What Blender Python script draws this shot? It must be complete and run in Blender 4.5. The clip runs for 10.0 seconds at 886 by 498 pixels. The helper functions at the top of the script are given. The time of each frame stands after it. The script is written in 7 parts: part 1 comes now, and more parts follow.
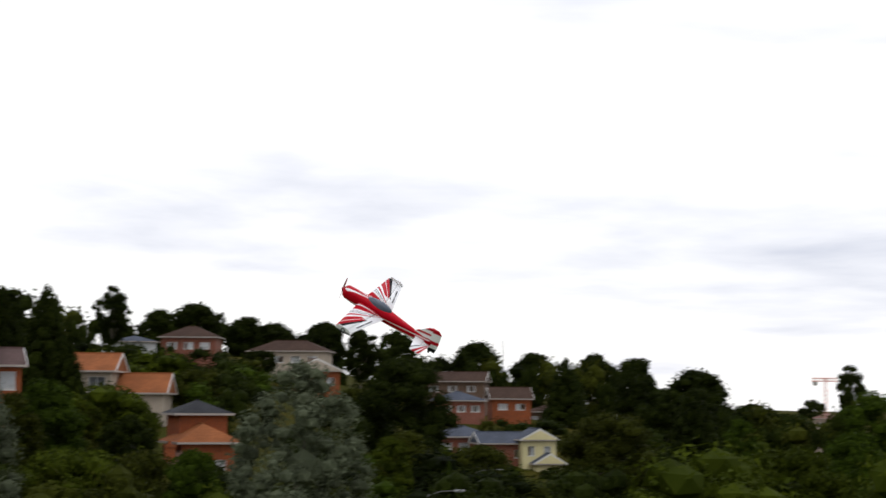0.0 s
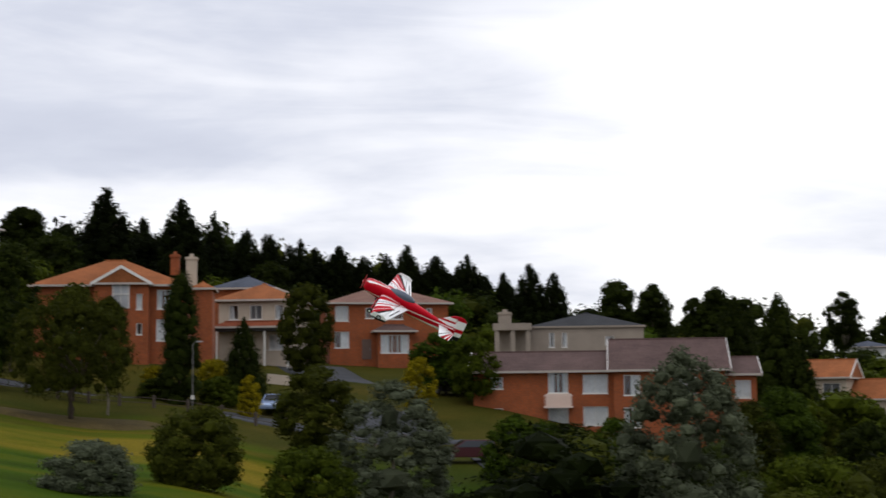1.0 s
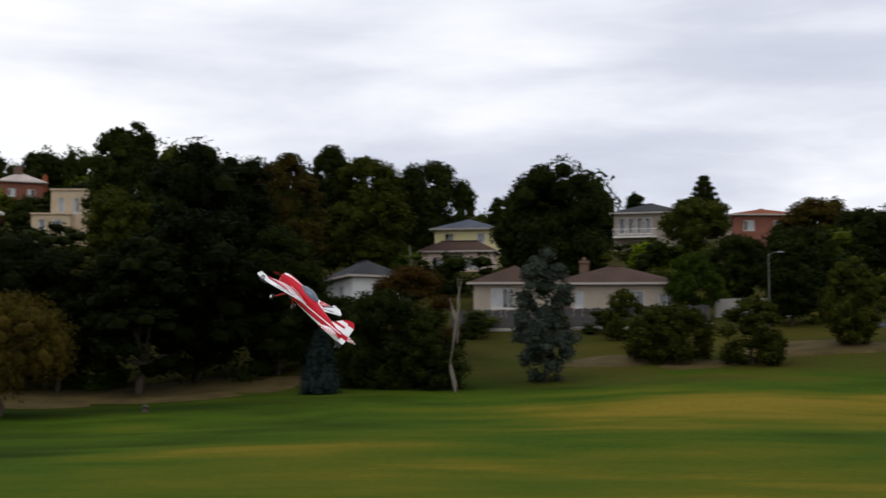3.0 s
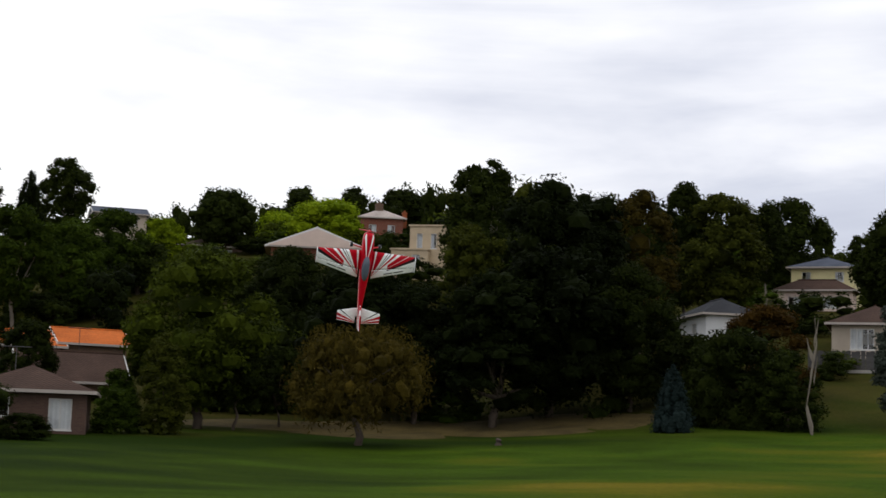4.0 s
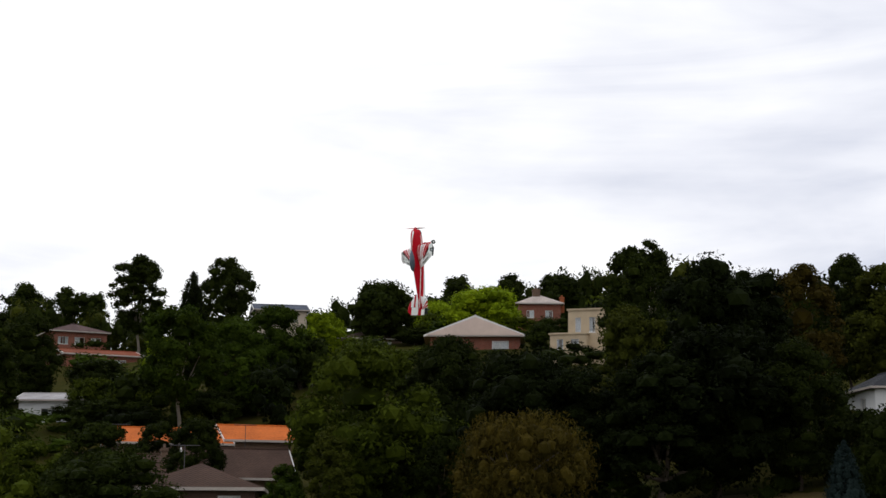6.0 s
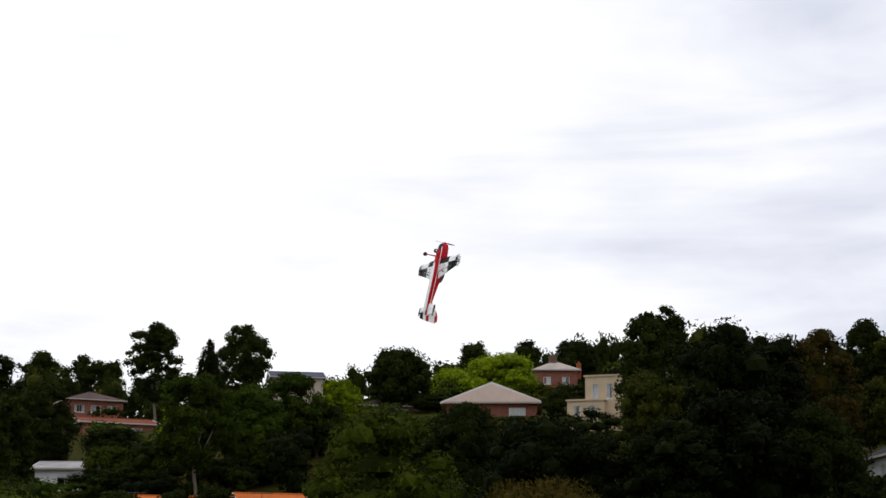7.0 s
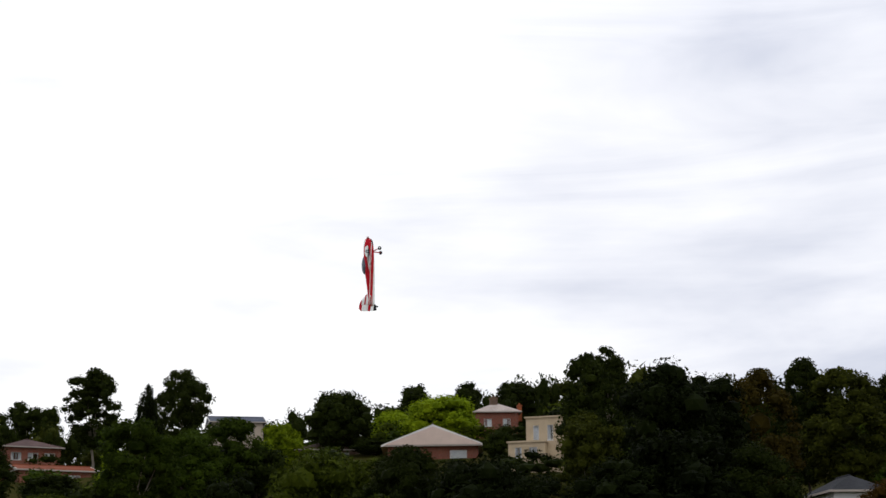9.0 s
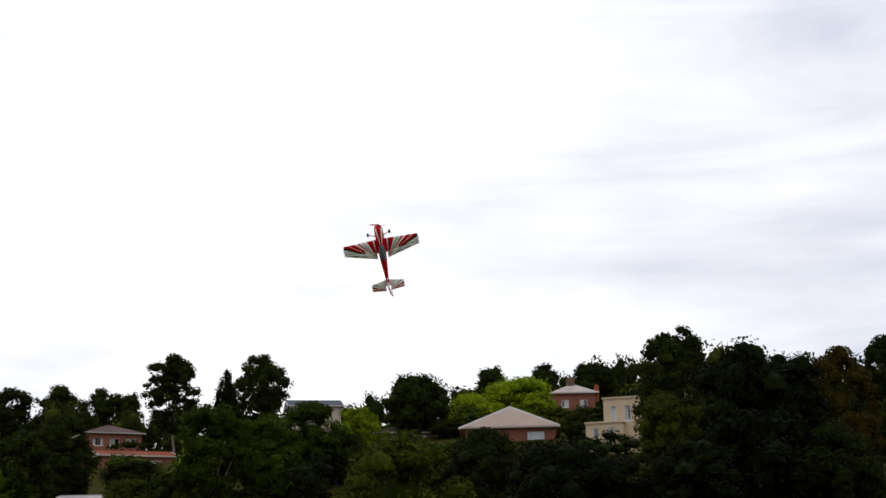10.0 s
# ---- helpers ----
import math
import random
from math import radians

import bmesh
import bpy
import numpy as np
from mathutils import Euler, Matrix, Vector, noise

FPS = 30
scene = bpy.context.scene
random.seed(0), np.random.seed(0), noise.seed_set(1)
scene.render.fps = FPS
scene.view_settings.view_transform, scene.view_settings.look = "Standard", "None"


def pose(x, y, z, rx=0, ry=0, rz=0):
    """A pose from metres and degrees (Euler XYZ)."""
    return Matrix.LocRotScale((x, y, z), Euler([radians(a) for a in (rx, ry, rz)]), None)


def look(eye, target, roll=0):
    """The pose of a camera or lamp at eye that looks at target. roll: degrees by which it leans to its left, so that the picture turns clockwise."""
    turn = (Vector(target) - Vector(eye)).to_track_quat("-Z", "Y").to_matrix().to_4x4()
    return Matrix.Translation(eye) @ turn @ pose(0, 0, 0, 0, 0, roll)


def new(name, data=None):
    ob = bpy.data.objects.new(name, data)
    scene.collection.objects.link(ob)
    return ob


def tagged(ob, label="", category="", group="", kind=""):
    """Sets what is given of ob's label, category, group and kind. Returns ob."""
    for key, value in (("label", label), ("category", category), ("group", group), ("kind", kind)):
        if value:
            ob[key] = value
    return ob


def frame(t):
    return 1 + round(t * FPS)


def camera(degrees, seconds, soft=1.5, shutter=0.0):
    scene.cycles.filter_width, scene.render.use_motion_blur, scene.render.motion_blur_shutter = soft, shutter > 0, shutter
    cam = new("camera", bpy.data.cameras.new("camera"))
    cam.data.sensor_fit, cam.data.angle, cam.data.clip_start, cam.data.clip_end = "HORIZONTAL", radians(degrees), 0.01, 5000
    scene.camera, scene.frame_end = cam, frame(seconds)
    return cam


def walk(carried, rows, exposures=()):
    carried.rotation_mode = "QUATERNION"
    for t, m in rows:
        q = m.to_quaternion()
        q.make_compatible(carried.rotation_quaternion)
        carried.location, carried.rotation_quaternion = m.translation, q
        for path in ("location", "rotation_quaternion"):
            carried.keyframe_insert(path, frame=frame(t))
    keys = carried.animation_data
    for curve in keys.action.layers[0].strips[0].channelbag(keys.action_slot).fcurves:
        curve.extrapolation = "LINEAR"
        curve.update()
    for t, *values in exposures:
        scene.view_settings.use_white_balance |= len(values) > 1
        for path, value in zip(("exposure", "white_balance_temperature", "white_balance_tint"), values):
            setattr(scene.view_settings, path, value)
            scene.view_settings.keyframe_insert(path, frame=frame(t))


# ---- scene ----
cam = camera(29.4, 10.0, soft=1.5, shutter=0.14)
SKY_STRENGTH, SKY_TOP = 1.0, 1.45
walk(cam, [
    (0, pose(0, 0, 1.6, 95.22, -0.36, -43.28)),
    (0.3, pose(0, 0, 1.6, 94.28, -0.38, -35.93)),
    (0.5, pose(0, 0, 1.6, 93.91, -0.19, -30.60)),
    (0.7, pose(0, 0, 1.6, 94.17, 0.04, -24.97)),
    (1, pose(0, 0, 1.6, 95.49, 0.50, -18.80)),
    (1.3, pose(0, 0, 1.6, 96.02, 0.68, -13.79)),
    (1.5, pose(0, 0, 1.6, 96.26, 0.60, -8.93)),
    (1.7, pose(0, 0, 1.6, 96.51, 0.74, -3.75)),
    (2, pose(0, 0, 1.6, 96.75, 0.23, 3.71)),
    (2.3, pose(0, 0, 1.6, 96.43, -0.99, 9.83)),
    (2.5, pose(0, 0, 1.6, 96.13, -0.88, 14.28)),
    (2.7, pose(0, 0, 1.6, 95.66, -0.41, 18.28)),
    (3, pose(0, 0, 1.6, 95.73, -0.11, 24.65)),
    (3.2, pose(0, 0, 1.6, 95.94, -0.00, 28.23)),
    (4.3, pose(0, 0, 1.6, 97.31, -1.99, 38.28)),
    (4.5, pose(0, 0, 1.6, 97.84, -1.43, 39.47)),
    (5, pose(0, 0, 1.6, 99.44, 0.03, 42.20)),
    (5.2, pose(0, 0, 1.6, 99.81, 0.32, 42.67)),
    (6.3, pose(0, 0, 1.6, 99.62, -0.39, 41.90)),
    (6.5, pose(0, 0, 1.6, 100.09, -0.27, 42.03)),
    (7, pose(0, 0, 1.6, 101.85, -0.12, 42.65)),
    (7.5, pose(0, 0, 1.6, 102.82, 0.21, 40.77)),
    (8, pose(0, 0, 1.6, 103.57, 0.62, 39.15)),
    (8.5, pose(0, 0, 1.6, 103.45, 0.70, 39.69)),
    (9, pose(0, 0, 1.6, 103.28, 0.77, 40.75)),
    (9.5, pose(0, 0, 1.6, 102.68, 0.92, 42.89)),
    (10, pose(0, 0, 1.6, 102.72, 1.05, 43.41)),
], exposures=[(0, 0.0), (10, 0.0)])


# ---- light ----
def build_world():
    """An overcast sky: thin blue seen through a near-closed sheet of cloud."""
    world = bpy.data.worlds.new("overcast_sky")
    scene.world = world
    world.use_nodes = True
    nt = world.node_tree
    nt.nodes.clear()
    N = nt.nodes.new
    L = nt.links.new
    out = N("ShaderNodeOutputWorld")
    bg = N("ShaderNodeBackground")
    sky = N("ShaderNodeTexSky")
    sky.sky_type, sky.sun_disc = "NISHITA", False
    sky.sun_elevation, sky.sun_rotation = radians(48), radians(35)
    coord = N("ShaderNodeTexCoord")
    sep = N("ShaderNodeSeparateXYZ")
    L(coord.outputs["Generated"], sep.inputs[0])
    # the cloud sheet lies flat overhead: divide the direction by its height
    den = math_node(nt, "ADD", math_node(nt, "MAXIMUM", sep.outputs["Z"], 0.0), 0.11)
    u = math_node(nt, "DIVIDE", sep.outputs["X"], den)
    v = math_node(nt, "DIVIDE", sep.outputs["Y"], den)
    flat = N("ShaderNodeCombineXYZ")
    L(u, flat.inputs[0]), L(v, flat.inputs[1])
    flat.inputs[2].default_value = 3.7
    big = noise_node(nt, flat.outputs[0], 0.5, 3.0, 0.5, 0.2)
    fine = noise_node(nt, flat.outputs[0], 1.5, 5.0, 0.5, 0.15)
    # long level streaks of cloud seen edge on
    level_bands = N("ShaderNodeMapping")
    level_bands.inputs["Scale"].default_value = (2.6, 2.6, 19.0)
    L(coord.outputs["Generated"], level_bands.inputs[0])
    streak = noise_node(nt, level_bands.outputs[0], 1.0, 5.0, 0.55, 1.3)
    mixed = math_node(nt, "ADD", math_node(nt, "ADD", math_node(nt, "MULTIPLY", big, 0.45), math_node(nt, "MULTIPLY", fine, 0.35)),
                      math_node(nt, "MULTIPLY", streak, 0.20))
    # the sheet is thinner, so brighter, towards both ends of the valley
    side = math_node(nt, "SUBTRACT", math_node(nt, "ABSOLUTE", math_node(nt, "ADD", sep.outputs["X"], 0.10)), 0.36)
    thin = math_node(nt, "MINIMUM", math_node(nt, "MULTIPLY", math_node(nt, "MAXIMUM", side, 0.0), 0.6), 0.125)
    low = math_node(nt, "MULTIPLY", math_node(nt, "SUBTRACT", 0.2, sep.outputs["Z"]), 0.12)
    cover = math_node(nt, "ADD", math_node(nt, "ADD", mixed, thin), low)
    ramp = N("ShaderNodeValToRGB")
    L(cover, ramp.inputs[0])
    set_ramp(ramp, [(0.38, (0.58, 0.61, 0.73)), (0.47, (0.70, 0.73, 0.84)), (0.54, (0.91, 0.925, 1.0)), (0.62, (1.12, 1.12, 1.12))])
    # an overcast sky is brighter overhead than at the horizon
    lift = N("ShaderNodeMapRange")
    L(sep.outputs["Z"], lift.inputs["Value"])
    lift.inputs["From Min"].default_value, lift.inputs["From Max"].default_value = 0.3, 0.95
    lift.inputs["To Min"].default_value, lift.inputs["To Max"].default_value = 1.0, SKY_TOP
    cloud = N("ShaderNodeVectorMath")
    cloud.operation = "SCALE"
    L(ramp.outputs[0], cloud.inputs[0]), L(lift.outputs[0], cloud.inputs["Scale"])
    blue = N("ShaderNodeVectorMath")
    blue.operation = "SCALE"
    blue.inputs["Scale"].default_value = 0.1
    L(sky.outputs[0], blue.inputs[0])
    mix = N("ShaderNodeMix")
    mix.data_type = "RGBA"
    mix.inputs[0].default_value = 0.95
    L(blue.outputs[0], mix.inputs[6]), L(cloud.outputs[0], mix.inputs[7])
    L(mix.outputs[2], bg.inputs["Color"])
    bg.inputs["Strength"].default_value = SKY_STRENGTH
    L(bg.outputs[0], out.inputs[0])
    lamp = bpy.data.lights.new("sun", "SUN")
    lamp.energy, lamp.angle, lamp.color = 0.5, radians(25), (1.0, 0.97, 0.92)
    sun = new("sun", lamp)
    sun.matrix_basis = look((0, 0, 200), (60, 90, 0))


def math_node(nt, op, a, b=0.0):
    n = nt.nodes.new("ShaderNodeMath")
    n.operation = op
    for i, value in enumerate((a, b)):
        if isinstance(value, (int, float)):
            n.inputs[i].default_value = value
        else:
            nt.links.new(value, n.inputs[i])
    return n.outputs[0]


def noise_node(nt, vector, scale, detail=4.0, rough=0.5, distortion=0.0):
    n = nt.nodes.new("ShaderNodeTexNoise")
    n.inputs["Scale"].default_value, n.inputs["Detail"].default_value = scale, detail
    n.inputs["Roughness"].default_value, n.inputs["Distortion"].default_value = rough, distortion
    if vector is not None:
        nt.links.new(vector, n.inputs["Vector"])
    return n.outputs["Fac"]


def set_ramp(ramp, stops, constant=False):
    r = ramp.color_ramp
    r.interpolation = "CONSTANT" if constant else "LINEAR"
    while len(r.elements) < len(stops):
        r.elements.new(0.5)
    for e, (p, c) in zip(r.elements, stops):
        e.position, e.color = p, (*c, 1)


build_world()

# ---- materials ----
MATS = {}


def base_material(name):
    m = bpy.data.materials.new(name)
    m.use_nodes = True
    nt = m.node_tree
    return m, nt, nt.nodes["Principled BSDF"], nt.nodes.new("ShaderNodeTexCoord").outputs["Object"]


def tint(nt, colour, fac, lo, hi):
    """colour scaled between lo and hi by fac (0.3 to 0.7 of a noise)."""
    rng = nt.nodes.new("ShaderNodeMapRange")
    nt.links.new(fac, rng.inputs["Value"])
    rng.inputs["From Min"].default_value, rng.inputs["From Max"].default_value = 0.3, 0.7
    rng.inputs["To Min"].default_value, rng.inputs["To Max"].default_value = lo, hi
    sc = nt.nodes.new("ShaderNodeVectorMath")
    sc.operation = "SCALE"
    if isinstance(colour, tuple):
        sc.inputs[0].default_value = colour
    else:
        nt.links.new(colour, sc.inputs[0])
    nt.links.new(rng.outputs[0], sc.inputs["Scale"])
    return sc.outputs[0]


def add_bump(nt, bsdf, height, strength, distance):
    b = nt.nodes.new("ShaderNodeBump")
    b.inputs["Strength"].default_value, b.inputs["Distance"].default_value = strength, distance
    nt.links.new(height, b.inputs["Height"])
    nt.links.new(b.outputs[0], bsdf.inputs["Normal"])


def plain(name, colour, rough=0.7, metal=0.0, coarse=0.6, fine=12.0, spread=0.16, bump=0.15):
    """A surface with stains at one scale and grain at another."""
    if name in MATS:
        return MATS[name]
    m, nt, bsdf, co = base_material(name)
    a = noise_node(nt, co, coarse, 4.0, 0.6)
    g = noise_node(nt, co, fine, 5.0, 0.6)
    c = tint(nt, tint(nt, colour, a, 1 - spread, 1 + spread), g, 1 - spread * 0.7, 1 + spread * 0.7)
    nt.links.new(c, bsdf.inputs["Base Color"])
    bsdf.inputs["Roughness"].default_value, bsdf.inputs["Metallic"].default_value = rough, metal
    bsdf.inputs["Specular IOR Level"].default_value = 0.12 if rough > 0.8 else 0.4
    add_bump(nt, bsdf, g, bump, 0.02)
    MATS[name] = m
    return m


def brickwork(name, colour, mortar):
    if name in MATS:
        return MATS[name]
    m, nt, bsdf, co = base_material(name)
    sep = nt.nodes.new("ShaderNodeSeparateXYZ")
    nt.links.new(co, sep.inputs[0])
    flat = nt.nodes.new("ShaderNodeCombineXYZ")
    nt.links.new(math_node(nt, "ADD", sep.outputs[0], sep.outputs[1]), flat.inputs[0])
    nt.links.new(sep.outputs[2], flat.inputs[1])
    br = nt.nodes.new("ShaderNodeTexBrick")
    nt.links.new(flat.outputs[0], br.inputs["Vector"])
    br.inputs["Scale"].default_value = 1.0
    br.inputs["Brick Width"].default_value, br.inputs["Row Height"].default_value = 0.24, 0.086
    br.inputs["Mortar Size"].default_value = 0.01
    br.inputs["Color1"].default_value = (*colour, 1)
    br.inputs["Color2"].default_value = (colour[0] * 0.72, colour[1] * 0.66, colour[2] * 0.7, 1)
    br.inputs["Mortar"].default_value = (*mortar, 1)
    stains = noise_node(nt, co, 0.7, 5.0, 0.6)
    nt.links.new(tint(nt, br.outputs["Color"], stains, 0.8, 1.15), bsdf.inputs["Base Color"])
    bsdf.inputs["Roughness"].default_value = 0.85
    add_bump(nt, bsdf, br.outputs["Fac"], -0.5, 0.01)
    MATS[name] = m
    return m


def roof_tiles(name, colour):
    """Courses of concrete tile, one every 0.13 m of height, with weathered patches."""
    if name in MATS:
        return MATS[name]
    m, nt, bsdf, co = base_material(name)
    sep = nt.nodes.new("ShaderNodeSeparateXYZ")
    nt.links.new(co, sep.inputs[0])
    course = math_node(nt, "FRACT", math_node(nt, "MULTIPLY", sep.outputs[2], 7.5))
    along = math_node(nt, "ADD", sep.outputs[0], sep.outputs[1])
    roll = math_node(nt, "SINE", math_node(nt, "MULTIPLY", along, 21.0))
    stains = noise_node(nt, co, 0.45, 5.0, 0.65)
    grain = noise_node(nt, co, 6.0, 4.0, 0.6)
    c = tint(nt, tint(nt, colour, stains, 0.75, 1.2), grain, 0.8, 1.2)
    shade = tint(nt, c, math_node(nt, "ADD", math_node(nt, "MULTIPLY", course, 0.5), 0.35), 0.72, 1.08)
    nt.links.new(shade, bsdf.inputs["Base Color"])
    bsdf.inputs["Roughness"].default_value = 0.85
    bsdf.inputs["Specular IOR Level"].default_value = 0.12
    add_bump(nt, bsdf, math_node(nt, "ADD", course, math_node(nt, "MULTIPLY", roll, 0.35)), 0.6, 0.04)
    MATS[name] = m
    return m


def glass_pane():
    if "window_glass" not in MATS:
        m, nt, bsdf, co = base_material("window_glass")
        bsdf.inputs["Base Color"].default_value = (0.9, 0.93, 0.95, 1)
        bsdf.inputs["Roughness"].default_value = 0.02
        bsdf.inputs["Transmission Weight"].default_value = 1.0
        bsdf.inputs["IOR"].default_value = 1.45
        MATS["window_glass"] = m
    return MATS["window_glass"]


def foliage(name, colour, warm):
    """Leaves: every leaf differs a little, and whole trees differ too; some light passes through."""
    if name in MATS:
        return MATS[name]
    m, nt, bsdf, co = base_material(name)
    geo = nt.nodes.new("ShaderNodeNewGeometry")
    info = nt.nodes.new("ShaderNodeObjectInfo")
    mix = nt.nodes.new("ShaderNodeMix")
    mix.data_type = "RGBA"
    mix.inputs[6].default_value, mix.inputs[7].default_value = (*colour, 1), (*warm, 1)
    patches = noise_node(nt, co, 2.2, 3.0, 0.6)
    f = math_node(nt, "ADD", math_node(nt, "MULTIPLY", geo.outputs["Random Per Island"], 0.4),
                  math_node(nt, "MULTIPLY", patches, 0.6))
    nt.links.new(f, mix.inputs[0])
    leaf = tint(nt, mix.outputs[2], geo.outputs["Random Per Island"], 0.84, 1.12)
    leaf = tint(nt, leaf, info.outputs["Random"], 0.85, 1.15)
    nt.links.new(leaf, bsdf.inputs["Base Color"])
    bsdf.inputs["Roughness"].default_value = 0.75
    bsdf.inputs["Specular IOR Level"].default_value = 0.03
    tr = nt.nodes.new("ShaderNodeBsdfTranslucent")
    nt.links.new(leaf, tr.inputs["Color"])
    both = nt.nodes.new("ShaderNodeMixShader")
    both.inputs[0].default_value = 0.22
    nt.links.new(bsdf.outputs[0], both.inputs[1]), nt.links.new(tr.outputs[0], both.inputs[2])
    nt.links.new(both.outputs[0], nt.nodes["Material Output"].inputs[0])
    MATS[name] = m
    return m


def turf():
    """Mown park grass: green with dry straw-coloured patches, mowing streaks and blade-scale grain."""
    m, nt, bsdf, co = base_material("park_turf")
    mp = nt.nodes.new("ShaderNodeMapping")
    mp.inputs["Scale"].default_value = (0.75, 1.0, 1.0)
    mp.inputs["Rotation"].default_value = (0, 0, radians(-14))
    nt.links.new(co, mp.inputs[0])
    dry = noise_node(nt, mp.outputs[0], 0.04, 2.5, 0.5, 0.5)
    streak = noise_node(nt, mp.outputs[0], 0.16, 3.0, 0.55, 0.3)
    grain = noise_node(nt, co, 5.0, 6.0, 0.7)
    # a worn dry patch in the middle of the field
    sep = nt.nodes.new("ShaderNodeSeparateXYZ")
    nt.links.new(co, sep.inputs[0])
    px = math_node(nt, "DIVIDE", math_node(nt, "ADD", sep.outputs[0], 20.0), 15.0)
    py = math_node(nt, "DIVIDE", math_node(nt, "SUBTRACT", sep.outputs[1], 81.0), 8.0)
    away = math_node(nt, "ADD", math_node(nt, "MULTIPLY", px, px), math_node(nt, "MULTIPLY", py, py))
    worn = math_node(nt, "DIVIDE", 0.14, math_node(nt, "ADD", away, 1.0))
    # tree shade put into the grass colour, deeper towards the wood
    wood_shade = math_node(nt, "MULTIPLY", math_node(nt, "MINIMUM", math_node(nt, "MAXIMUM", math_node(nt, "SUBTRACT", -25.0, sep.outputs[0]), 0.0), 40.0), -0.006)
    ramp = nt.nodes.new("ShaderNodeValToRGB")
    blend = math_node(nt, "ADD", math_node(nt, "MULTIPLY", dry, 0.66), math_node(nt, "MULTIPLY", streak, 0.34))
    nt.links.new(math_node(nt, "ADD", blend, math_node(nt, "ADD", worn, wood_shade)), ramp.inputs[0])
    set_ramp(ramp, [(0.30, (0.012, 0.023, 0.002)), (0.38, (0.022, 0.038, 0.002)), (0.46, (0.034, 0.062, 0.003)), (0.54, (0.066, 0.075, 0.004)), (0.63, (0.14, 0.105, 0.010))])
    # unmown dry verge and leaf litter past the mown field
    reach = nt.nodes.new("ShaderNodeVectorMath")
    reach.operation = "LENGTH"
    nt.links.new(co, reach.inputs[0])
    rough_edge = math_node(nt, "ADD", reach.outputs["Value"], math_node(nt, "MULTIPLY", math_node(nt, "SUBTRACT", streak, 0.5), 45.0))
    verge = nt.nodes.new("ShaderNodeMapRange")
    nt.links.new(rough_edge, verge.inputs["Value"])
    verge.inputs["From Min"].default_value, verge.inputs["From Max"].default_value = 100.0, 118.0
    verge.inputs["To Max"].default_value = 0.8
    litter = nt.nodes.new("ShaderNodeMix")
    litter.data_type = "RGBA"
    litter.inputs[6].default_value, litter.inputs[7].default_value = (0.012, 0.021, 0.003, 1), (0.066, 0.046, 0.012, 1)
    nt.links.new(noise_node(nt, co, 0.22, 5.0, 0.6, 0.4), litter.inputs[0])
    ground_mix = nt.nodes.new("ShaderNodeMix")
    ground_mix.data_type = "RGBA"
    nt.links.new(verge.outputs[0], ground_mix.inputs[0])
    nt.links.new(ramp.outputs[0], ground_mix.inputs[6]), nt.links.new(litter.outputs[2], ground_mix.inputs[7])
    c = tint(nt, ground_mix.outputs[2], grain, 0.7, 1.3)
    nt.links.new(c, bsdf.inputs["Base Color"])
    bsdf.inputs["Roughness"].default_value = 1.0
    bsdf.inputs["Specular IOR Level"].default_value = 0.02
    add_bump(nt, bsdf, grain, 0.7, 0.06)
    return m


LEAF = {
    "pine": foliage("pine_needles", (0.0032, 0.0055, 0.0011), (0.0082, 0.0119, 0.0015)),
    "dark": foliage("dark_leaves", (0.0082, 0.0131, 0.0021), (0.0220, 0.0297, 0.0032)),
    "mid": foliage("green_leaves", (0.0147, 0.0268, 0.0026), (0.0409, 0.0627, 0.0043)),
    "olive": foliage("olive_leaves", (0.0181, 0.0233, 0.0031), (0.0467, 0.0516, 0.0051)),
    "moss": foliage("mossy_leaves", (0.0212, 0.0326, 0.0028), (0.0539, 0.0673, 0.0046)),
    "lime": foliage("fresh_leaves", (0.0766, 0.1276, 0.0037), (0.1952, 0.2439, 0.0073)),
    "silver": foliage("silver_leaves", (0.0497, 0.0603, 0.0344), (0.1195, 0.1339, 0.0803)),
    "greysilver": foliage("grey_leaves", (0.0253, 0.0332, 0.0253), (0.0536, 0.0624, 0.0476)),
    "rust": foliage("rusty_leaves", (0.0161, 0.0136, 0.0025), (0.0549, 0.0247, 0.0032)),
    "brown": foliage("brownish_leaves", (0.0226, 0.0204, 0.0042), (0.0620, 0.0428, 0.0054)),
    "yellow": foliage("yellow_leaves", (0.0732, 0.0732, 0.0029), (0.2583, 0.1895, 0.0052)),
    "golden": foliage("golden_needles", (0.0424, 0.0578, 0.0051), (0.2006, 0.1888, 0.0105)),
    "blue": foliage("blue_needles", (0.0119, 0.0220, 0.0194), (0.0233, 0.0360, 0.0330)),
    "palm": foliage("palm_fronds", (0.0227, 0.0322, 0.0054), (0.0693, 0.0790, 0.0088)),
}
BARK = plain("tree_bark", (0.065, 0.05, 0.038), 0.9, coarse=1.5, fine=14, spread=0.3, bump=0.6)
PALE_BARK = plain("pale_gum_bark", (0.17, 0.145, 0.115), 0.85, coarse=1.2, fine=10, spread=0.25, bump=0.4)
TURF = turf()
ASPHALT = plain("asphalt", (0.05, 0.052, 0.057), 0.9, coarse=0.3, fine=20, spread=0.2, bump=0.3)
CONCRETE = plain("pale_concrete", (0.34, 0.32, 0.29), 0.9, coarse=0.5, fine=9)
MULCH = plain("bark_mulch", (0.058, 0.042, 0.013), 0.95, coarse=0.5, fine=8, spread=0.35, bump=0.8)
GREY_WOOD = plain("weathered_palings", (0.075, 0.07, 0.068), 0.9, coarse=1.0, fine=9, spread=0.3, bump=0.4)
POST_WOOD = plain("dark_post_timber", (0.07, 0.055, 0.045), 0.9, coarse=1.5, fine=12, spread=0.3)
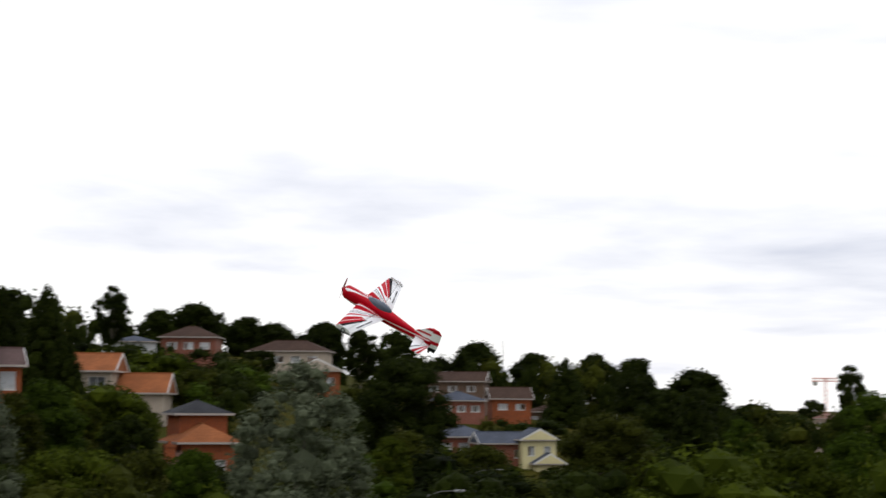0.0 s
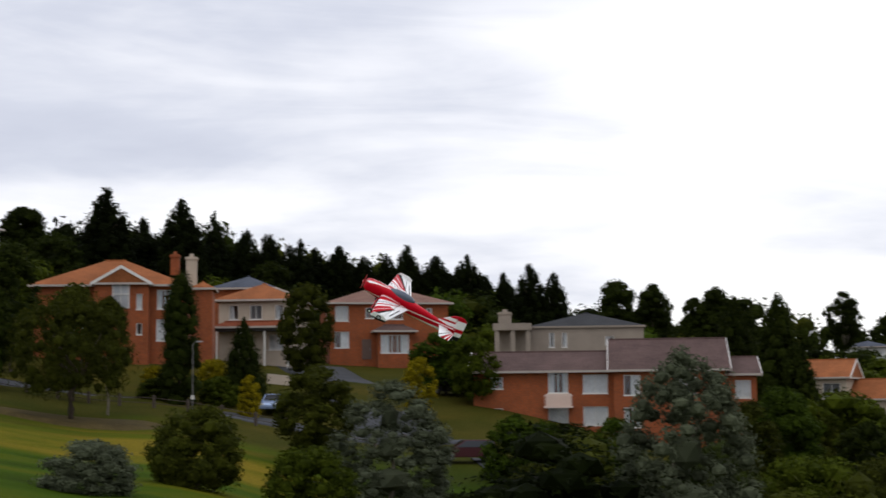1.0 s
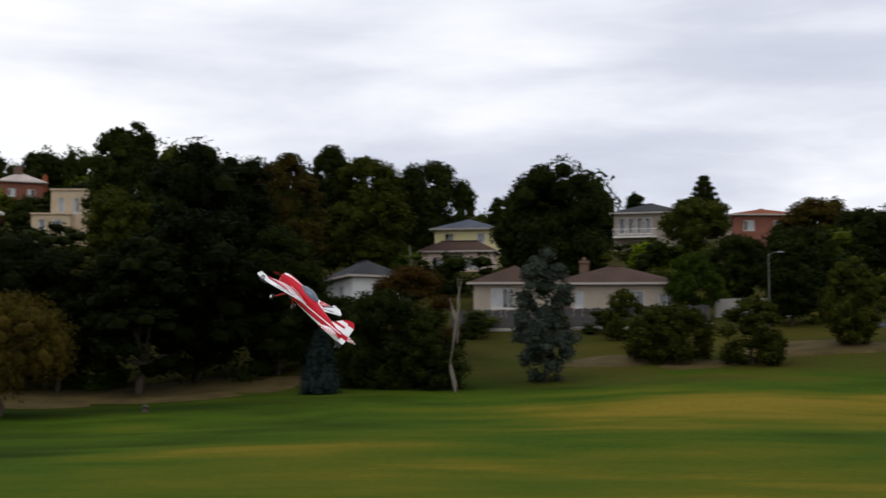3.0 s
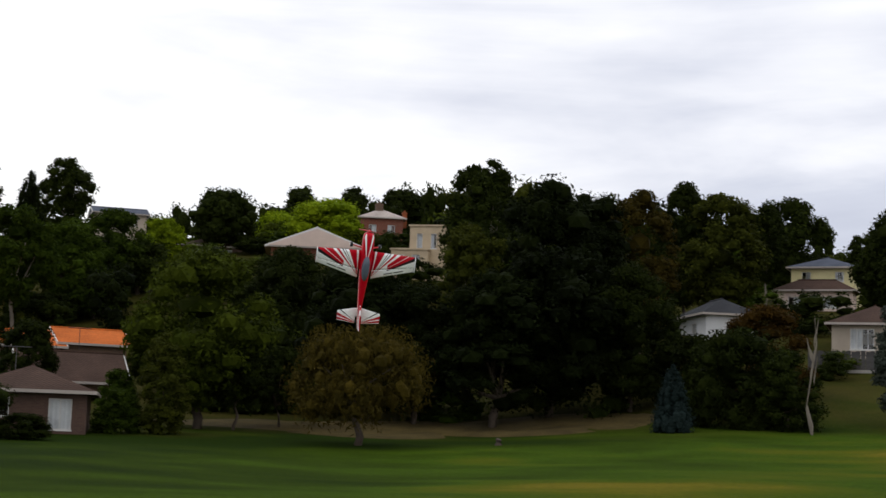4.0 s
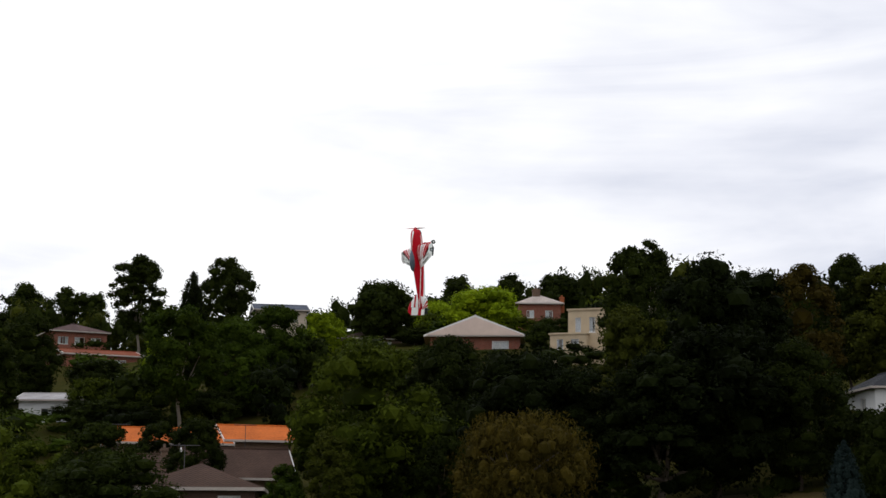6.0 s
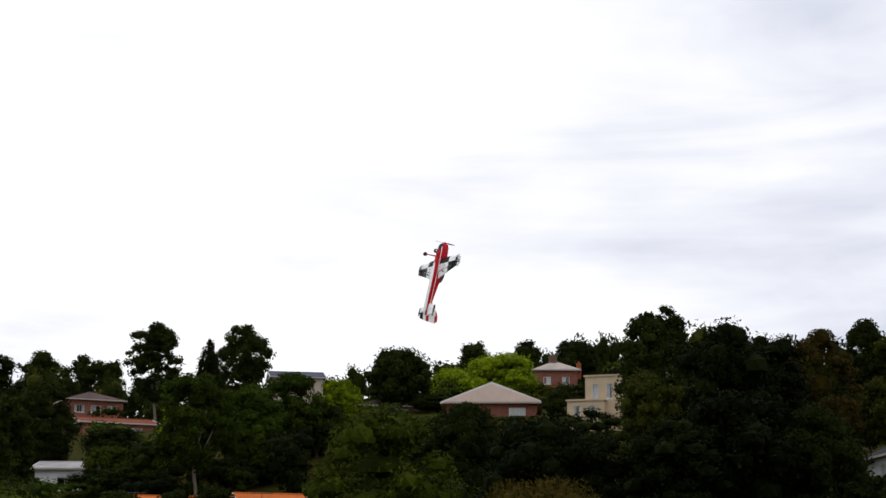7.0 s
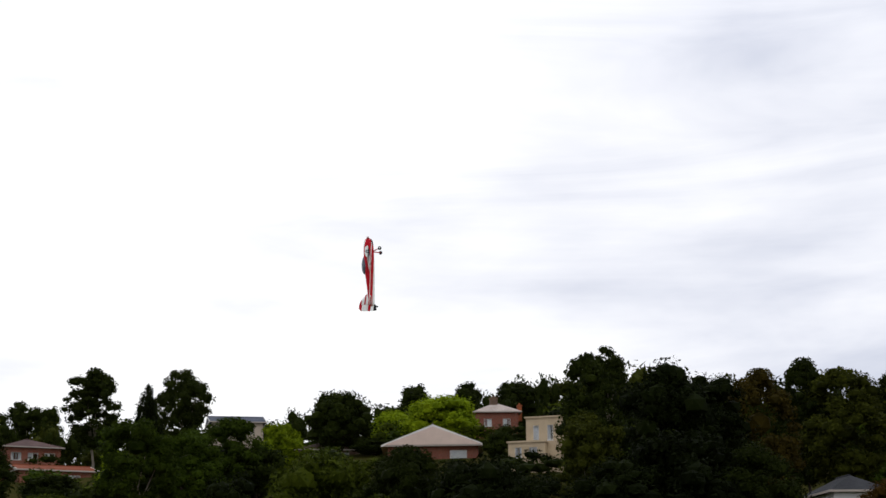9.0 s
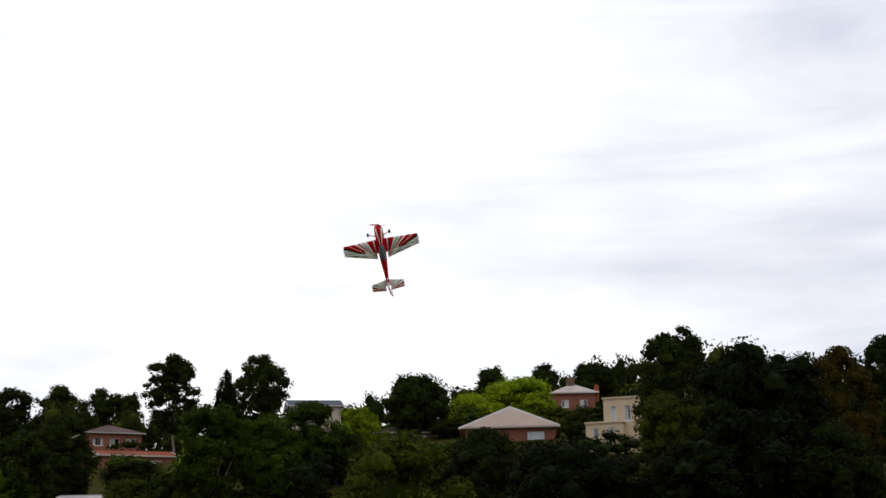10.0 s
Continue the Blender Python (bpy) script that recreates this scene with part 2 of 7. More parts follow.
STEEL = plain("galvanised_steel", (0.22, 0.23, 0.24), 0.45, 0.8, spread=0.08, bump=0.03)

# ---- helpers for building ----
def mesh_object(name, bm, material, smooth=False):
    me = bpy.data.meshes.new(name)
    bm.normal_update()
    bm.to_mesh(me)
    bm.free()
    if smooth:
        me.polygons.foreach_set("use_smooth", [True] * len(me.polygons))
    for m in material if isinstance(material, (list, tuple)) else [material]:
        me.materials.append(m)
    return new(name, me)


def part(name, bm, material, parent, label="", smooth=False):
    ob = mesh_object(name, bm, material, smooth)
    ob.parent = parent
    return tagged(ob, label)


def box(bm, x0, x1, y0, y1, z0, z1, mat=0):
    v = [bm.verts.new((x, y, z)) for z in (z0, z1) for x, y in ((x0, y0), (x1, y0), (x1, y1), (x0, y1))]
    for f in ((3, 2, 1, 0), (4, 5, 6, 7), (0, 1, 5, 4), (1, 2, 6, 5), (2, 3, 7, 6), (3, 0, 4, 7)):
        bm.faces.new([v[i] for i in f]).material_index = mat
    return v


def tube(bm, path, radii, sides=7, cap=True):
    """A round, tapering limb along path."""
    rings = []
    for i, p in enumerate(path):
        p = Vector(p)
        a, b = Vector(path[max(i - 1, 0)]), Vector(path[min(i + 1, len(path) - 1)])
        q = (b - a).to_track_quat("Z", "Y")
        rings.append([bm.verts.new(p + q @ Vector((radii[i] * math.cos(t), radii[i] * math.sin(t), 0)))
                      for t in (2 * math.pi * k / sides for k in range(sides))])
    for r, s in zip(rings, rings[1:]):
        for k in range(sides):
            bm.faces.new((r[k], r[(k + 1) % sides], s[(k + 1) % sides], s[k]))
    if cap:
        bm.faces.new(rings[0][::-1]), bm.faces.new(rings[-1])


def spot(bearing, dist):
    """A place on the plan: degrees to the left of north, metres from the flier's stand."""
    a = radians(bearing)
    return -math.sin(a) * dist, math.cos(a) * dist


# ---- the lie of the land: height along sight lines from the stand ----
REACH = (0, 40, 80, 110, 130, 150, 190, 240, 320, 500)
LAND = {}


def profile(bearing, *heights):
    LAND[bearing] = heights


for far_bearing in (-180, -85, 85, 180):
    profile(far_bearing, *([0] * 10))
profile(-58, 0, -4, -7, -9, -10, -11, -12, -12, -12, -11)
profile(-43, 0, -4, -7, -8, -8.5, -9, -10, -8, -2, 6)
profile(-36, 0, -4, -7, -7, -6.5, -5, -2.5, 2, 9, 16)
profile(-30, 0, -4, -6.5, -6, -4.5, -2.5, 1.5, 4, 9, 15)
profile(-19, 0, -2.6, -4, -2.6, -0.5, 3, 7.5, 10.5, 14.5, 20)
profile(-8, 0, -0.9, -0.7, 0.8, 2.5, 6, 9, 13.5, 18, 24)
profile(-2, 0, -0.3, 0.5, 2.1, 4.2, 6.8, 16, 23, 29, 33)
profile(4, 0, 0.2, 1.7, 3.9, 6.3, 8.5, 17, 26, 33, 36)
profile(9.5, 0, 0.2, 1.9, 4.4, 8.3, 10.6, 18, 27, 33, 36)
profile(14, 0, 0.2, 2, 4.3, 8, 11.5, 19, 27, 32, 36)
profile(26, 0, 0.2, 1.5, 3.7, 8, 12, 18, 25, 30, 34)
profile(40, 0, 0, 0.8, 2.3, 5, 8.5, 20, 29, 38, 42)
profile(58, 0, 0, 1, 2.2, 3.2, 4.5, 13, 24, 31, 37)
BEARINGS = sorted(LAND)


def level(bearing, dist):
    bearing = max(-180, min(180, bearing))
    i = max(k for k in range(len(BEARINGS) - 1) if BEARINGS[k] <= bearing)
    a, b = BEARINGS[i], BEARINGS[i + 1]
    k = (bearing - a) / (b - a)
    k = k * k * (3 - 2 * k)
    return (1 - k) * np.interp(dist, REACH, LAND[a]) + k * np.interp(dist, REACH, LAND[b])


def level_at(x, y):
    return float(level(math.degrees(math.atan2(-x, y)), math.hypot(x, y)))


def build_ground():
    bearings = sorted({*np.arange(-70, 70.1, 1.0).round(2), *np.arange(-180, 180, 6.0)})
    radii = [3, 8, 14, 20, 26, 32, *range(36, 200, 4), *range(200, 340, 8), 360, 400, 450, 500, 600, 800, 1200, 2000, 3500]
    bm = bmesh.new()
    centre = bm.verts.new((0, 0, 0))
    rings = []
    for r in radii:
        ring = []
        for b in bearings:
            x, y = spot(b, r)
            bump = noise.noise((x * 0.06, y * 0.06, 0)) * min(0.25, r * 0.003) if r < 500 else 0
            ring.append(bm.verts.new((x, y, float(level(b, r)) + bump)))
        rings.append(ring)
    n = len(bearings)
    for k in range(n):
        bm.faces.new((centre, rings[0][(k + 1) % n], rings[0][k]))
        for r, s in zip(rings, rings[1:]):
            bm.faces.new((r[k], r[(k + 1) % n], s[(k + 1) % n], s[k]))
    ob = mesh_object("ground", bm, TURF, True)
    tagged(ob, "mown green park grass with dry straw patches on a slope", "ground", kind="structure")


build_ground()


def ribbon(name, centre, width, material, lift, label, kind="structure", category="road"):
    """A paved strip along centre, a list of (bearing, distance)."""
    pts = []
    for (b0, d0), (b1, d1) in zip(centre, centre[1:]):
        for k in range(8):
            pts.append(Vector((*spot(b0 + (b1 - b0) * k / 8, d0 + (d1 - d0) * k / 8), 0)))
    pts.append(Vector((*spot(*centre[-1]), 0)))
    bm = bmesh.new()
    rows = []
    for i, p in enumerate(pts):
        a, b = pts[max(i - 1, 0)], pts[min(i + 1, len(pts) - 1)]
        side = Vector((-(b - a).y, (b - a).x, 0)).normalized()
        row = []
        for k in range(5):
            q = p + side * width * (k / 4 - 0.5)
            row.append(bm.verts.new((q.x, q.y, level_at(q.x, q.y) + lift)))
        row.append(bm.verts.new(row[-1].co - Vector((0, 0, 0.6))))
        row.insert(0, bm.verts.new(row[0].co - Vector((0, 0, 0.6))))
        rows.append(row)
    for r, s in zip(rows, rows[1:]):
        for k in range(len(r) - 1):
            bm.faces.new((r[k], s[k], s[k + 1], r[k + 1]))
    ob = mesh_object(name, bm, material, True)
    return tagged(ob, label, category, kind=kind)

# ---- plants ----
rng = np.random.default_rng(7)
ICO = None


def ico():
    global ICO
    if ICO is None:
        bm = bmesh.new()
        bmesh.ops.create_icosphere(bm, subdivisions=1, radius=1)
        ICO = (np.array([v.co[:] for v in bm.verts]), np.array([[v.index for v in f.verts] for f in bm.faces]))
        bm.free()
    return ICO


def leaf_mesh(name, clumps, leaf, per, seed, droop=0.0, slim=0.55, core=0.62, tall=1.0, spiky=0.0):
    """A crown: for each clump (x, y, z, rx, rz) a small uneven core in shade, and leaves laid over it."""
    g = np.random.default_rng(seed)
    iv, it = ico()
    V, F, n = [], [], 0
    for x, y, z, rx, rz in clumps:
        c, s = np.array((x, y, z * tall)), np.array((rx, rx, rz * tall))
        if core:
            V.append(c + iv * s * core * g.uniform(0.8, 1.06, (len(iv), 1)))
            F.extend((it + n).tolist())
            n += len(iv)
        d = g.normal(size=(per, 3))
        d[:, 2] += 0.25
        d /= np.linalg.norm(d, axis=1)[:, None]
        p = c + d * s * (0.6 + (0.44 + spiky) * g.uniform(0, 1, (per, 1)) ** 0.7)
        nor = d + g.normal(size=(per, 3)) * 0.62
        nor[:, 2] += 0.25
        nor /= np.linalg.norm(nor, axis=1)[:, None]
        u = np.cross(nor, g.normal(size=(per, 3)))
        u[:, 2] -= droop
        u /= np.linalg.norm(u, axis=1)[:, None]
        w = np.cross(nor, u)
        size = leaf * g.uniform(0.6, 1.4, (per, 1))
        u, w = u * size, w * size * slim
        V.append(np.stack([p - u * 0.8 - w, p + u * 1.2, p - u * 0.8 + w], 1).reshape(-1, 3))
        F.extend((np.arange(per * 3).reshape(-1, 3) + n).tolist())
        n += per * 3
    me = bpy.data.meshes.new(name)
    V = np.concatenate(V)
    V[:, 2] /= tall
    me.from_pydata(V.tolist(), [], F)
    return me


def trunk_mesh(name, height, radius, limbs, lean=0.02, seed=0):
    """A tapered trunk with limbs that rise into the crown."""
    g = np.random.default_rng(seed)
    bm = bmesh.new()
    path = [(g.normal() * lean * k, g.normal() * lean * k, -0.04 + height * k / 4) for k in range(5)]
    path[0] = (0, 0, -0.06)
    tube(bm, path, [radius * f for f in (1.25, 1.0, 0.85, 0.7, 0.5)])
    for x, y, z in limbs:
        s = Vector(path[2 if z < height * 1.3 else 3])
        e = Vector((x, y, z))
        mid = s.lerp(e, 0.5) + Vector((g.normal() * 0.03, g.normal() * 0.03, 0.03))
        tube(bm, [s, mid, e], [radius * 0.5, radius * 0.33, radius * 0.12], 5)
    me = bpy.data.meshes.new(name)
    bm.to_mesh(me)
    bm.free()
    me.polygons.foreach_set("use_smooth", [True] * len(me.polygons))
    return me


def skin(g, outline, n, r0, r1, tall, lumps=0.14, squash=0.85):
    """n clumps under the surface of a turned outline, (height, radius) pairs, with broad swellings and hollows."""
    hs, rs = [p[0] for p in outline], [p[1] for p in outline]
    out = []
    seed = g.uniform(0, 50)
    while len(out) < n:
        h, a = g.uniform(hs[0], hs[-1]), g.uniform(0, 6.283)
        r = float(np.interp(h, hs, rs))
        if g.uniform() * 0.5 > r + 0.06:
            continue
        swell = noise.noise((2.1 * math.cos(a) + seed, 2.1 * math.sin(a), h * 3.2 * min(tall, 1.6)))
        r *= 1 + lumps * (swell - 0.1)
        s = g.uniform(r0, r1)
        k = 1.0 if g.uniform() < 0.8 else g.uniform(0.3, 0.9)
        rr = max(0.0, r - s * 0.7) * k
        rz = s * squash / tall
        out.append((rr * math.cos(a), rr * math.sin(a), max(hs[0] + rz * 0.4, min(h, hs[-1] - rz * (0.9 + 0.3 * g.uniform()))), s, rz))
    return out


def lobes(g, heads, per_head, size, tall, squash=0.8):
    """Rounded heads of foliage (x, y, z, radius), each with its clumps over the upper side."""
    out = []
    for x, y, z, r in heads:
        out.append((x, y, z, r * 0.62, r * 0.5 / tall))
        for k in range(per_head):
            d = g.normal(size=3)
            d[2] = abs(d[2]) * 0.9 - 0.25
            d /= np.linalg.norm(d)
            s = size * g.uniform(0.75, 1.25)
            q = r - s * 0.8
            out.append((x + d[0] * q, y + d[1] * q, min(z + d[2] * q * 0.85 / tall, 1 - s * 0.7 / tall), s, s * squash / tall))
    return out


OUTLINES = {
    "round": ((0.12, 0.22), (0.25, 0.40), (0.45, 0.5), (0.65, 0.48), (0.82, 0.37), (0.94, 0.22), (1.0, 0.06)),
    "oval": ((0.02, 0.30), (0.15, 0.42), (0.35, 0.5), (0.55, 0.48), (0.75, 0.37), (0.9, 0.2), (1.0, 0.04)),
    "bush": ((-0.06, 0.40), (0.1, 0.47), (0.35, 0.5), (0.6, 0.47), (0.8, 0.36), (0.93, 0.22), (1.0, 0.06)),
    "open": ((0.28, 0.10), (0.40, 0.32), (0.55, 0.46), (0.7, 0.5), (0.85, 0.38), (0.95, 0.2), (1.0, 0.06)),
    "umbrella": ((0.30, 0.24), (0.42, 0.42), (0.55, 0.5), (0.72, 0.46), (0.88, 0.3), (1.0, 0.08)),
    "silver": ((0.0, 0.42), (0.2, 0.5), (0.45, 0.5), (0.65, 0.44), (0.8, 0.34), (0.92, 0.2), (1.0, 0.05)),
    "column": ((0.0, 0.28), (0.15, 0.33), (0.5, 0.31), (0.75, 0.24), (0.9, 0.14), (1.0, 0.02)),
    "weeping": ((0.22, 0.44), (0.4, 0.49), (0.6, 0.5), (0.78, 0.42), (0.92, 0.26), (1.0, 0.08)),
}


def make_shape(shape, variant, tall):
    """The crown clumps, trunk and limb numbers of a tree one metre high and wide."""
    g = np.random.default_rng(100 * variant + len(shape) * 7 + ord(shape[0]))
    trunk, limbs, opts = (0.45, 0.035), [], {}
    if shape in ("round", "oval", "bush"):
        m = 70 if tall < 1.5 else 105
        c = skin(g, OUTLINES[shape], m, 0.09, 0.17, tall, 0.2 if shape != "bush" else 0.1)
        c += [(0, 0, h, 0.28, 0.12) for h in (0.3, 0.5, 0.68)]
        trunk = (0.3, 0.03) if shape == "bush" else (0.45, 0.032)
    elif shape == "dome":
        heads = [(0.0, 0.0, 1 - 0.25 / tall, 0.25)]
        count = int(12 * max(1.0, tall * 0.85))
        for k in range(count):
            a, ring = k * 2.4 + g.uniform(0, 0.6), k / (count - 1)
            h = 0.88 - 0.58 * ring - g.uniform(0, 0.06)
            r = g.uniform(0.19, 0.26)
            q = (0.5 - r) * min(1.0, 0.35 + ring * 1.1)
            heads.append((q * math.cos(a), q * math.sin(a), min(h, 1 - r * 0.9 / tall), r))
            if k % 2:
                limbs.append((q * 0.8 * math.cos(a), q * 0.8 * math.sin(a), h - 0.08))
        c = lobes(g, heads, 8, 0.11, tall) + skin(g, OUTLINES["round"], 40, 0.12, 0.18, tall)
    elif shape == "umbrella":
        c = skin(g, OUTLINES[shape], 80, 0.08, 0.14, tall, 0.2) + [(0, 0, 0.62, 0.26, 0.14 / tall)]
        trunk = (0.42, 0.024)
        limbs = [(x, y, 0.62) for x, y in ((0.2, 0.1), (-0.22, 0.05), (0.05, -0.2), (-0.08, 0.22), (0.1, 0.0))]
    elif shape == "open":
        c = skin(g, OUTLINES[shape], int(70 * max(1.0, tall * 0.8)), 0.075, 0.15, tall, 0.55)
        c += [(0, 0, h, 0.22, 0.1) for h in (0.62, 0.78)]
        limbs = [(x, y, h) for x, y, h in ((0.2, 0.1, 0.6), (-0.22, 0.05, 0.66), (0.05, -0.2, 0.56), (-0.08, 0.2, 0.7), (0.12, -0.05, 0.75), (-0.15, -0.12, 0.5))]
        trunk = (0.62, 0.024)
    elif shape in ("cone", "spruce"):
        c, tiers = [], 18 if shape == "cone" else 13
        for k in range(tiers):
            h = 0.03 + 0.93 * k / (tiers - 1)
            r = 0.5 * (1 - h) ** (0.55 if shape == "cone" else 0.62) * g.uniform(0.9, 1.1)
            m = max(1, int(10 * r / 0.5 + 1))
            for j in range(m):
                a = 6.283 * (j + g.uniform(0, 0.7)) / m
                s = max(0.04, r * 0.42) * g.uniform(0.8, 1.2)
                rr = max(0, r - s * 0.6)
                c.append((rr * math.cos(a), rr * math.sin(a), h - 0.02 + g.normal() * 0.014, s, (s * 0.5 + 0.05) / max(1, tall * 0.6)))
            c.append((0, 0, h, max(0.03, r * 0.7), 0.07))
        c.append((0, 0, 0.985, 0.016, 0.03))
        opts = dict(droop=0.35, slim=0.4, spiky=0.15)
        trunk = (0.8, 0.03)
    elif shape == "column":
        c = skin(g, OUTLINES[shape], 130, 0.10, 0.15, tall, 0.08, 1.9) + [(0, 0, h, 0.27, 0.11) for h in (0.1, 0.25, 0.4, 0.55, 0.7)]
        opts = dict(droop=-0.8, slim=0.35)
    elif shape == "silver":
        c = skin(g, OUTLINES[shape], 200, 0.06, 0.11, tall, 0.2) + [(0, 0, h, r, 0.15) for h, r in ((0.15, 0.3), (0.35, 0.3), (0.55, 0.22), (0.75, 0.13))]
        opts = dict(slim=0.4, spiky=0.12)
        trunk = (0.7, 0.022)
    elif shape == "weeping":
        c = skin(g, OUTLINES[shape], 130, 0.08, 0.12, tall, 0.2, 1.2) + [(0, 0, 0.65, 0.28, 0.16 / tall)]
        opts = dict(droop=0.9, slim=0.32, core=0.45, spiky=0.2)
        trunk = (0.5, 0.028)
        limbs = [(x, y, 0.68) for x, y in ((0.24, 0.1), (-0.24, 0.05), (0.05, -0.24), (-0.08, 0.24))]
    elif shape == "araucaria":
        c = []
        for k in range(9):
            h = 0.3 + 0.66 * k / 8
            r = 0.5 * (1.05 - h) / 0.75
            for j in range(6):
                a = 6.283 * (j + g.uniform(-0.2, 0.2)) / 6
                for q in (0.3, 0.5, 0.75, 1.0):
                    c.append((r * q * math.cos(a), r * q * math.sin(a), h + 0.04 * q * q, 0.06, 0.03))
                limbs.append((r * math.cos(a), r * math.sin(a), h + 0.03))
        trunk = (0.97, 0.02)
    return c, trunk, limbs, opts


SHAPES = {}


def shape_meshes(shape, variant, tall=1.0, fine=2):
    key = shape, variant, tall, fine
    if key in SHAPES:
        return SHAPES[key]
    if shape == "palm":
        bm = bmesh.new()
        tube(bm, [(0, 0, -0.06), (0.02, 0, 0.3), (0.03, 0.01, 0.6), (0.02, 0, 0.82)], [0.05, 0.04, 0.036, 0.045], 8)
        tr = bpy.data.meshes.new("palm_trunk")
        bm.to_mesh(tr), bm.free()
        V, F = [], []
        for k in range(26):
            a, up = k * 2.4, 0.28 - 0.5 * (k / 25)
            for j in range(14):
                q = j / 13
                r, h = 0.46 * q, 0.84 + up * q * 0.55 - 0.26 * q * q
                p = np.array((r * math.cos(a), r * math.sin(a), h))
                s = np.array((-math.sin(a), math.cos(a), -0.55)) * 0.14 * (1 - q * 0.6)
                t = np.array((math.cos(a), math.sin(a), -0.2)) * 0.03
                for sg in (1, -1):
                    e = p + s * np.array((sg, sg, 1))
                    n = len(V)
                    V += [p - t * 0.5, p + t * 0.5, e + t]
                    F.append((n, n + 1, n + 2))
        cr = bpy.data.meshes.new("palm_crown")
        cr.from_pydata([tuple(v) for v in V], [], F)
    elif shape == "bare":
        bm = bmesh.new()
        tube(bm, [(0, 0, -0.03), (1.0, 0, 0.22), (0.3, 0, 0.5), (-0.5, 0, 0.78), (-0.3, 0.2, 1.0)], [0.10, 0.08, 0.07, 0.05, 0.03], 7)
        for z, dx in ((0.62, 1.6), (0.78, -1.5), (0.45, -1.2)):
            tube(bm, [(-0.1, 0, z), (dx * 0.35, 0.1, z + 0.09), (dx * 0.55, 0.15, z + 0.2)], [0.05, 0.04, 0.02], 5)
        tr = bpy.data.meshes.new("bare_trunk")
        bm.to_mesh(tr), bm.free()
        cr = None
    else:
        c, (th, tr_r), limbs, opts = make_shape(shape, variant, tall)
        tr = trunk_mesh(shape + "_trunk", th, tr_r, limbs, seed=variant)
        leaf, total = ((0.029, 4700), (0.0225, 7300), (0.0172, 10800))[fine]
        per = max(12, int(total * min(1.5, 0.6 + 0.4 * tall) / len(c)))
        cr = leaf_mesh(shape + "_crown", c, leaf, per, variant + 11, tall=tall, **opts)
    for me in (tr, cr):
        if me:
            me.materials.append(BARK)
    SHAPES[key] = tr, cr
    return tr, cr


KINDS = {"open": ("eucalyptus_tree", "gum tree with open crown", "tree"),
         "dome": ("gum_tree", "broad-crowned gum tree", "tree"), "round": ("garden_tree", "rounded leafy garden tree", "tree"),
         "oval": ("garden_tree", "dense upright oval tree", "tree"), "umbrella": ("park_tree", "park tree with clear trunk", "tree"),
         "cone": ("conifer_tree", "tall pointed conifer", "tree"), "spruce": ("spruce_tree", "layered conical spruce", "tree"),
         "column": ("cypress_tree", "narrow columnar cypress", "tree"), "silver": ("silver_gum", "bushy silver-leaved gum tree", "tree"),
         "bush": ("shrub", "dense rounded shrub", "shrub"), "weeping": ("weeping_tree", "tree with drooping branches", "tree"),
         "palm": ("palm_tree", "palm with arching fronds", "palm"), "araucaria": ("bunya_pine", "tiered pine", "tree"),
         "bare": ("dead_sapling", "spindly bare pale trunk", "tree")}
HUES = {"pine": "very dark green", "dark": "dark green", "mid": "green", "olive": "olive green", "moss": "mossy green",
        "lime": "bright lime green", "silver": "silvery grey-green", "greysilver": "dull grey-green", "rust": "rusty red",
        "brown": "brownish green", "yellow": "yellow-flowering", "golden": "golden-tipped green", "blue": "blue-green",
        "palm": "grey-green", "bark": "leafless"}
PLACES = {"near": "on the open park grass", "mid": "among hillside houses", "far": "on the high ridge"}
GROUPS = {("cone", "far"): "belt of ridge pines", ("bush", "near"): "shrubs on the park edge", ("silver", "near"): "silver gums below the houses",
          ("open", "far"): "gums on the skyline", ("dome", "far"): "gums on the skyline"}
PLANTED = []


def plant(shape, hue, bearing, dist, height, spread):
    n = len(PLANTED)
    variant = n % 2
    ratio = height / spread
    tall = 0.8 if ratio < 0.95 else 1.15 if ratio < 1.35 else 1.6 if ratio < 1.9 else 2.2 if ratio < 2.8 else 3.4
    if shape in ("palm", "bare", "araucaria"):
        tall = 1.0
    grain = 0.00085 * dist / spread
    trunk, crown = shape_meshes(shape, variant, tall, 2 if grain < 0.016 else 1 if grain < 0.022 else 0)
    name, words, category = KINDS[shape]
    x, y = spot(bearing, dist)
    spread *= {"cone": 1.5, "bare": 1.0, "palm": 1.1, "column": 1.5, "silver": 1.22}.get(shape, 1.1)
    height *= 1.07 if shape in ("open", "dome") and dist > 225 else 1.02
    root = new(name)
    place = "near" if dist < 124 else "mid" if dist < 225 else "far"
    tagged(root, f"{HUES[hue]} {words} {PLACES[place]}", category, GROUPS.get((shape, place), ""))
    root.matrix_basis = pose(x, y, level_at(x, y), 0, 0, (n * 137) % 360) @ Matrix.Diagonal((spread, spread, height, 1))
    pieces = [("trunk", trunk, PALE_BARK if shape in ("open", "bare", "silver") else BARK)]
    if crown:
        pieces.append(("crown", crown, LEAF[hue]))
    for piece, me, material in pieces:
        ob = new(piece, me)
        ob.parent = root
        ob.material_slots[0].link = "OBJECT"
        ob.material_slots[0].material = material
    PLANTED.append((bearing, dist, spread))


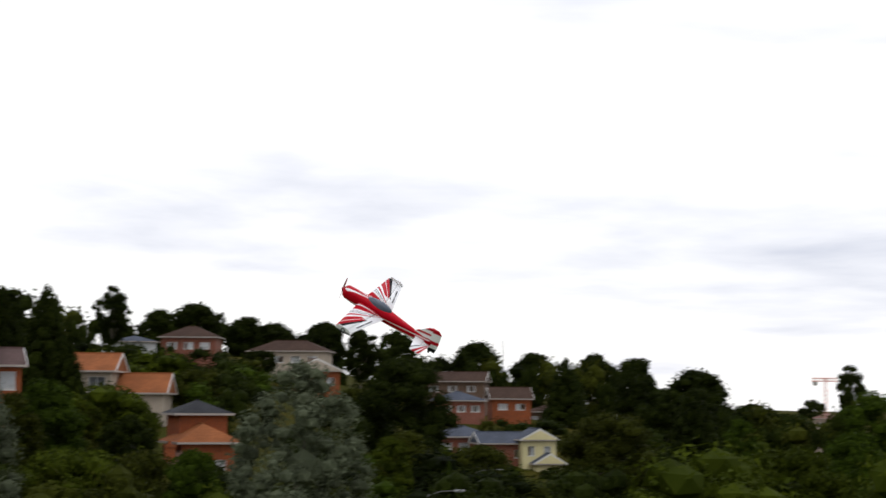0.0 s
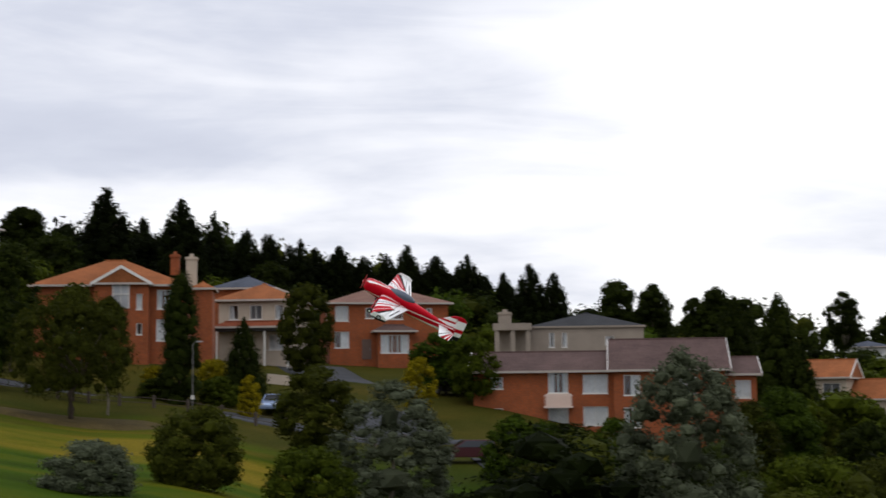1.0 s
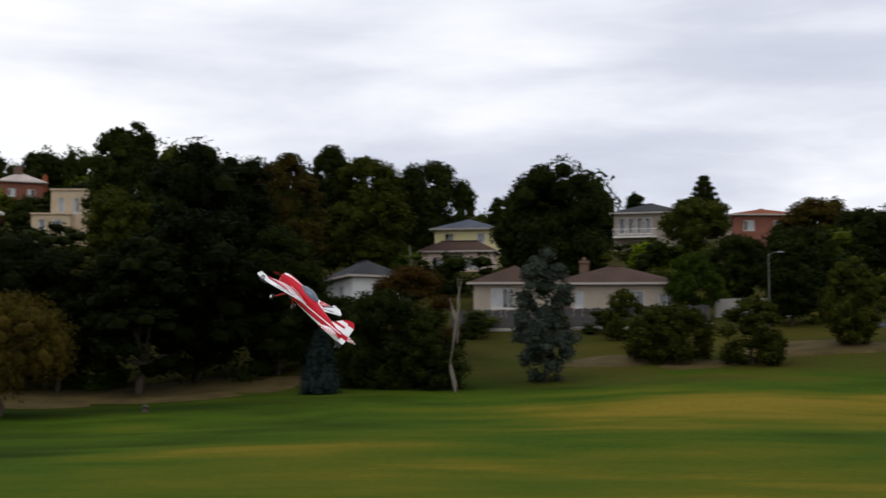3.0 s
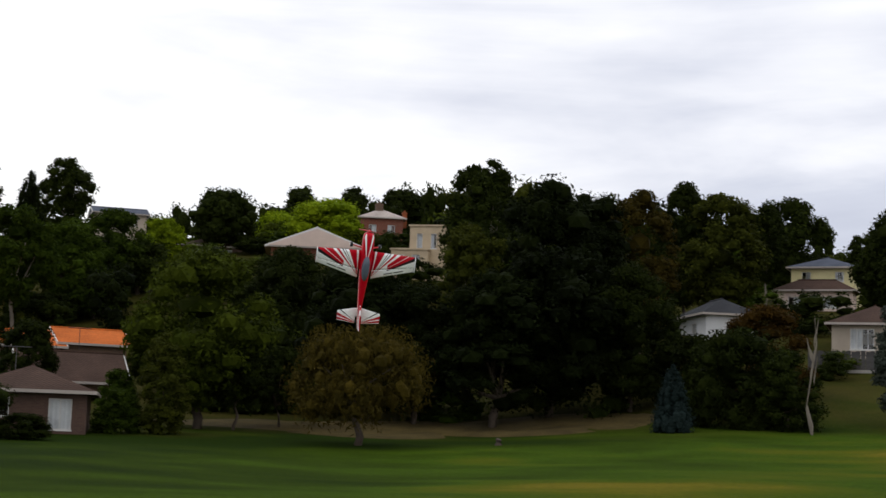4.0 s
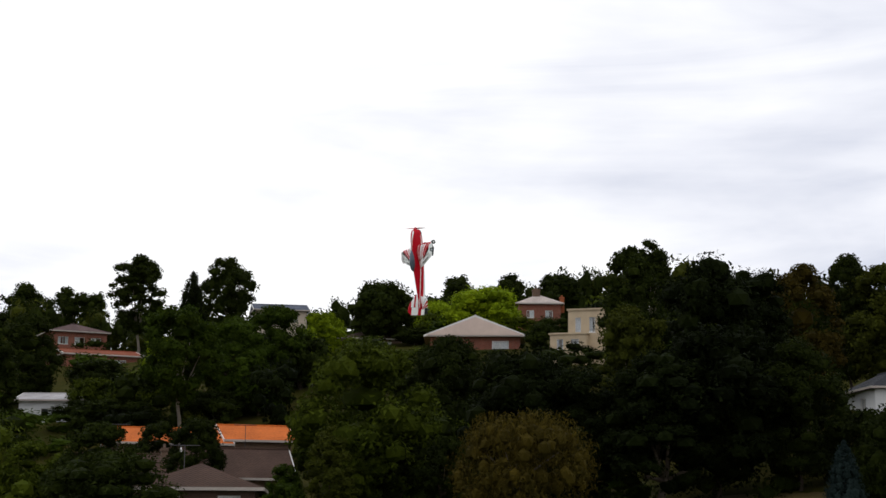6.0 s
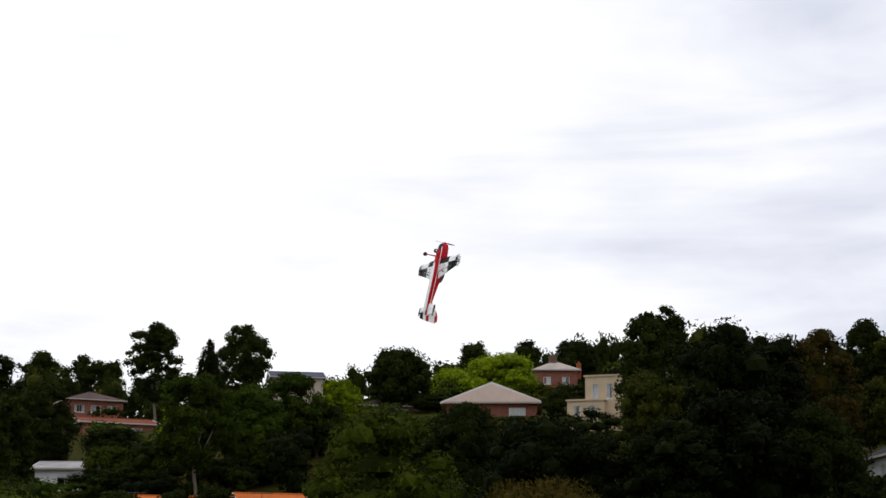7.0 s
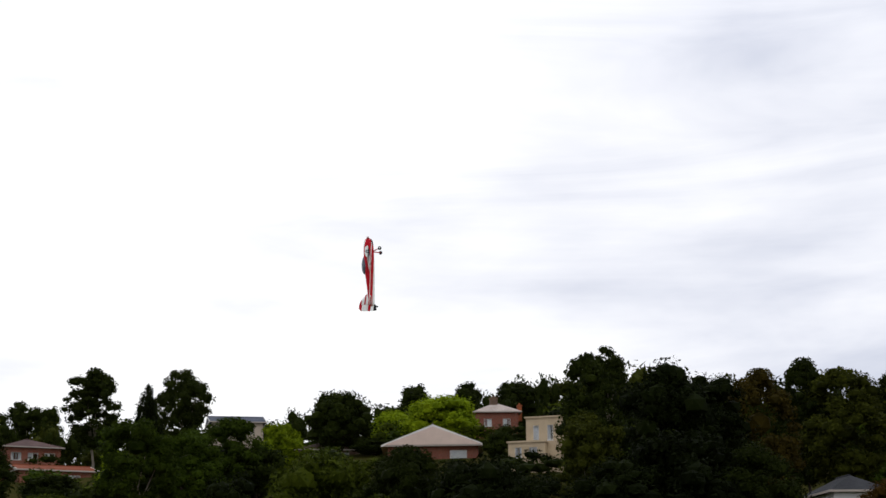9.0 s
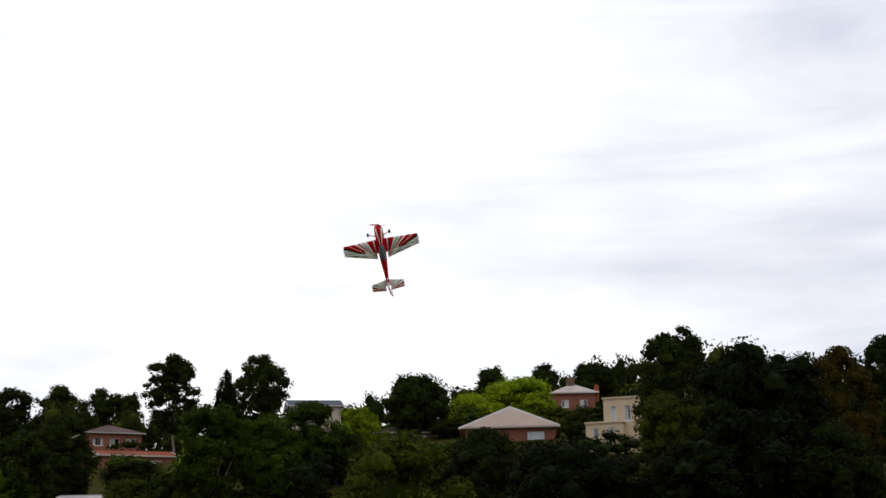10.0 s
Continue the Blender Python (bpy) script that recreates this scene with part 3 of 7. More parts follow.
plant("open", "dark", -56.8, 500, 22.6, 8.4)
plant("dome", "dark", -51.8, 420, 15.8, 15.4)
plant("dome", "dark", -49.7, 420, 15.6, 12.6)
plant("dome", "dark", -48.5, 430, 15.1, 11.5)
plant("dome", "dark", -46.3, 430, 12.7, 11.5)
plant("dome", "dark", -44.4, 400, 14.3, 12.0)
plant("cone", "dark", -47.4, 350, 13.4, 7.0)
plant("round", "dark", -50.8, 330, 11.6, 11.0)
plant("round", "dark", -55.6, 450, 13.1, 9.0)
plant("cone", "dark", -51.7, 170, 13.3, 6.3)
plant("round", "olive", -48.9, 190, 11.1, 11.4)
plant("round", "mid", -53.2, 220, 10.9, 5.1)
plant("round", "mid", -57.4, 140, 13.0, 6.6)
plant("round", "moss", -52.6, 90, 6.5, 6.0)
plant("round", "moss", -54.9, 88, 6.9, 5.9)
plant("round", "mid", -57.0, 110, 8.8, 4.4)
plant("round", "dark", -42.0, 230, 15.2, 13.1)
plant("round", "olive", -44.5, 150, 6.9, 6.5)
plant("round", "dark", -42.5, 160, 7.8, 4.8)
plant("round", "moss", -41.5, 130, 7.2, 3.5)
plant("column", "mid", -43.5, 140, 5.7, 0.7)
plant("silver", "silver", -38.6, 65, 8.9, 5.0)
plant("silver", "silver", -26.9, 68, 9.3, 5.0)
plant("silver", "silver", -17.0, 70, 6.2, 4.4)
plant("round", "mid", -30.1, 120, 8.2, 5.2)
plant("round", "dark", -32.8, 110, 7.0, 4.0)
plant("round", "moss", -31.0, 90, 5.4, 6.0)
plant("round", "mid", -34.9, 85, 6.1, 3.4)
plant("round", "moss", -32.6, 150, 5.6, 6.0)
plant("cone", "dark", -28.6, 175, 12.1, 4.7)
plant("cone", "dark", -30.0, 170, 12.8, 5.1)
plant("cone", "dark", -30.7, 168, 7.9, 3.9)
plant("open", "dark", -32.2, 300, 13.3, 6.0)
plant("dome", "dark", -28.0, 250, 13.4, 6.7)
plant("dome", "dark", -25.9, 250, 12.4, 5.8)
plant("dome", "dark", -35.0, 330, 10.7, 11.0)
plant("dome", "dark", -36.6, 330, 8.5, 8.8)
plant("dome", "dark", -33.8, 330, 9.5, 8.8)
plant("dome", "dark", -39.2, 350, 12.3, 8.2)
plant("dome", "dark", -37.5, 330, 8.5, 8.8)
plant("open", "dark", -39.4, 330, 12.2, 6.6)
plant("open", "dark", -40.5, 330, 13.5, 6.6)
plant("dome", "dark", -41.7, 330, 15.7, 8.8)
plant("round", "olive", -35.3, 220, 5.4, 8.8)
plant("round", "dark", -34.3, 240, 5.7, 7.2)
plant("round", "mid", -30.1, 130, 7.4, 4.8)
plant("round", "olive", -42.0, 150, 7.8, 5.5)
plant("round", "moss", -32.6, 165, 3.9, 6.1)
plant("cone", "pine", -7.5, 240, 18.6, 8.8)
plant("cone", "pine", -10.0, 240, 17.8, 8.0)
plant("cone", "pine", -11.1, 245, 16.6, 4.9)
plant("cone", "pine", -12.2, 250, 14.8, 5.8)
plant("cone", "pine", -13.0, 250, 14.4, 5.8)
plant("cone", "pine", -14.0, 250, 14.3, 5.0)
plant("cone", "pine", -15.3, 255, 13.8, 6.8)
plant("cone", "pine", -16.3, 255, 12.4, 4.3)
plant("cone", "pine", -17.6, 240, 13.9, 5.6)
plant("cone", "pine", -18.6, 240, 12.6, 6.4)
plant("cone", "pine", -19.7, 240, 12.7, 5.6)
plant("cone", "pine", -20.9, 240, 10.8, 4.0)
plant("cone", "pine", -21.8, 235, 12.2, 5.5)
plant("cone", "pine", -22.6, 235, 11.6, 4.7)
for step in range(19):  # the unbroken second row of the pine belt
    row_b = -7.9 - 0.82 * step
    top_angle = float(np.interp(row_b, (-23, -21, -18, -14, -10, -7), (3.4, 4.3, 5.0, 5.5, 6.2, 6.4))) + 0.14 * math.sin(step * 2.3)
    plant("cone", "pine", row_b, 254, 1.6 + 254 * math.tan(radians(top_angle)) - float(level(row_b, 254)), 5.6 + 0.8 * math.sin(step * 1.7))
plant("round", "pine", -19.1, 245, 10.4, 9.8)
plant("round", "pine", -14.5, 260, 11.5, 13.9)
plant("round", "pine", -8.7, 250, 13.4, 13.4)
plant("round", "dark", -4.8, 250, 11.9, 7.5)
plant("dome", "dark", -24.7, 260, 12.6, 7.0)
plant("open", "dark", -25.9, 260, 12.8, 5.2)
plant("dome", "dark", -28.0, 270, 13.5, 5.4)
plant("dome", "dark", -28.8, 280, 12.7, 6.6)
plant("round", "dark", -27.3, 250, 12.1, 5.0)
plant("column", "dark", -10.0, 130, 10.2, 3.5)
plant("round", "olive", -14.2, 150, 8.6, 4.6)
plant("round", "dark", -13.0, 200, 10.2, 6.0)
plant("spruce", "dark", -12.1, 135, 6.4, 3.6)
plant("round", "olive", -14.5, 100, 6.1, 4.5)
plant("bush", "yellow", -9.1, 138, 1.6, 2.0)
plant("bush", "yellow", -11.1, 138, 2.6, 2.8)
plant("bush", "moss", -9.3, 132, 1.6, 3.1)
plant("bush", "moss", -11.3, 132, 2.2, 3.1)
plant("round", "yellow", -18.0, 135, 5.4, 2.7)
plant("round", "mid", -18.9, 150, 5.5, 5.5)
plant("round", "moss", -19.9, 145, 5.8, 4.4)
plant("bush", "silver", -7.0, 52, 1.6, 2.8)
plant("oval", "olive", -10.5, 62, 3.0, 3.4)
plant("bush", "moss", -14.3, 60, 2.7, 3.0)
plant("bush", "mid", -21.2, 109, 4.3, 4.0)
plant("bush", "mid", -22.3, 105, 4.4, 4.2)
plant("bush", "dark", -23.1, 105, 4.6, 4.6)
plant("bush", "mid", -24.6, 110, 5.4, 3.3)
plant("bush", "rust", -22.5, 85, 2.8, 2.3)
plant("weeping", "olive", -6.4, 112, 8.0, 7.2)
plant("open", "olive", -7.6, 118, 8.1, 3.2)
plant("oval", "mid", -3.6, 125, 4.6, 2.4)
plant("oval", "mid", -2.1, 125, 3.8, 2.4)
plant("round", "dark", -3.2, 140, 10.0, 5.6)
plant("round", "dark", -4.5, 140, 10.2, 4.2)
plant("round", "dark", -2.3, 145, 8.5, 3.9)
plant("cone", "dark", -2.4, 145, 10.3, 2.4)
plant("round", "dark", -5.8, 200, 10.2, 7.4)
plant("round", "dark", -4.8, 250, 11.9, 7.5)
plant("round", "olive", -2.3, 245, 14.9, 12.7)
plant("umbrella", "moss", 2.7, 100, 7.0, 6.6)
plant("cone", "pine", 4.5, 270, 11.0, 5.0)
plant("palm", "palm", 5.5, 182, 9.5, 5.0)
plant("round", "moss", 4.6, 140, 7.0, 3.7)
plant("oval", "dark", 5.7, 140, 5.5, 3.3)
plant("cone", "pine", 9.1, 190, 10.1, 5.7)
plant("spruce", "golden", 8.5, 165, 8.7, 8.3)
plant("cone", "dark", 6.8, 180, 6.4, 3.6)
plant("open", "brown", 8.2, 112, 5.2, 2.3)
plant("bush", "dark", 8.2, 111.4, 2.0, 1.6)
plant("round", "dark", 12.9, 135, 6.9, 5.0)
plant("round", "brown", 12.0, 200, 6.8, 8.7)
plant("round", "dark", 10.7, 190, 6.2, 6.4)
plant("oval", "olive", 11.0, 122, 6.5, 3.8)
plant("bush", "olive", 14.3, 115, 4.5, 4.3)
plant("bush", "olive", 17.0, 117, 3.9, 5.6)
plant("round", "lime", 17.6, 170, 3.9, 5.1)
plant("open", "olive", 16.1, 180, 7.9, 7.2)
plant("araucaria", "dark", 15.8, 230, 8.7, 6.2)
plant("round", "mid", 0.3, 170, 5.3, 5.1)
plant("round", "mid", -1.1, 172, 6.2, 4.0)
plant("oval", "dark", 20.7, 165, 12.9, 10.5)
plant("round", "dark", 21.8, 166, 10.2, 6.7)
plant("round", "dark", 28.5, 200, 14.2, 6.0)
plant("round", "olive", 27.3, 168, 12.8, 8.5)
plant("round", "dark", 25.1, 210, 12.6, 9.8)
plant("dome", "dark", 22.8, 260, 8.7, 3.5)
plant("bush", "rust", 25.7, 120, 6.5, 6.4)
plant("bush", "dark", 28.0, 118, 4.7, 5.9)
plant("oval", "greysilver", 21.2, 110, 9.0, 3.9)
plant("bare", "bark", 24.2, 105, 6.8, 0.5)
plant("dome", "dark", 18.1, 280, 9.6, 4.7)
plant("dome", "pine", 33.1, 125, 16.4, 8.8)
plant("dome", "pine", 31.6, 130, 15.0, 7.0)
plant("round", "dark", 35.7, 170, 15.8, 6.3)
plant("open", "dark", 35.0, 220, 15.2, 5.9)
plant("round", "brown", 30.0, 140, 14.0, 6.1)
plant("round", "dark", 28.5, 170, 13.9, 5.1)
plant("round", "dark", -37.1, 294, 4.4, 6.2)
plant("round", "olive", -40.3, 290, 4.6, 6.0)
plant("open", "dark", 25.8, 190, 11.8, 5.1)
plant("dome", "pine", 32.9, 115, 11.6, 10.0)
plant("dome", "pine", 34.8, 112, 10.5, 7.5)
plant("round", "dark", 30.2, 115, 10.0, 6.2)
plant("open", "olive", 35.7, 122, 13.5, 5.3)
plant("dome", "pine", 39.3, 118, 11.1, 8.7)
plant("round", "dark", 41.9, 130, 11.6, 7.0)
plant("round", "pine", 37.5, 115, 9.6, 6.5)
plant("weeping", "brown", 39.4, 95, 6.6, 7.5)
plant("spruce", "blue", 28.8, 105, 3.9, 2.4)
plant("bush", "dark", 26.6, 110, 6.2, 6.6)
plant("bush", "dark", 25.0, 108, 4.9, 4.3)
plant("dome", "lime", 40.7, 240, 7.3, 11.2)
plant("dome", "dark", 41.6, 350, 16.0, 8.2)
plant("dome", "dark", 39.8, 350, 16.0, 8.2)
plant("dome", "dark", 38.3, 330, 14.0, 9.9)
plant("open", "dark", 52.4, 260, 15.8, 8.3)
plant("open", "dark", 49.4, 255, 14.2, 8.1)
plant("cone", "pine", 50.6, 270, 13.6, 5.0)
plant("open", "dark", 54.7, 340, 16.4, 10.2)
plant("dome", "dark", 56.1, 320, 15.4, 9.6)
plant("dome", "dark", 53.8, 330, 14.6, 5.5)
plant("open", "mid", 50.9, 170, 13.4, 8.0)
plant("round", "mid", 49.2, 180, 10.3, 7.2)
plant("round", "mid", 47.8, 190, 9.6, 7.6)
plant("round", "lime", 46.2, 220, 6.3, 5.9)
plant("round", "lime", 51.7, 200, 7.5, 4.0)
plant("dome", "dark", 44.2, 240, 8.7, 10.4)
plant("dome", "lime", 42.4, 260, 6.1, 7.0)
plant("dome", "dark", 41.6, 330, 12.5, 8.3)
plant("dome", "dark", 39.9, 330, 12.5, 6.6)
plant("dome", "dark", 38.0, 330, 13.8, 8.8)
plant("round", "moss", 44.8, 108, 11.3, 9.0)
plant("round", "dark", 42.0, 150, 10.4, 7.0)
plant("dome", "pine", 38.9, 120, 10.4, 8.8)
plant("round", "mid", 48.3, 178, 4.2, 6.5)
plant("round", "dark", 49.7, 178, 3.0, 7.7)
plant("round", "dark", 52.9, 178, 3.5, 8.9)
plant("bush", "dark", 53.1, 92, 4.4, 7.1)
plant("bush", "mid", 47.4, 100, 2.7, 2.7)
plant("round", "moss", 55.8, 125, 5.0, 4.2)
plant("bush", "dark", 50.4, 138, 5.0, 4.2)
plant("round", "dark", 50.4, 123, 6.4, 4.0)
plant("bush", "dark", 52.1, 96, 1.9, 1.9)
plant("umbrella", "dark", 43.5, 108, 5.9, 4.3)
plant("umbrella", "dark", 42.0, 112, 5.3, 4.1)
plant("oval", "olive", 45.9, 100, 6.2, 3.0)
plant("round", "dark", 57.7, 250, 11.8, 8.4)
plant("round", "dark", 56.0, 200, 11.0, 8.0)
plant("round", "dark", 57.3, 180, 11.5, 6.6)
plant("round", "dark", 53.6, 205, 4.5, 7.5)
plant("round", "mid", 52.3, 195, 3.4, 6.5)
plant("round", "dark", 53.9, 185, 2.7, 7.4)
plant("bush", "dark", 53.8, 118, 4.3, 5.5)
plant("round", "dark", 51.5, 140, 5.8, 4.2)
plant("bush", "mid", 47.4, 112, 3.6, 2.6)
plant("round", "moss", 53.8, 190, 4.4, 5.7)
plant("round", "olive", -33.3, 95, 5.5, 4.1)
plant("round", "dark", -35.0, 88, 5.0, 3.5)
plant("round", "olive", -29.0, 110, 7.9, 4.0)
plant("round", "dark", 1.0, 172, 7.2, 5.7)
plant("round", "mid", 4.8, 150, 6.9, 4.0)
plant("bush", "yellow", -12.3, 128, 3.1, 1.7)
plant("bush", "dark", 50.4, 92, 1.3, 2.8)
plant("round", "dark", 12.7, 150, 7.0, 7.5)
plant("round", "dark", 14.8, 150, 6.2, 5.0)
plant("round", "dark", 10.2, 158, 8.0, 5.8)
plant("round", "mid", 16.2, 140, 5.4, 4.2)
plant("bush", "olive", 18.6, 128, 3.7, 3.0)
plant("round", "dark", -17.1, 80, 2.1, 4.5)
plant("round", "dark", -18.7, 85, 1.3, 4.3)
plant("round", "olive", -22.0, 100, 2.1, 4.0)
plant("round", "dark", -23.7, 84, 2.4, 4.5)
plant("round", "olive", -32.2, 80, 4.2, 4.0)
plant("round", "dark", 53.5, 118, 6.2, 5.1)
plant("round", "dark", 46.4, 135, 5.5, 3.2)
plant("bush", "dark", -16.7, 60, 1.6, 3.2)
plant("bush", "olive", -18.7, 58, 1.6, 3.3)
plant("bush", "dark", -20.3, 62, 1.9, 2.7)
plant("round", "dark", 35.1, 265, 3.8, 9.7)
plant("round", "dark", 43.4, 255, 2.2, 9.4)
plant("round", "dark", 34.9, 240, 3.8, 10.4)
plant("round", "dark", 43.0, 235, 2.0, 6.3)
plant("round", "dark", 38.7, 215, 3.8, 4.3)
plant("round", "dark", -3.5, 128, 7.5, 4.7)
plant("round", "olive", -6.5, 126, 8.6, 4.2)
plant("round", "dark", 5.3, 187, 5.1, 4.4)
plant("round", "dark", 1.7, 182, 4.9, 4.9)
plant("round", "dark", 46.9, 190, 5.7, 7.0)
plant("round", "dark", -51.9, 350, 12.5, 11.7)
plant("round", "dark", -53.6, 330, 11.4, 11.0)
plant("round", "dark", -54.8, 330, 10.5, 9.9)
plant("round", "dark", -49.9, 350, 13.1, 10.5)


# ---- houses ----
WHITE = plain("white_paint", (0.62, 0.60, 0.56), 0.55, spread=0.06, bump=0.05)
CREAM = plain("cream_render", (0.40, 0.335, 0.265), 0.85, spread=0.10)
TAUPE = plain("taupe_render", (0.18, 0.15, 0.125), 0.85, spread=0.10)
GREYR = plain("grey_render", (0.26, 0.218, 0.178), 0.85, spread=0.10)
SAND = plain("sand_render", (0.46, 0.36, 0.24), 0.85, spread=0.12)
YELLOW = plain("pale_yellow_render", (0.62, 0.55, 0.30), 0.85, spread=0.08)
PINKISH = plain("pale_pink_render", (0.60, 0.47, 0.40), 0.85, spread=0.08)
WHITEWALL = plain("white_render", (0.58, 0.58, 0.58), 0.8, spread=0.06)
BRICK = brickwork("orange_red_brick", (0.29, 0.064, 0.010), (0.17, 0.064, 0.025))
BRICK_DARK = brickwork("brown_red_brick", (0.23, 0.06, 0.03), (0.2, 0.12, 0.085))
BRICK_BROWN = brickwork("brown_brick", (0.085, 0.042, 0.026), (0.09, 0.06, 0.045))
BRICK_TAN = brickwork("tan_brick", (0.12, 0.068, 0.038), (0.13, 0.095, 0.07))
TILE_PLUM = roof_tiles("plum_roof_tiles", (0.093, 0.059, 0.053))
TILE_DARK = roof_tiles("charcoal_roof_tiles", (0.034, 0.035, 0.038))
TILE_BROWN = roof_tiles("brown_roof_tiles", (0.058, 0.034, 0.024))
TILE_ORANGE = roof_tiles("terracotta_roof_tiles", (0.253, 0.088, 0.032))
TILE_BRIGHT = roof_tiles("bright_orange_roof_tiles", (0.484, 0.121, 0.024))
TILE_GREY = roof_tiles("pale_grey_roof_tiles", (0.383, 0.365, 0.357))
TILE_RUST = roof_tiles("rust_red_roof_tiles", (0.186, 0.053, 0.025))
TILE_PALE = roof_tiles("pale_roof_tiles", (0.40, 0.34, 0.30))
TILE_PINK = roof_tiles("pinkish_roof_tiles", (0.186, 0.105, 0.081))
TILE_BLUE = roof_tiles("slate_blue_roof_tiles", (0.068, 0.077, 0.099))
CURTAIN = plain("curtain_cloth", (0.62, 0.61, 0.60), 0.9, coarse=3, fine=25, spread=0.12)
DIM_CLOTH = plain("dim_curtain_cloth", (0.2, 0.2, 0.21), 0.9, coarse=3, fine=25, spread=0.15)
DOOR_PAINT = plain("dark_door_paint", (0.10, 0.06, 0.045), 0.6)
GARAGE = plain("garage_door_paint", (0.13, 0.115, 0.105), 0.6)
FELT = plain("fascia_paint", (0.36, 0.31, 0.27), 0.6, spread=0.06)
DARK_TRIM = plain("dark_trim_paint", (0.05, 0.045, 0.045), 0.6)


def panel(bm, origin, along, width, height, holes, thick=0.24):
    """A wall from origin along a direction, with holes (centre, bottom, width, height) cut through it."""
    o, a = Vector(origin), Vector(along).normalized()
    inward = Vector((-a.y, a.x, 0))
    xs = sorted({0.0, width, *[max(0, min(width, h[0] + s * h[2] / 2)) for h in holes for s in (-1, 1)]})
    zs = sorted({0.0, height, *[max(0, min(height, z)) for h in holes for z in (h[1], h[1] + h[3])]})
    solid = {}
    for i in range(len(xs) - 1):
        for j in range(len(zs) - 1):
            cx, cz = (xs[i] + xs[i + 1]) / 2, (zs[j] + zs[j + 1]) / 2
            solid[i, j] = not any(abs(cx - h[0]) < h[2] / 2 and h[1] < cz < h[1] + h[3] for h in holes)
    verts = {}

    def v(i, j, k):
        if (i, j, k) not in verts:
            verts[i, j, k] = bm.verts.new(o + a * xs[i] + inward * thick * k + Vector((0, 0, zs[j])))
        return verts[i, j, k]
    for (i, j), full in solid.items():
        if not full:
            continue
        bm.faces.new((v(i, j, 0), v(i + 1, j, 0), v(i + 1, j + 1, 0), v(i, j + 1, 0)))
        bm.faces.new((v(i, j + 1, 1), v(i + 1, j + 1, 1), v(i + 1, j, 1), v(i, j, 1)))
        for di, dj, e in ((-1, 0, ((i, j), (i, j + 1))), (1, 0, ((i + 1, j + 1), (i + 1, j))),
                          (0, -1, ((i + 1, j), (i, j))), (0, 1, ((i, j + 1), (i + 1, j + 1)))):
            if not solid.get((i + di, j + dj), False):
                (p, q), (r, s) = e
                bm.faces.new((v(p, q, 0), v(r, s, 0), v(r, s, 1), v(p, q, 1)))


def window(root, m, w, h, bars=1, cloth=CURTAIN, trim=WHITE):
    """A framed window with mullions, one pane, a sill and a curtain behind. m: its bottom centre on the wall's face."""
    bm = bmesh.new()
    t = 0.055
    gap = (w - t * (bars + 2)) / (bars + 1)
    panel(bm, (-w / 2, -0.03, 0), (1, 0, 0), w, h, [(t + gap / 2 + k * (gap + t), t, gap, h - 2 * t) for k in range(bars + 1)], 0.12)
    win = part("window", bm, trim, root)
    win.matrix_basis = m
    bm = bmesh.new()
    box(bm, -w / 2 + 0.02, w / 2 - 0.02, 0.05, 0.06, 0.02, h - 0.02)
    pane = part("pane", bm, glass_pane(), win)
    pane.visible_shadow = False
    bm = bmesh.new()
    box(bm, -w / 2 - 0.05, w / 2 + 0.05, -0.1, -0.031, -0.07, 0.01)
    part("sill", bm, trim, win)
    if cloth:
        k = int(abs(m.translation.x * 7.3 + m.translation.z * 3.1 + w * 11)) % 4
        spans = (((-0.5, 0.5),), ((-0.5, 0.02),), ((-0.5, -0.2), (0.22, 0.5)), ((-0.08, 0.5),))[k]
        for lo, hi in spans:
            bm = bmesh.new()
            n = max(4, int(w * (hi - lo) * 9))
            rows = [[bm.verts.new((w * (lo + (hi - lo) * q / n), 0.2 + 0.03 * (q % 2), z)) for q in range(n + 1)] for z in (0, h)]
            for q in range(n):
                bm.faces.new((rows[0][q], rows[0][q + 1], rows[1][q + 1], rows[1][q]))
            part("curtain", bm, cloth, win)


def roof_mesh(kind, w, d, rise, over, ridge_x=True):
    """A hip, gable or flat roof over a w by d plan, from its eaves at z = 0; a solid with a closed soffit."""
    bm = bmesh.new()
    x, y = w / 2 + over, d / 2 + over
    eave = [bm.verts.new(p) for p in ((-x, -y, 0), (x, -y, 0), (x, y, 0), (-x, y, 0))]
    low = [bm.verts.new(v.co - Vector((0, 0, 0.16))) for v in eave]
    for k in range(4):
        bm.faces.new((low[k], low[(k + 1) % 4], eave[(k + 1) % 4], eave[k]))
    bm.faces.new(low[::-1])
    a, b, c, e = eave
    if kind == "flat":
        bm.faces.new(eave)
    elif kind == "hip":
        if w >= d:
            p, q = bm.verts.new((-max(0.02, x - y), 0, rise)), bm.verts.new((max(0.02, x - y), 0, rise))
            for f in ((a, b, q, p), (b, c, q), (c, e, p, q), (e, a, p)):
                bm.faces.new(f)
        else:
            p, q = bm.verts.new((0, -max(0.02, y - x), rise)), bm.verts.new((0, max(0.02, y - x), rise))
            for f in ((a, b, p), (b, c, q, p), (c, e, q), (e, a, p, q)):
                bm.faces.new(f)
    elif kind == "gable":  # ridge along x, gables at the sides
        p, q = bm.verts.new((-x, 0, rise)), bm.verts.new((x, 0, rise))
        for f in ((a, b, q, p), (b, c, q), (c, e, p, q), (e, a, p)):
            bm.faces.new(f)
    else:  # "front": ridge along y, gable towards the viewer
        p, q = bm.verts.new((0, -y, rise)), bm.verts.new((0, y, rise))
        for f in ((a, b, p), (b, c, q, p), (c, e, q), (e, a, p, q)):
            bm.faces.new(f)
    return bm


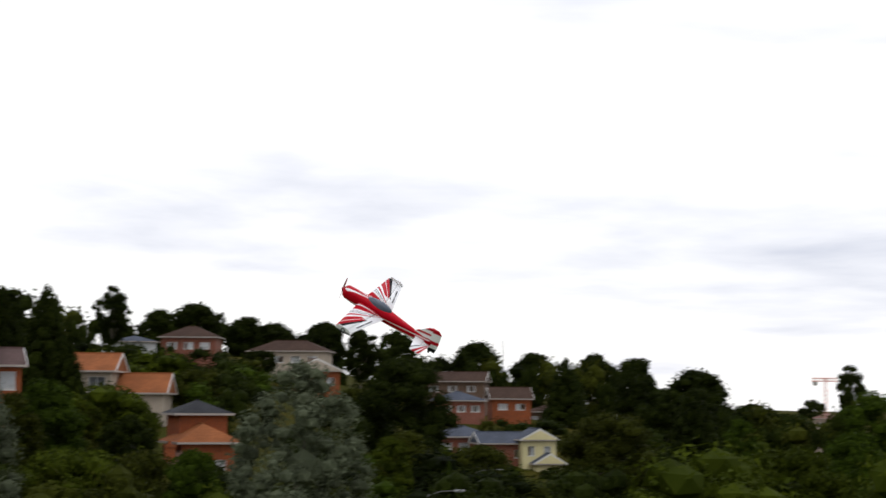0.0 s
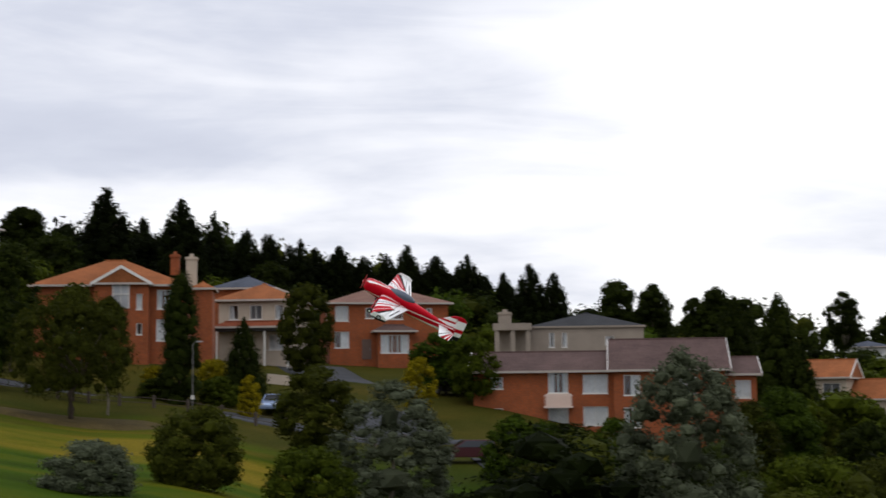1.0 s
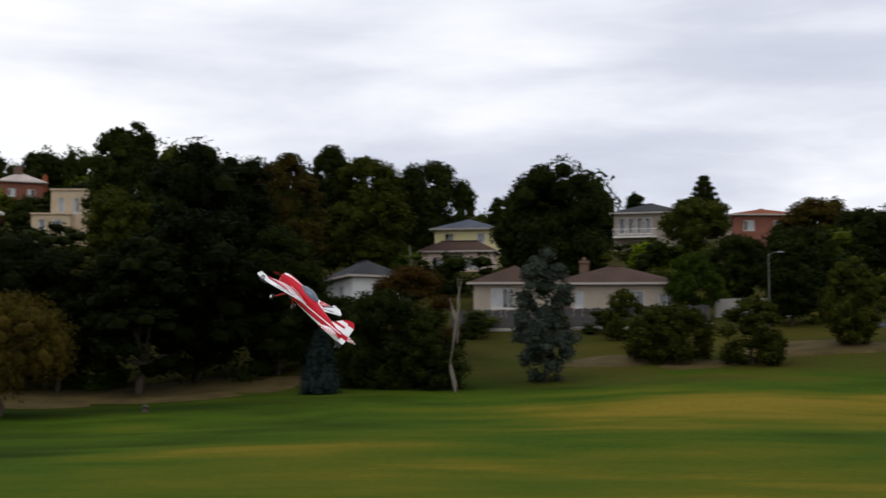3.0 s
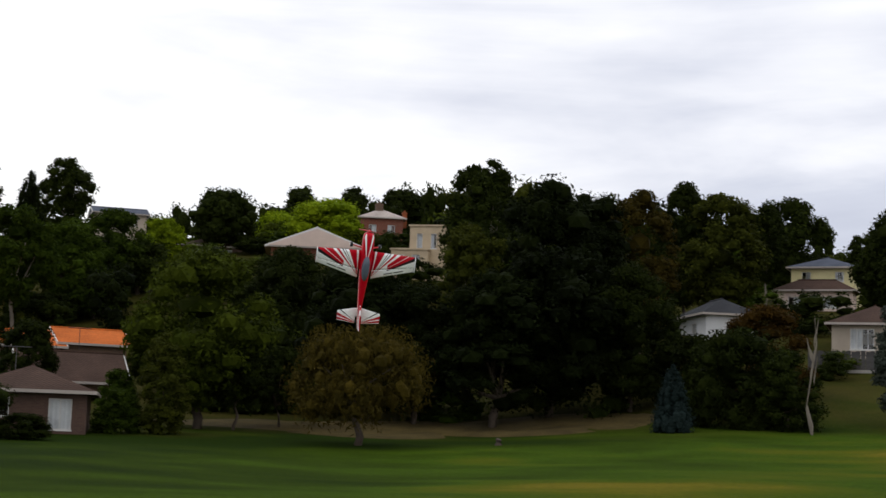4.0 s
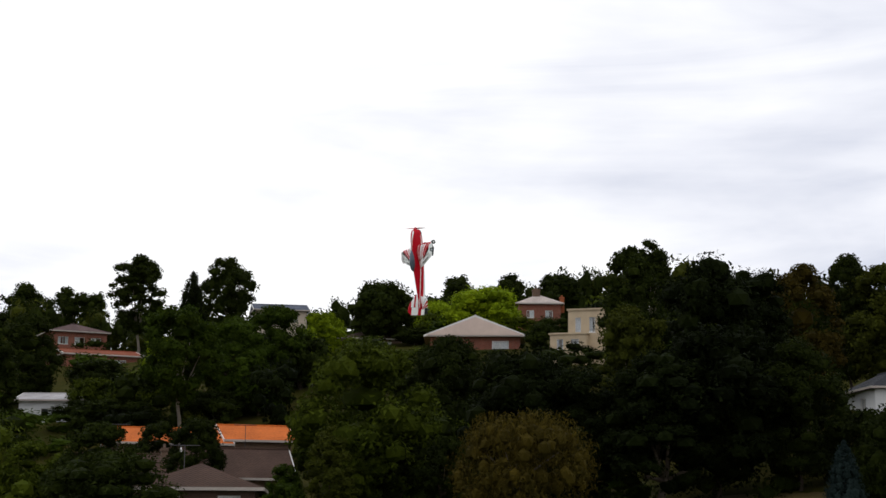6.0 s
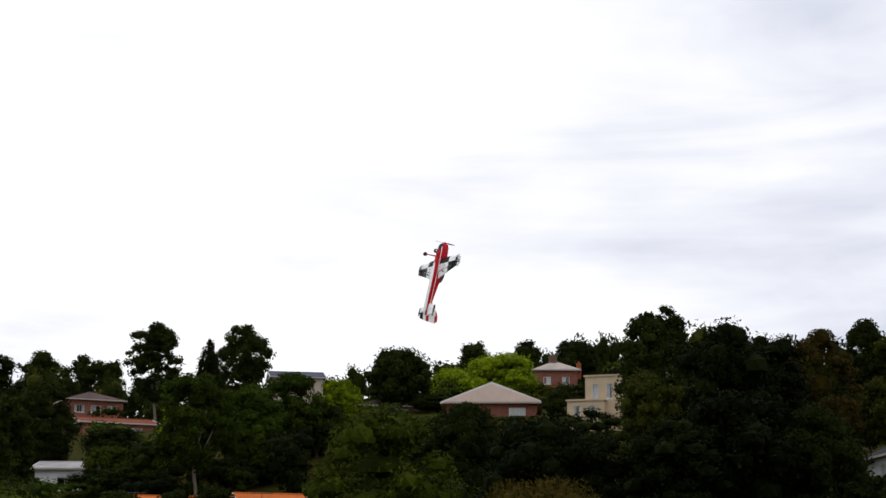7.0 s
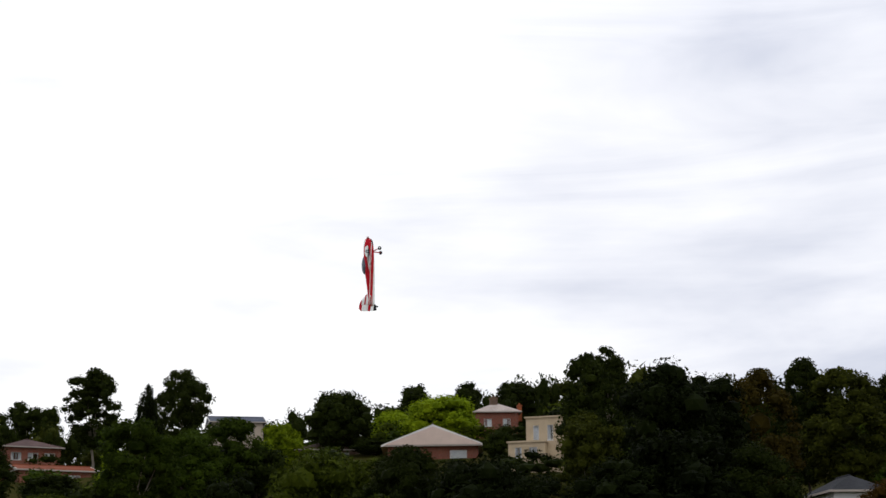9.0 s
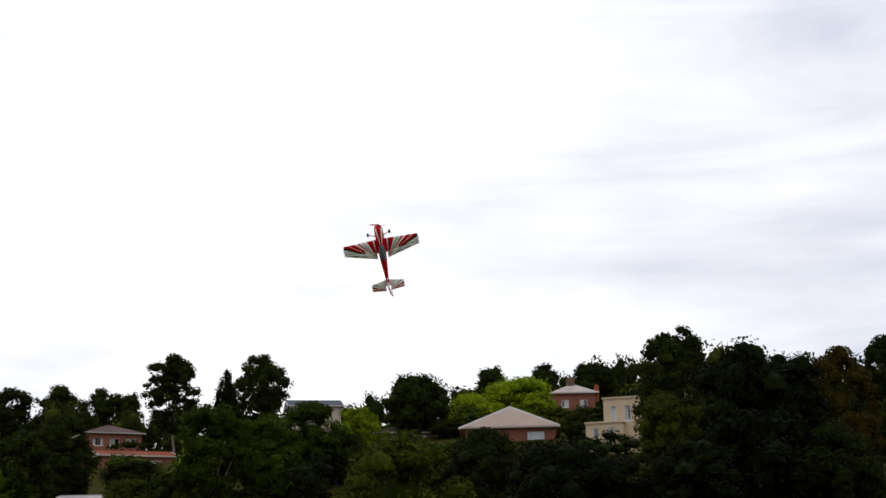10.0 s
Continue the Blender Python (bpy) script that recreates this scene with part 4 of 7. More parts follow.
def volume(root, x, y, z, w, d, h, wall, tiles, roof="hip", rise=None, over=0.5, wins=(), side_wins=(), drop=3.0,
           trim=WHITE, fascia=FELT, cloth=CURTAIN, gable=None):
    """One block of a house: x, y the middle of its front, z its floor. wins: (x, z, w, h, bars) on the front."""
    HOUSES[-1][3], HOUSES[-1][4] = min(HOUSES[-1][3], x - w / 2), max(HOUSES[-1][4], x + w / 2)
    bm = bmesh.new()
    holes = [(wx + w / 2, wz + drop, ww, wh) for wx, wz, ww, wh, *_ in wins]
    side = [(wx, wz + drop, ww, wh) for wx, wz, ww, wh, *_ in side_wins]
    t = 0.24
    panel(bm, (x - w / 2, y, z - drop), (1, 0, 0), w, h + drop, holes)
    panel(bm, (x + w / 2, y + t, z - drop), (0, 1, 0), d - 2 * t, h + drop, side)
    panel(bm, (x + w / 2, y + d, z - drop), (-1, 0, 0), w, h + drop, [])
    panel(bm, (x - w / 2, y + d - t, z - drop), (0, -1, 0), d - 2 * t, h + drop, [(d - 2 * t - s[0], *s[1:]) for s in side])
    part("wall", bm, wall, root)
    for wx, wz, ww, wh, *rest in wins:
        window(root, pose(x + wx, y + 0.08, z + wz), ww, wh, rest[0] if rest else 1, rest[1] if len(rest) > 1 else cloth, trim)
    for wx, wz, ww, wh, *rest in side_wins:
        window(root, pose(x + w / 2 - 0.08, y + t + wx, z + wz, 0, 0, 90), ww, wh, rest[0] if rest else 1, cloth, trim)
        window(root, pose(x - w / 2 + 0.08, y + t + wx, z + wz, 0, 0, -90), ww, wh, rest[0] if rest else 1, cloth, trim)
    rise = rise if rise is not None else min(w, d) / 2 * 0.42
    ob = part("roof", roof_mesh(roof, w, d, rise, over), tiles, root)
    ob.matrix_basis = pose(x, y + d / 2, z + h + 0.165)
    # gutter board round the eaves
    bm = bmesh.new()
    X, Y = w / 2 + over, d / 2 + over
    for x0, x1, y0, y1 in ((-X - 0.06, X + 0.06, -Y - 0.06, -Y - 0.004), (-X - 0.06, X + 0.06, Y + 0.004, Y + 0.06),
                           (-X - 0.06, -X - 0.004, -Y, Y), (X + 0.004, X + 0.06, -Y, Y)):
        box(bm, x0, x1, y0, y1, -0.19, 0.0)
    g = part("gutter", bm, fascia, root)
    g.matrix_basis = ob.matrix_basis
    if roof == "front":
        bm = bmesh.new()
        for s in (-1, 1):
            p = [Vector((s * X, 0, 0.02)), Vector((0, 0, rise + 0.03))]
            n = Vector((0, 0, -0.28))
            q = [bm.verts.new(v + Vector((0, dy, 0)) + o) for dy in (-0.07, -0.005) for o in (Vector(), n) for v in p]
            for f in ((0, 1, 3, 2), (4, 6, 7, 5), (0, 4, 5, 1), (2, 3, 7, 6), (1, 5, 7, 3), (0, 2, 6, 4)):
                bm.faces.new([q[k] for k in f])
        o = part("bargeboard", bm, trim, root)
        o.matrix_basis = ob.matrix_basis @ Matrix.Translation((0, -Y, 0))
        if gable:
            bm = bmesh.new()
            tri = [(-X + 0.35, 0.0), (X - 0.35, 0.0), (0, rise - 0.25)]
            f = [bm.verts.new((px, 0, pz)) for px, pz in tri]
            b = [bm.verts.new((px, 0.1, pz)) for px, pz in tri]
            bm.faces.new(f), bm.faces.new(b[::-1])
            for k in range(3):
                bm.faces.new((f[k], b[k], b[(k + 1) % 3], f[(k + 1) % 3]))
            o = part("gable_panel", bm, gable, root)
            o.matrix_basis = ob.matrix_basis @ Matrix.Translation((0, -Y - 0.104, 0))
    if roof == "gable":
        for side_x in (-1, 1):
            bm = bmesh.new()
            for sy in (-1, 1):
                p = [Vector((0, sy * Y, 0.03)), Vector((0, 0, rise + 0.05))]
                q = [bm.verts.new(v + Vector((dx * side_x, 0, 0)) + o) for dx in (0.005, 0.07) for o in (Vector(), Vector((0, 0, -0.26))) for v in p]
                for f in ((0, 1, 3, 2), (4, 6, 7, 5), (0, 4, 5, 1), (2, 3, 7, 6), (1, 5, 7, 3), (0, 2, 6, 4)):
                    bm.faces.new([q[k] for k in f])
            bmesh.ops.recalc_face_normals(bm, faces=bm.faces[:])
            o = part("bargeboard", bm, trim, root)
            o.matrix_basis = ob.matrix_basis @ Matrix.Translation((side_x * X, 0, 0))
    # ridge capping
    if roof in ("hip", "gable", "front"):
        bm = bmesh.new()
        if roof == "front" or (roof == "hip" and d > w):
            e = Y if roof == "front" else max(0.1, Y - X)
            tube(bm, [(0, -e, rise), (0, e, rise)], [0.11, 0.11], 6)
        else:
            e = X if roof == "gable" else max(0.1, X - Y)
            tube(bm, [(-e, 0, rise), (e, 0, rise)], [0.11, 0.11], 6)
        o = part("ridge_cap", bm, tiles, root)
        o.matrix_basis = ob.matrix_basis


def chimney(root, x, y, z0, z1, w, material):
    bm = bmesh.new()
    box(bm, -w / 2, w / 2, -w / 2, w / 2, z0, z1)
    box(bm, -w / 2 - 0.08, w / 2 + 0.08, -w / 2 - 0.08, w / 2 + 0.08, z1 - 0.25, z1 - 0.08)
    tube(bm, [(0, 0, z1), (0, 0, z1 + 0.3)], [w * 0.22, w * 0.18], 8)
    part("chimney", bm, material, root).matrix_basis = pose(x, y, 0)


def door(root, x, y, z, w=1.0, h=2.1, material=DOOR_PAINT, ribs=0):
    bm = bmesh.new()
    box(bm, -w / 2, w / 2, -0.06, -0.004, 0, h)
    for k in range(ribs):
        box(bm, -w / 2 + 0.05, w / 2 - 0.05, -0.085, -0.061, h * (k + 0.12) / ribs, h * (k + 0.88) / ribs)
    d = part("garage_door" if ribs else "door", bm, material, root)
    d.matrix_basis = pose(x, y, z)
    if not ribs:
        bm = bmesh.new()
        box(bm, w / 2 - 0.16, w / 2 - 0.1, -0.12, -0.061, 0.95, 1.1)
        part("handle", bm, STEEL, d)


def arch(root, x, y, z, w, h, trim=WHITE):
    """A round-headed window standing on the wall's face."""
    n = 12
    edge = [(-w / 2, 0), (w / 2, 0)] + [(w / 2 * math.cos(math.pi * k / n), h - w / 2 + w / 2 * math.sin(math.pi * k / n)) for k in range(n + 1)]
    bm = bmesh.new()
    outer = [(px * 1.14, pz + (0.08 if pz > 0 else -0.08)) for px, pz in edge]
    rows = [[bm.verts.new((px, yy, pz)) for px, pz in e] for e, yy in ((outer, -0.004), (outer, -0.1), (edge, -0.1), (edge, -0.03))]
    for r, s in zip(rows, rows[1:]):
        for k in range(len(r)):
            bm.faces.new((r[k], r[(k + 1) % len(r)], s[(k + 1) % len(r)], s[k]))
    box(bm, -0.035, 0.035, -0.09, -0.03, 0, h), box(bm, -w / 2, w / 2, -0.088, -0.032, h * 0.45, h * 0.45 + 0.07)
    win = part("arched_window", bm, trim, root)
    win.matrix_basis = pose(x, y, z)
    bm = bmesh.new()
    bm.faces.new([bm.verts.new((px, -0.02, pz)) for px, pz in edge])
    bmesh.ops.solidify(bm, geom=bm.faces[:], thickness=0.012)
    part("pane", bm, plain("blind_behind_glass", (0.45, 0.46, 0.48), 0.08, spread=0.15), win)


HOUSES = []  # bearing, distance, floor, and the reach of its blocks to either side


def antenna(root, x, y, z, h=2.2):
    """A roof aerial: mast, boom and cross rods."""
    bm = bmesh.new()
    tube(bm, [(x, y, z - 0.6), (x, y, z + h)], [0.03, 0.025], 5)
    tube(bm, [(x - 0.9, y, z + h), (x + 0.9, y, z + h)], [0.022, 0.022], 4)
    for k in range(6):
        q = x - 0.8 + 0.32 * k
        tube(bm, [(q, y - 0.5 + 0.05 * k, z + h), (q, y + 0.5 - 0.05 * k, z + h)], [0.016, 0.016], 4)
    part("aerial", bm, DARK_TRIM, root)


def house(name, label, bearing, dist, z, turn=0.0):
    """The root of a house, its front middle at that bearing and distance, floor at height z."""
    root = new(name)
    x, y = spot(bearing, dist)
    root.matrix_basis = pose(x, y, z, 0, 0, bearing + turn)
    HOUSES.append([bearing, dist, z, 0.0, 0.0])
    return tagged(root, label, "house")


def row(w, n, z, ww, wh, bars=1):
    return [((k + 0.5) * w / n - w / 2, z, ww, wh, bars) for k in range(n)]


def build_houses():
    r = house("brick_house", "two-storey orange brick house with plum tiled roof behind shrubs", -24.7, 144, -0.7)
    volume(r, -6.3, 0.3, 0, 11.9, 9, 5.5, BRICK, TILE_PLUM, "gable", 1.75,
           wins=[(-4.0, 4.15, 1.1, 1.0, 0, DIM_CLOTH), (-4.0, 1.5, 1.1, 1.0, 0, DIM_CLOTH), (1.25, 3.75, 1.7, 1.75, 1), (1.25, 0.5, 1.7, 2.1, 1), (4.4, 3.7, 2.1, 1.6, 1), (4.4, 1.0, 2.1, 1.6, 1)])
    volume(r, 4.3, -0.7, 0, 9.3, 11, 5.5, BRICK, TILE_PLUM, "gable", 2.75, over=0.45,
           wins=[(-3.1, 3.5, 1.4, 1.7, 1), (-3.1, 0.8, 1.4, 1.7, 1), (1.3, 3.5, 2.0, 1.5, 1)], side_wins=[(4, 3.5, 1.6, 1.4)])
    volume(r, 10.3, 0.6, 0, 2.66, 8, 5.1, BRICK, TILE_PLUM, "gable", 1.5, over=0.4, wins=[(0.2, 3.2, 1.3, 1.5, 1)])
    volume(r, 6.6, 10.6, 0, 8.0, 8, 6.0, BRICK, TILE_ORANGE, "hip", 2.4)
    bm = bmesh.new()  # pale rendered bay between the two tall windows
    box(bm, -6.1, -3.95, 0.2, 0.296, 2.65, 3.7), box(bm, -6.25, -3.8, -0.5, 0.196, 2.5, 2.66)
    for k in range(12):
        box(bm, -6.2 + k * 0.21, -6.17 + k * 0.21, -0.48, -0.44, 2.66, 3.5)
    box(bm, -6.22, -3.83, -0.5, -0.42, 3.5, 3.58)
    part("balcony", bm, PINKISH, r)

    r = house("rendered_house", "grey rendered two-storey house with dark hip roof and square portico", -23.1, 172, 3.7)
    volume(r, 1.8, 1.0, 0, 11.5, 11, 6.3, GREYR, TILE_DARK, "hip", 1.6, over=0.15, fascia=GREYR,
           wins=[(-3.6, 4.3, 0.55, 1.5, 0), (-2.3, 4.3, 0.55, 1.5, 0), (2.3, 4.5, 0.9, 0.9, 0), (-3.6, 1.0, 1.2, 1.4), (2.3, 1.0, 1.8, 1.4)])
    for x in (-7.3, -5.7, -4.15):
        bm = bmesh.new()
        box(bm, x - 0.22, x + 0.22, -1.4, -0.96, -2, 6.0)
        part("column", bm, GREYR, r)
    for z0, z1, e in ((6.0, 6.7, 0.15), (2.5, 2.75, 0.0)):
        bm = bmesh.new()
        box(bm, -7.55 - e, -4.0 + e, -1.4 - e, 0.894, z0, z1)
        part("portico_beam", bm, GREYR, r)
    bm = bmesh.new()
    box(bm, -7.5, -4.02, 0.9, 5.5, -2, 6.0)
    part("entry_wall", bm, GREYR, r)
    chimney(r, -6.6, 2.0, 6.0, 8.0, 1.3, GREYR)

    r = house("brick_villa", "two-storey red brick house with pinkish hip roof and bay window", -17.0, 178, 7.0, 8)
    volume(r, 0, 0, 0, 12.6, 10, 5.9, BRICK, TILE_PINK, "hip", 1.9,
           wins=[(-5.0, 4.1, 1.4, 1.6, 1), (-5.0, 1.3, 1.5, 1.7, 1), (-2.0, 4.4, 1.0, 1.1, 0, DIM_CLOTH), (0.5, 4.3, 1.9, 1.1, 1), (4.3, 3.9, 0.6, 1.6, 0)],
           side_wins=[(3, 4.0, 1.2, 1.5), (6.5, 1.2, 1.6, 1.5)])
    volume(r, 0.4, -1.4, 0, 3.6, 1.38, 2.9, BRICK, TILE_PLUM, "hip", 0.6, over=0.5, wins=[(0, 0.7, 3.0, 1.9, 4)], drop=2)
    door(r, -2.4, 0, 0.1)

    r = house("terracotta_house", "tall orange brick house with terracotta roof and arched gable window", -8.1, 150, 6.3, -6)
    volume(r, -1.4, 1.2, 0, 12.9, 11, 6.5, BRICK, TILE_ORANGE, "hip", 2.6,
           wins=[(-3.0, 4.9, 1.5, 1.2, 0), (-3.0, 1.9, 1.5, 1.3, 1), (4.9, 4.5, 1.4, 1.7, 1), (4.8, 1.7, 1.3, 1.9, 1)])
    volume(r, -0.2, 0.2, 0, 4.7, 1.0 + 3, 6.6, BRICK, TILE_ORANGE, "front", 1.5, over=0.3,
           wins=[(1.55, 4.4, 0.5, 1.4, 0), (1.55, 2.2, 0.5, 1.0, 0)])
    arch(r, -0.25, 0.2, 4.6, 1.3, 2.5)
    volume(r, 6.7, 2.4, 0, 1.8, 4, 6.3, BRICK, TILE_ORANGE, "hip", 0.6, over=0.25)
    chimney(r, 5.6, 4.5, 6.5, 9.4, 0.95, CREAM)
    chimney(r, 3.9, 7.5, 8.0, 9.9, 0.8, BRICK)

    r = house("cream_wing_house", "cream rendered house with terracotta roof and verandah", -12.5, 166, 7.0, -12)
    volume(r, 0, 0, 0, 7.4, 9, 5.5, CREAM, TILE_ORANGE, "hip", 1.8,
           wins=[(-2.2, 3.7, 0.9, 1.4, 0), (0, 3.7, 1.2, 1.4, 1, DIM_CLOTH), (2.3, 3.7, 0.8, 1.4, 0), (-1, 0.7, 1.6, 1.5), (2, 0.7, 1.4, 1.5)])
    volume(r, 0, -1.6, 2.6, 7.4, 1.58, 0.2, DARK_TRIM, TILE_RUST, "hip", 0.5, over=0.3, drop=0.1)
    for x in (-3.5, -1.2, 1.2, 3.5):
        bm = bmesh.new()
        box(bm, x - 0.08, x + 0.08, -1.7, -1.54, -2, 2.5)
        part("verandah_post", bm, WHITE, r)
    volume(r, -3.2, 8.5, 0.5, 6.0, 6, 6.8, BRICK, TILE_BLUE, "hip", 1.4, wins=[(0, 5.0, 1.6, 1.3, 1, DIM_CLOTH)])

    r = house("white_house", "white rendered two-storey house with pale grey hip roof", -2.2, 200, 17.4, 14)
    volume(r, 0, 0, 0, 13.4, 11, 5.5, WHITEWALL, TILE_GREY, "hip", 2.2,
           wins=[(-2.5, 3.6, 2.0, 1.7, 1, DIM_CLOTH), (3.0, 4.0, 0.9, 1.0, 0, DIM_CLOTH), (4.7, 3.9, 1.6, 1.1, 1, DIM_CLOTH), (-2.5, 0.7, 2.4, 1.7), (3, 0.7, 2.4, 1.7)],
           side_wins=[(3, 3.7, 1.1, 1.4)])

    antenna(r, 4.0, 6.0, 7.0, 2.0)
    r = house("arched_house", "cream two-storey house with arched upper window and dark roof", 0.1, 228, 23.6, 6)
    volume(r, 0, 1.5, 0, 8.6, 9, 5.3, CREAM, TILE_DARK, "hip", 2.0, wins=[(-2.9, 3.4, 1.4, 1.3), (-2.9, 0.6, 1.6, 1.5)])
    volume(r, 1.9, 0.2, 0, 3.4, 4, 5.2, CREAM, TILE_DARK, "front", 1.5, over=0.2, gable=CREAM)
    arch(r, 1.9, 0.2, 3.2, 1.8, 2.3)
    volume(r, -1.0, -2.2, -1.5, 4.0, 2.3, 3.6, CREAM, TILE_PINK, "front", 1.3, over=0.2, gable=CREAM)

    r = house("hillside_house", "grey rendered house with stacked charcoal hip roofs", 3.0, 215, 21.0, 10)
    volume(r, 3.6, 0, 0, 8.6, 9, 5.3, TAUPE, TILE_DARK, "hip", 1.9, wins=row(8, 3, 3.4, 1.3, 1.3))
    volume(r, -4.4, 2.5, 0.2, 8.6, 8, 5.5, TAUPE, TILE_DARK, "hip", 1.8, wins=row(8, 2, 3.4, 1.6, 1.2))
    r = house("hillside_house", "taupe house with low charcoal hip roofs and pale windows", 3.9, 199, 17.6, 4)
    volume(r, -0.8, 0, 0, 8.4, 8, 5.2, TAUPE, TILE_DARK, "hip", 1.7, wins=[(-2.4, 3.4, 1.6, 1.2, 1), (1.6, 3.4, 2.6, 1.3, 2)])
    volume(r, 6.4, 1.5, 0, 5.4, 7, 5.1, TAUPE, TILE_DARK, "hip", 1.5, wins=[(0.3, 3.3, 2.2, 1.4, 2, DIM_CLOTH)])
    chimney(r, 3.6, 1.2, 3.0, 7.2, 0.7, BRICK)

    r = house("brick_house", "low red brick house with charcoal roof and tall brick chimney", 3.5, 165, 11.2, -4)
    volume(r, -0.4, 0, 0, 13.0, 10, 4.3, BRICK, TILE_DARK, "hip", 1.8,
           wins=[(0.2, 2.4, 1.2, 1.5, 1), (2.7, 2.3, 2.4, 1.7, 2), (-4, 2.2, 1.6, 1.4), (-4, 0, 1.6, 1.2)])
    volume(r, 5.9, -0.9, 0, 2.6, 5, 4.2, BRICK, TILE_DARK, "hip", 0.7, over=0.4)
    chimney(r, 4.3, -0.6, -3, 6.3, 1.0, BRICK)

    r = house("taupe_house", "taupe rendered house with arched window above a dark garage", 0.1, 157, 7.0, 12)
    volume(r, -0.2, 0.6, 0, 8.0, 9, 5.5, TAUPE, TILE_DARK, "hip", 1.7, over=0.45,
           wins=[(-2.2, 3.9, 1.5, 1.3, 2, DIM_CLOTH), (2.9, 3.9, 0.8, 1.2, 0)])
    volume(r, 0.6, 0.0, 0, 2.6, 2, 5.6, TAUPE, TILE_DARK, "front", 0.9, over=0.25, wins=[])
    arch(r, 0.6, 0.0, 3.7, 1.7, 2.1)
    volume(r, 2.8, 4.5, 3, 4.2, 5, 4.0, TAUPE, TILE_DARK, "front", 1.2, gable=CREAM)
    volume(r, 0.2, -1.5, 2.75, 7.6, 2.05, 0.25, DARK_TRIM, TILE_DARK, "hip", 0.55, over=0.35, drop=0.1, fascia=DARK_TRIM)
    for x in (-3.4, -1.2, 1.4, 3.8):
        bm = bmesh.new()
        box(bm, x - 0.2, x + 0.2, -1.6, -1.2, -2.5, 2.64)
        part("garage_pier", bm, TAUPE, r)
    door(r, -2.3, 0.6, 0.0, 2.0, 2.4, GARAGE, 4)
    door(r, 2.7, 0.6, 0.0, 2.2, 2.4, GARAGE, 4)

    r = house("orange_roof_house", "house with bright orange tiled hip roof and pale gable", 3.7, 245, 27.4, 6)
    volume(r, 0, 1, 0, 12.5, 9, 3.7, CREAM, TILE_BRIGHT, "hip", 2.0, wins=row(12, 3, 1.8, 1.6, 1.2))
    volume(r, 2.2, -0.3, 0, 4.6, 4, 3.7, CREAM, TILE_BRIGHT, "front", 1.4, gable=CREAM, over=0.25)
    r = house("orange_roof_house", "small house with bright orange tiled gable roof", 7.4, 215, 21.9, -20)
    volume(r, 0, 0, 0, 7.5, 6.5, 3.2, GREYR, TILE_BRIGHT, "gable", 2.4, wins=row(6, 2, 1.0, 1.2, 1.2))

    r = house("brick_house", "red brick two-storey house with rust-red hip roof", 13.7, 215, 22.0, 12)
    volume(r, 0, 0, 0, 8.6, 8, 5.1, BRICK_DARK, TILE_RUST, "hip", 1.1, wins=[(-2.4, 3.2, 1.4, 1.3, 1), (1.4, 3.2, 1.4, 1.3, 1), (-2, 0.5, 1.5, 1.4)])
    volume(r, -4.9, 1.0, 0.5, 1.1, 4, 4.5, CREAM, TILE_RUST, "flat", 0.1, over=0.1)
    r = house("glazed_house", "dark-roofed house with a row of tall white-framed windows", 17.7, 220, 22.6, -6)
    volume(r, 0, 0, 0, 8.8, 8, 5.6, GREYR, TILE_DARK, "hip", 1.6, wins=[(-3.4 + k * 1.15, 3.0, 0.85, 2.1, 0, DIM_CLOTH) for k in range(4)] + [(2.6, 3.4, 1.8, 1.4)])
    bm = bmesh.new()
    box(bm, -4.4, 1.2, -1.5, -0.004, 2.35, 2.55)
    for k in range(20):
        box(bm, -4.35 + k * 0.285, -4.31 + k * 0.285, -1.48, -1.44, 2.55, 3.45)
    box(bm, -4.4, 1.2, -1.5, -1.42, 3.45, 3.53)
    part("balcony", bm, WHITE, r)

    r = house("yellow_house", "pale yellow two-storey house with slate-blue hip roof", 23.9, 195, 18.6, -8)
    volume(r, 0, 0, 0, 7.2, 8, 4.8, YELLOW, TILE_BLUE, "hip", 1.5, wins=[(-1.9, 3.3, 1.0, 1.1, 1), (1.8, 3.3, 1.0, 1.1, 1), (0, 0.5, 1.6, 1.5)])
    volume(r, -0.4, -4.0, -1.0, 8.2, 3.9, 2.8, PINKISH, TILE_BROWN, "hip", 1.3, wins=[(-2.2, 0.9, 1.4, 1.3, 1), (1.4, 0.9, 2.2, 1.3, 2)])
    r = house("white_garden_house", "small white house with charcoal roof half hidden by shrubs", 26.9, 150, 11.4, 20)
    volume(r, 0, 0, 0, 4.6, 8, 2.7, WHITEWALL, TILE_DARK, "hip", 1.5, wins=[(0.5, 0.9, 1.9, 1.2, 3, DIM_CLOTH)], side_wins=[(3, 0.9, 1.4, 1.2)])

    r = house("cream_bungalow", "long cream rendered bungalow with brown tiled hip roof", 20.1, 140, 9.8, 0)
    volume(r, -5.3, 0, 0, 6.6, 10, 2.9, CREAM, TILE_BROWN, "hip", 1.7,
           wins=[(-0.9, 0.9, 1.9, 1.7, 3)])
    volume(r, 3.2, 0.8, 0, 10.4, 9.2, 2.9, CREAM, TILE_BROWN, "hip", 1.75,
           wins=[(-3.0, 1.0, 0.75, 1.4, 0), (1.3, 0.7, 2.1, 1.7, 2, DIM_CLOTH), (4.2, 1.2, 1.3, 0.9, 1, DIM_CLOTH)])
    door(r, -1.2, 0.8, 0.1, 1.3, 2.1)
    chimney(r, 0.6, 6.0, 3.5, 5.4, 0.8, BRICK_TAN)

    # the houses below the wood
    r = house("orange_roof_house", "brick house with bright orange tiled roofs behind trees", 50.2, 150, 5.6, 10)
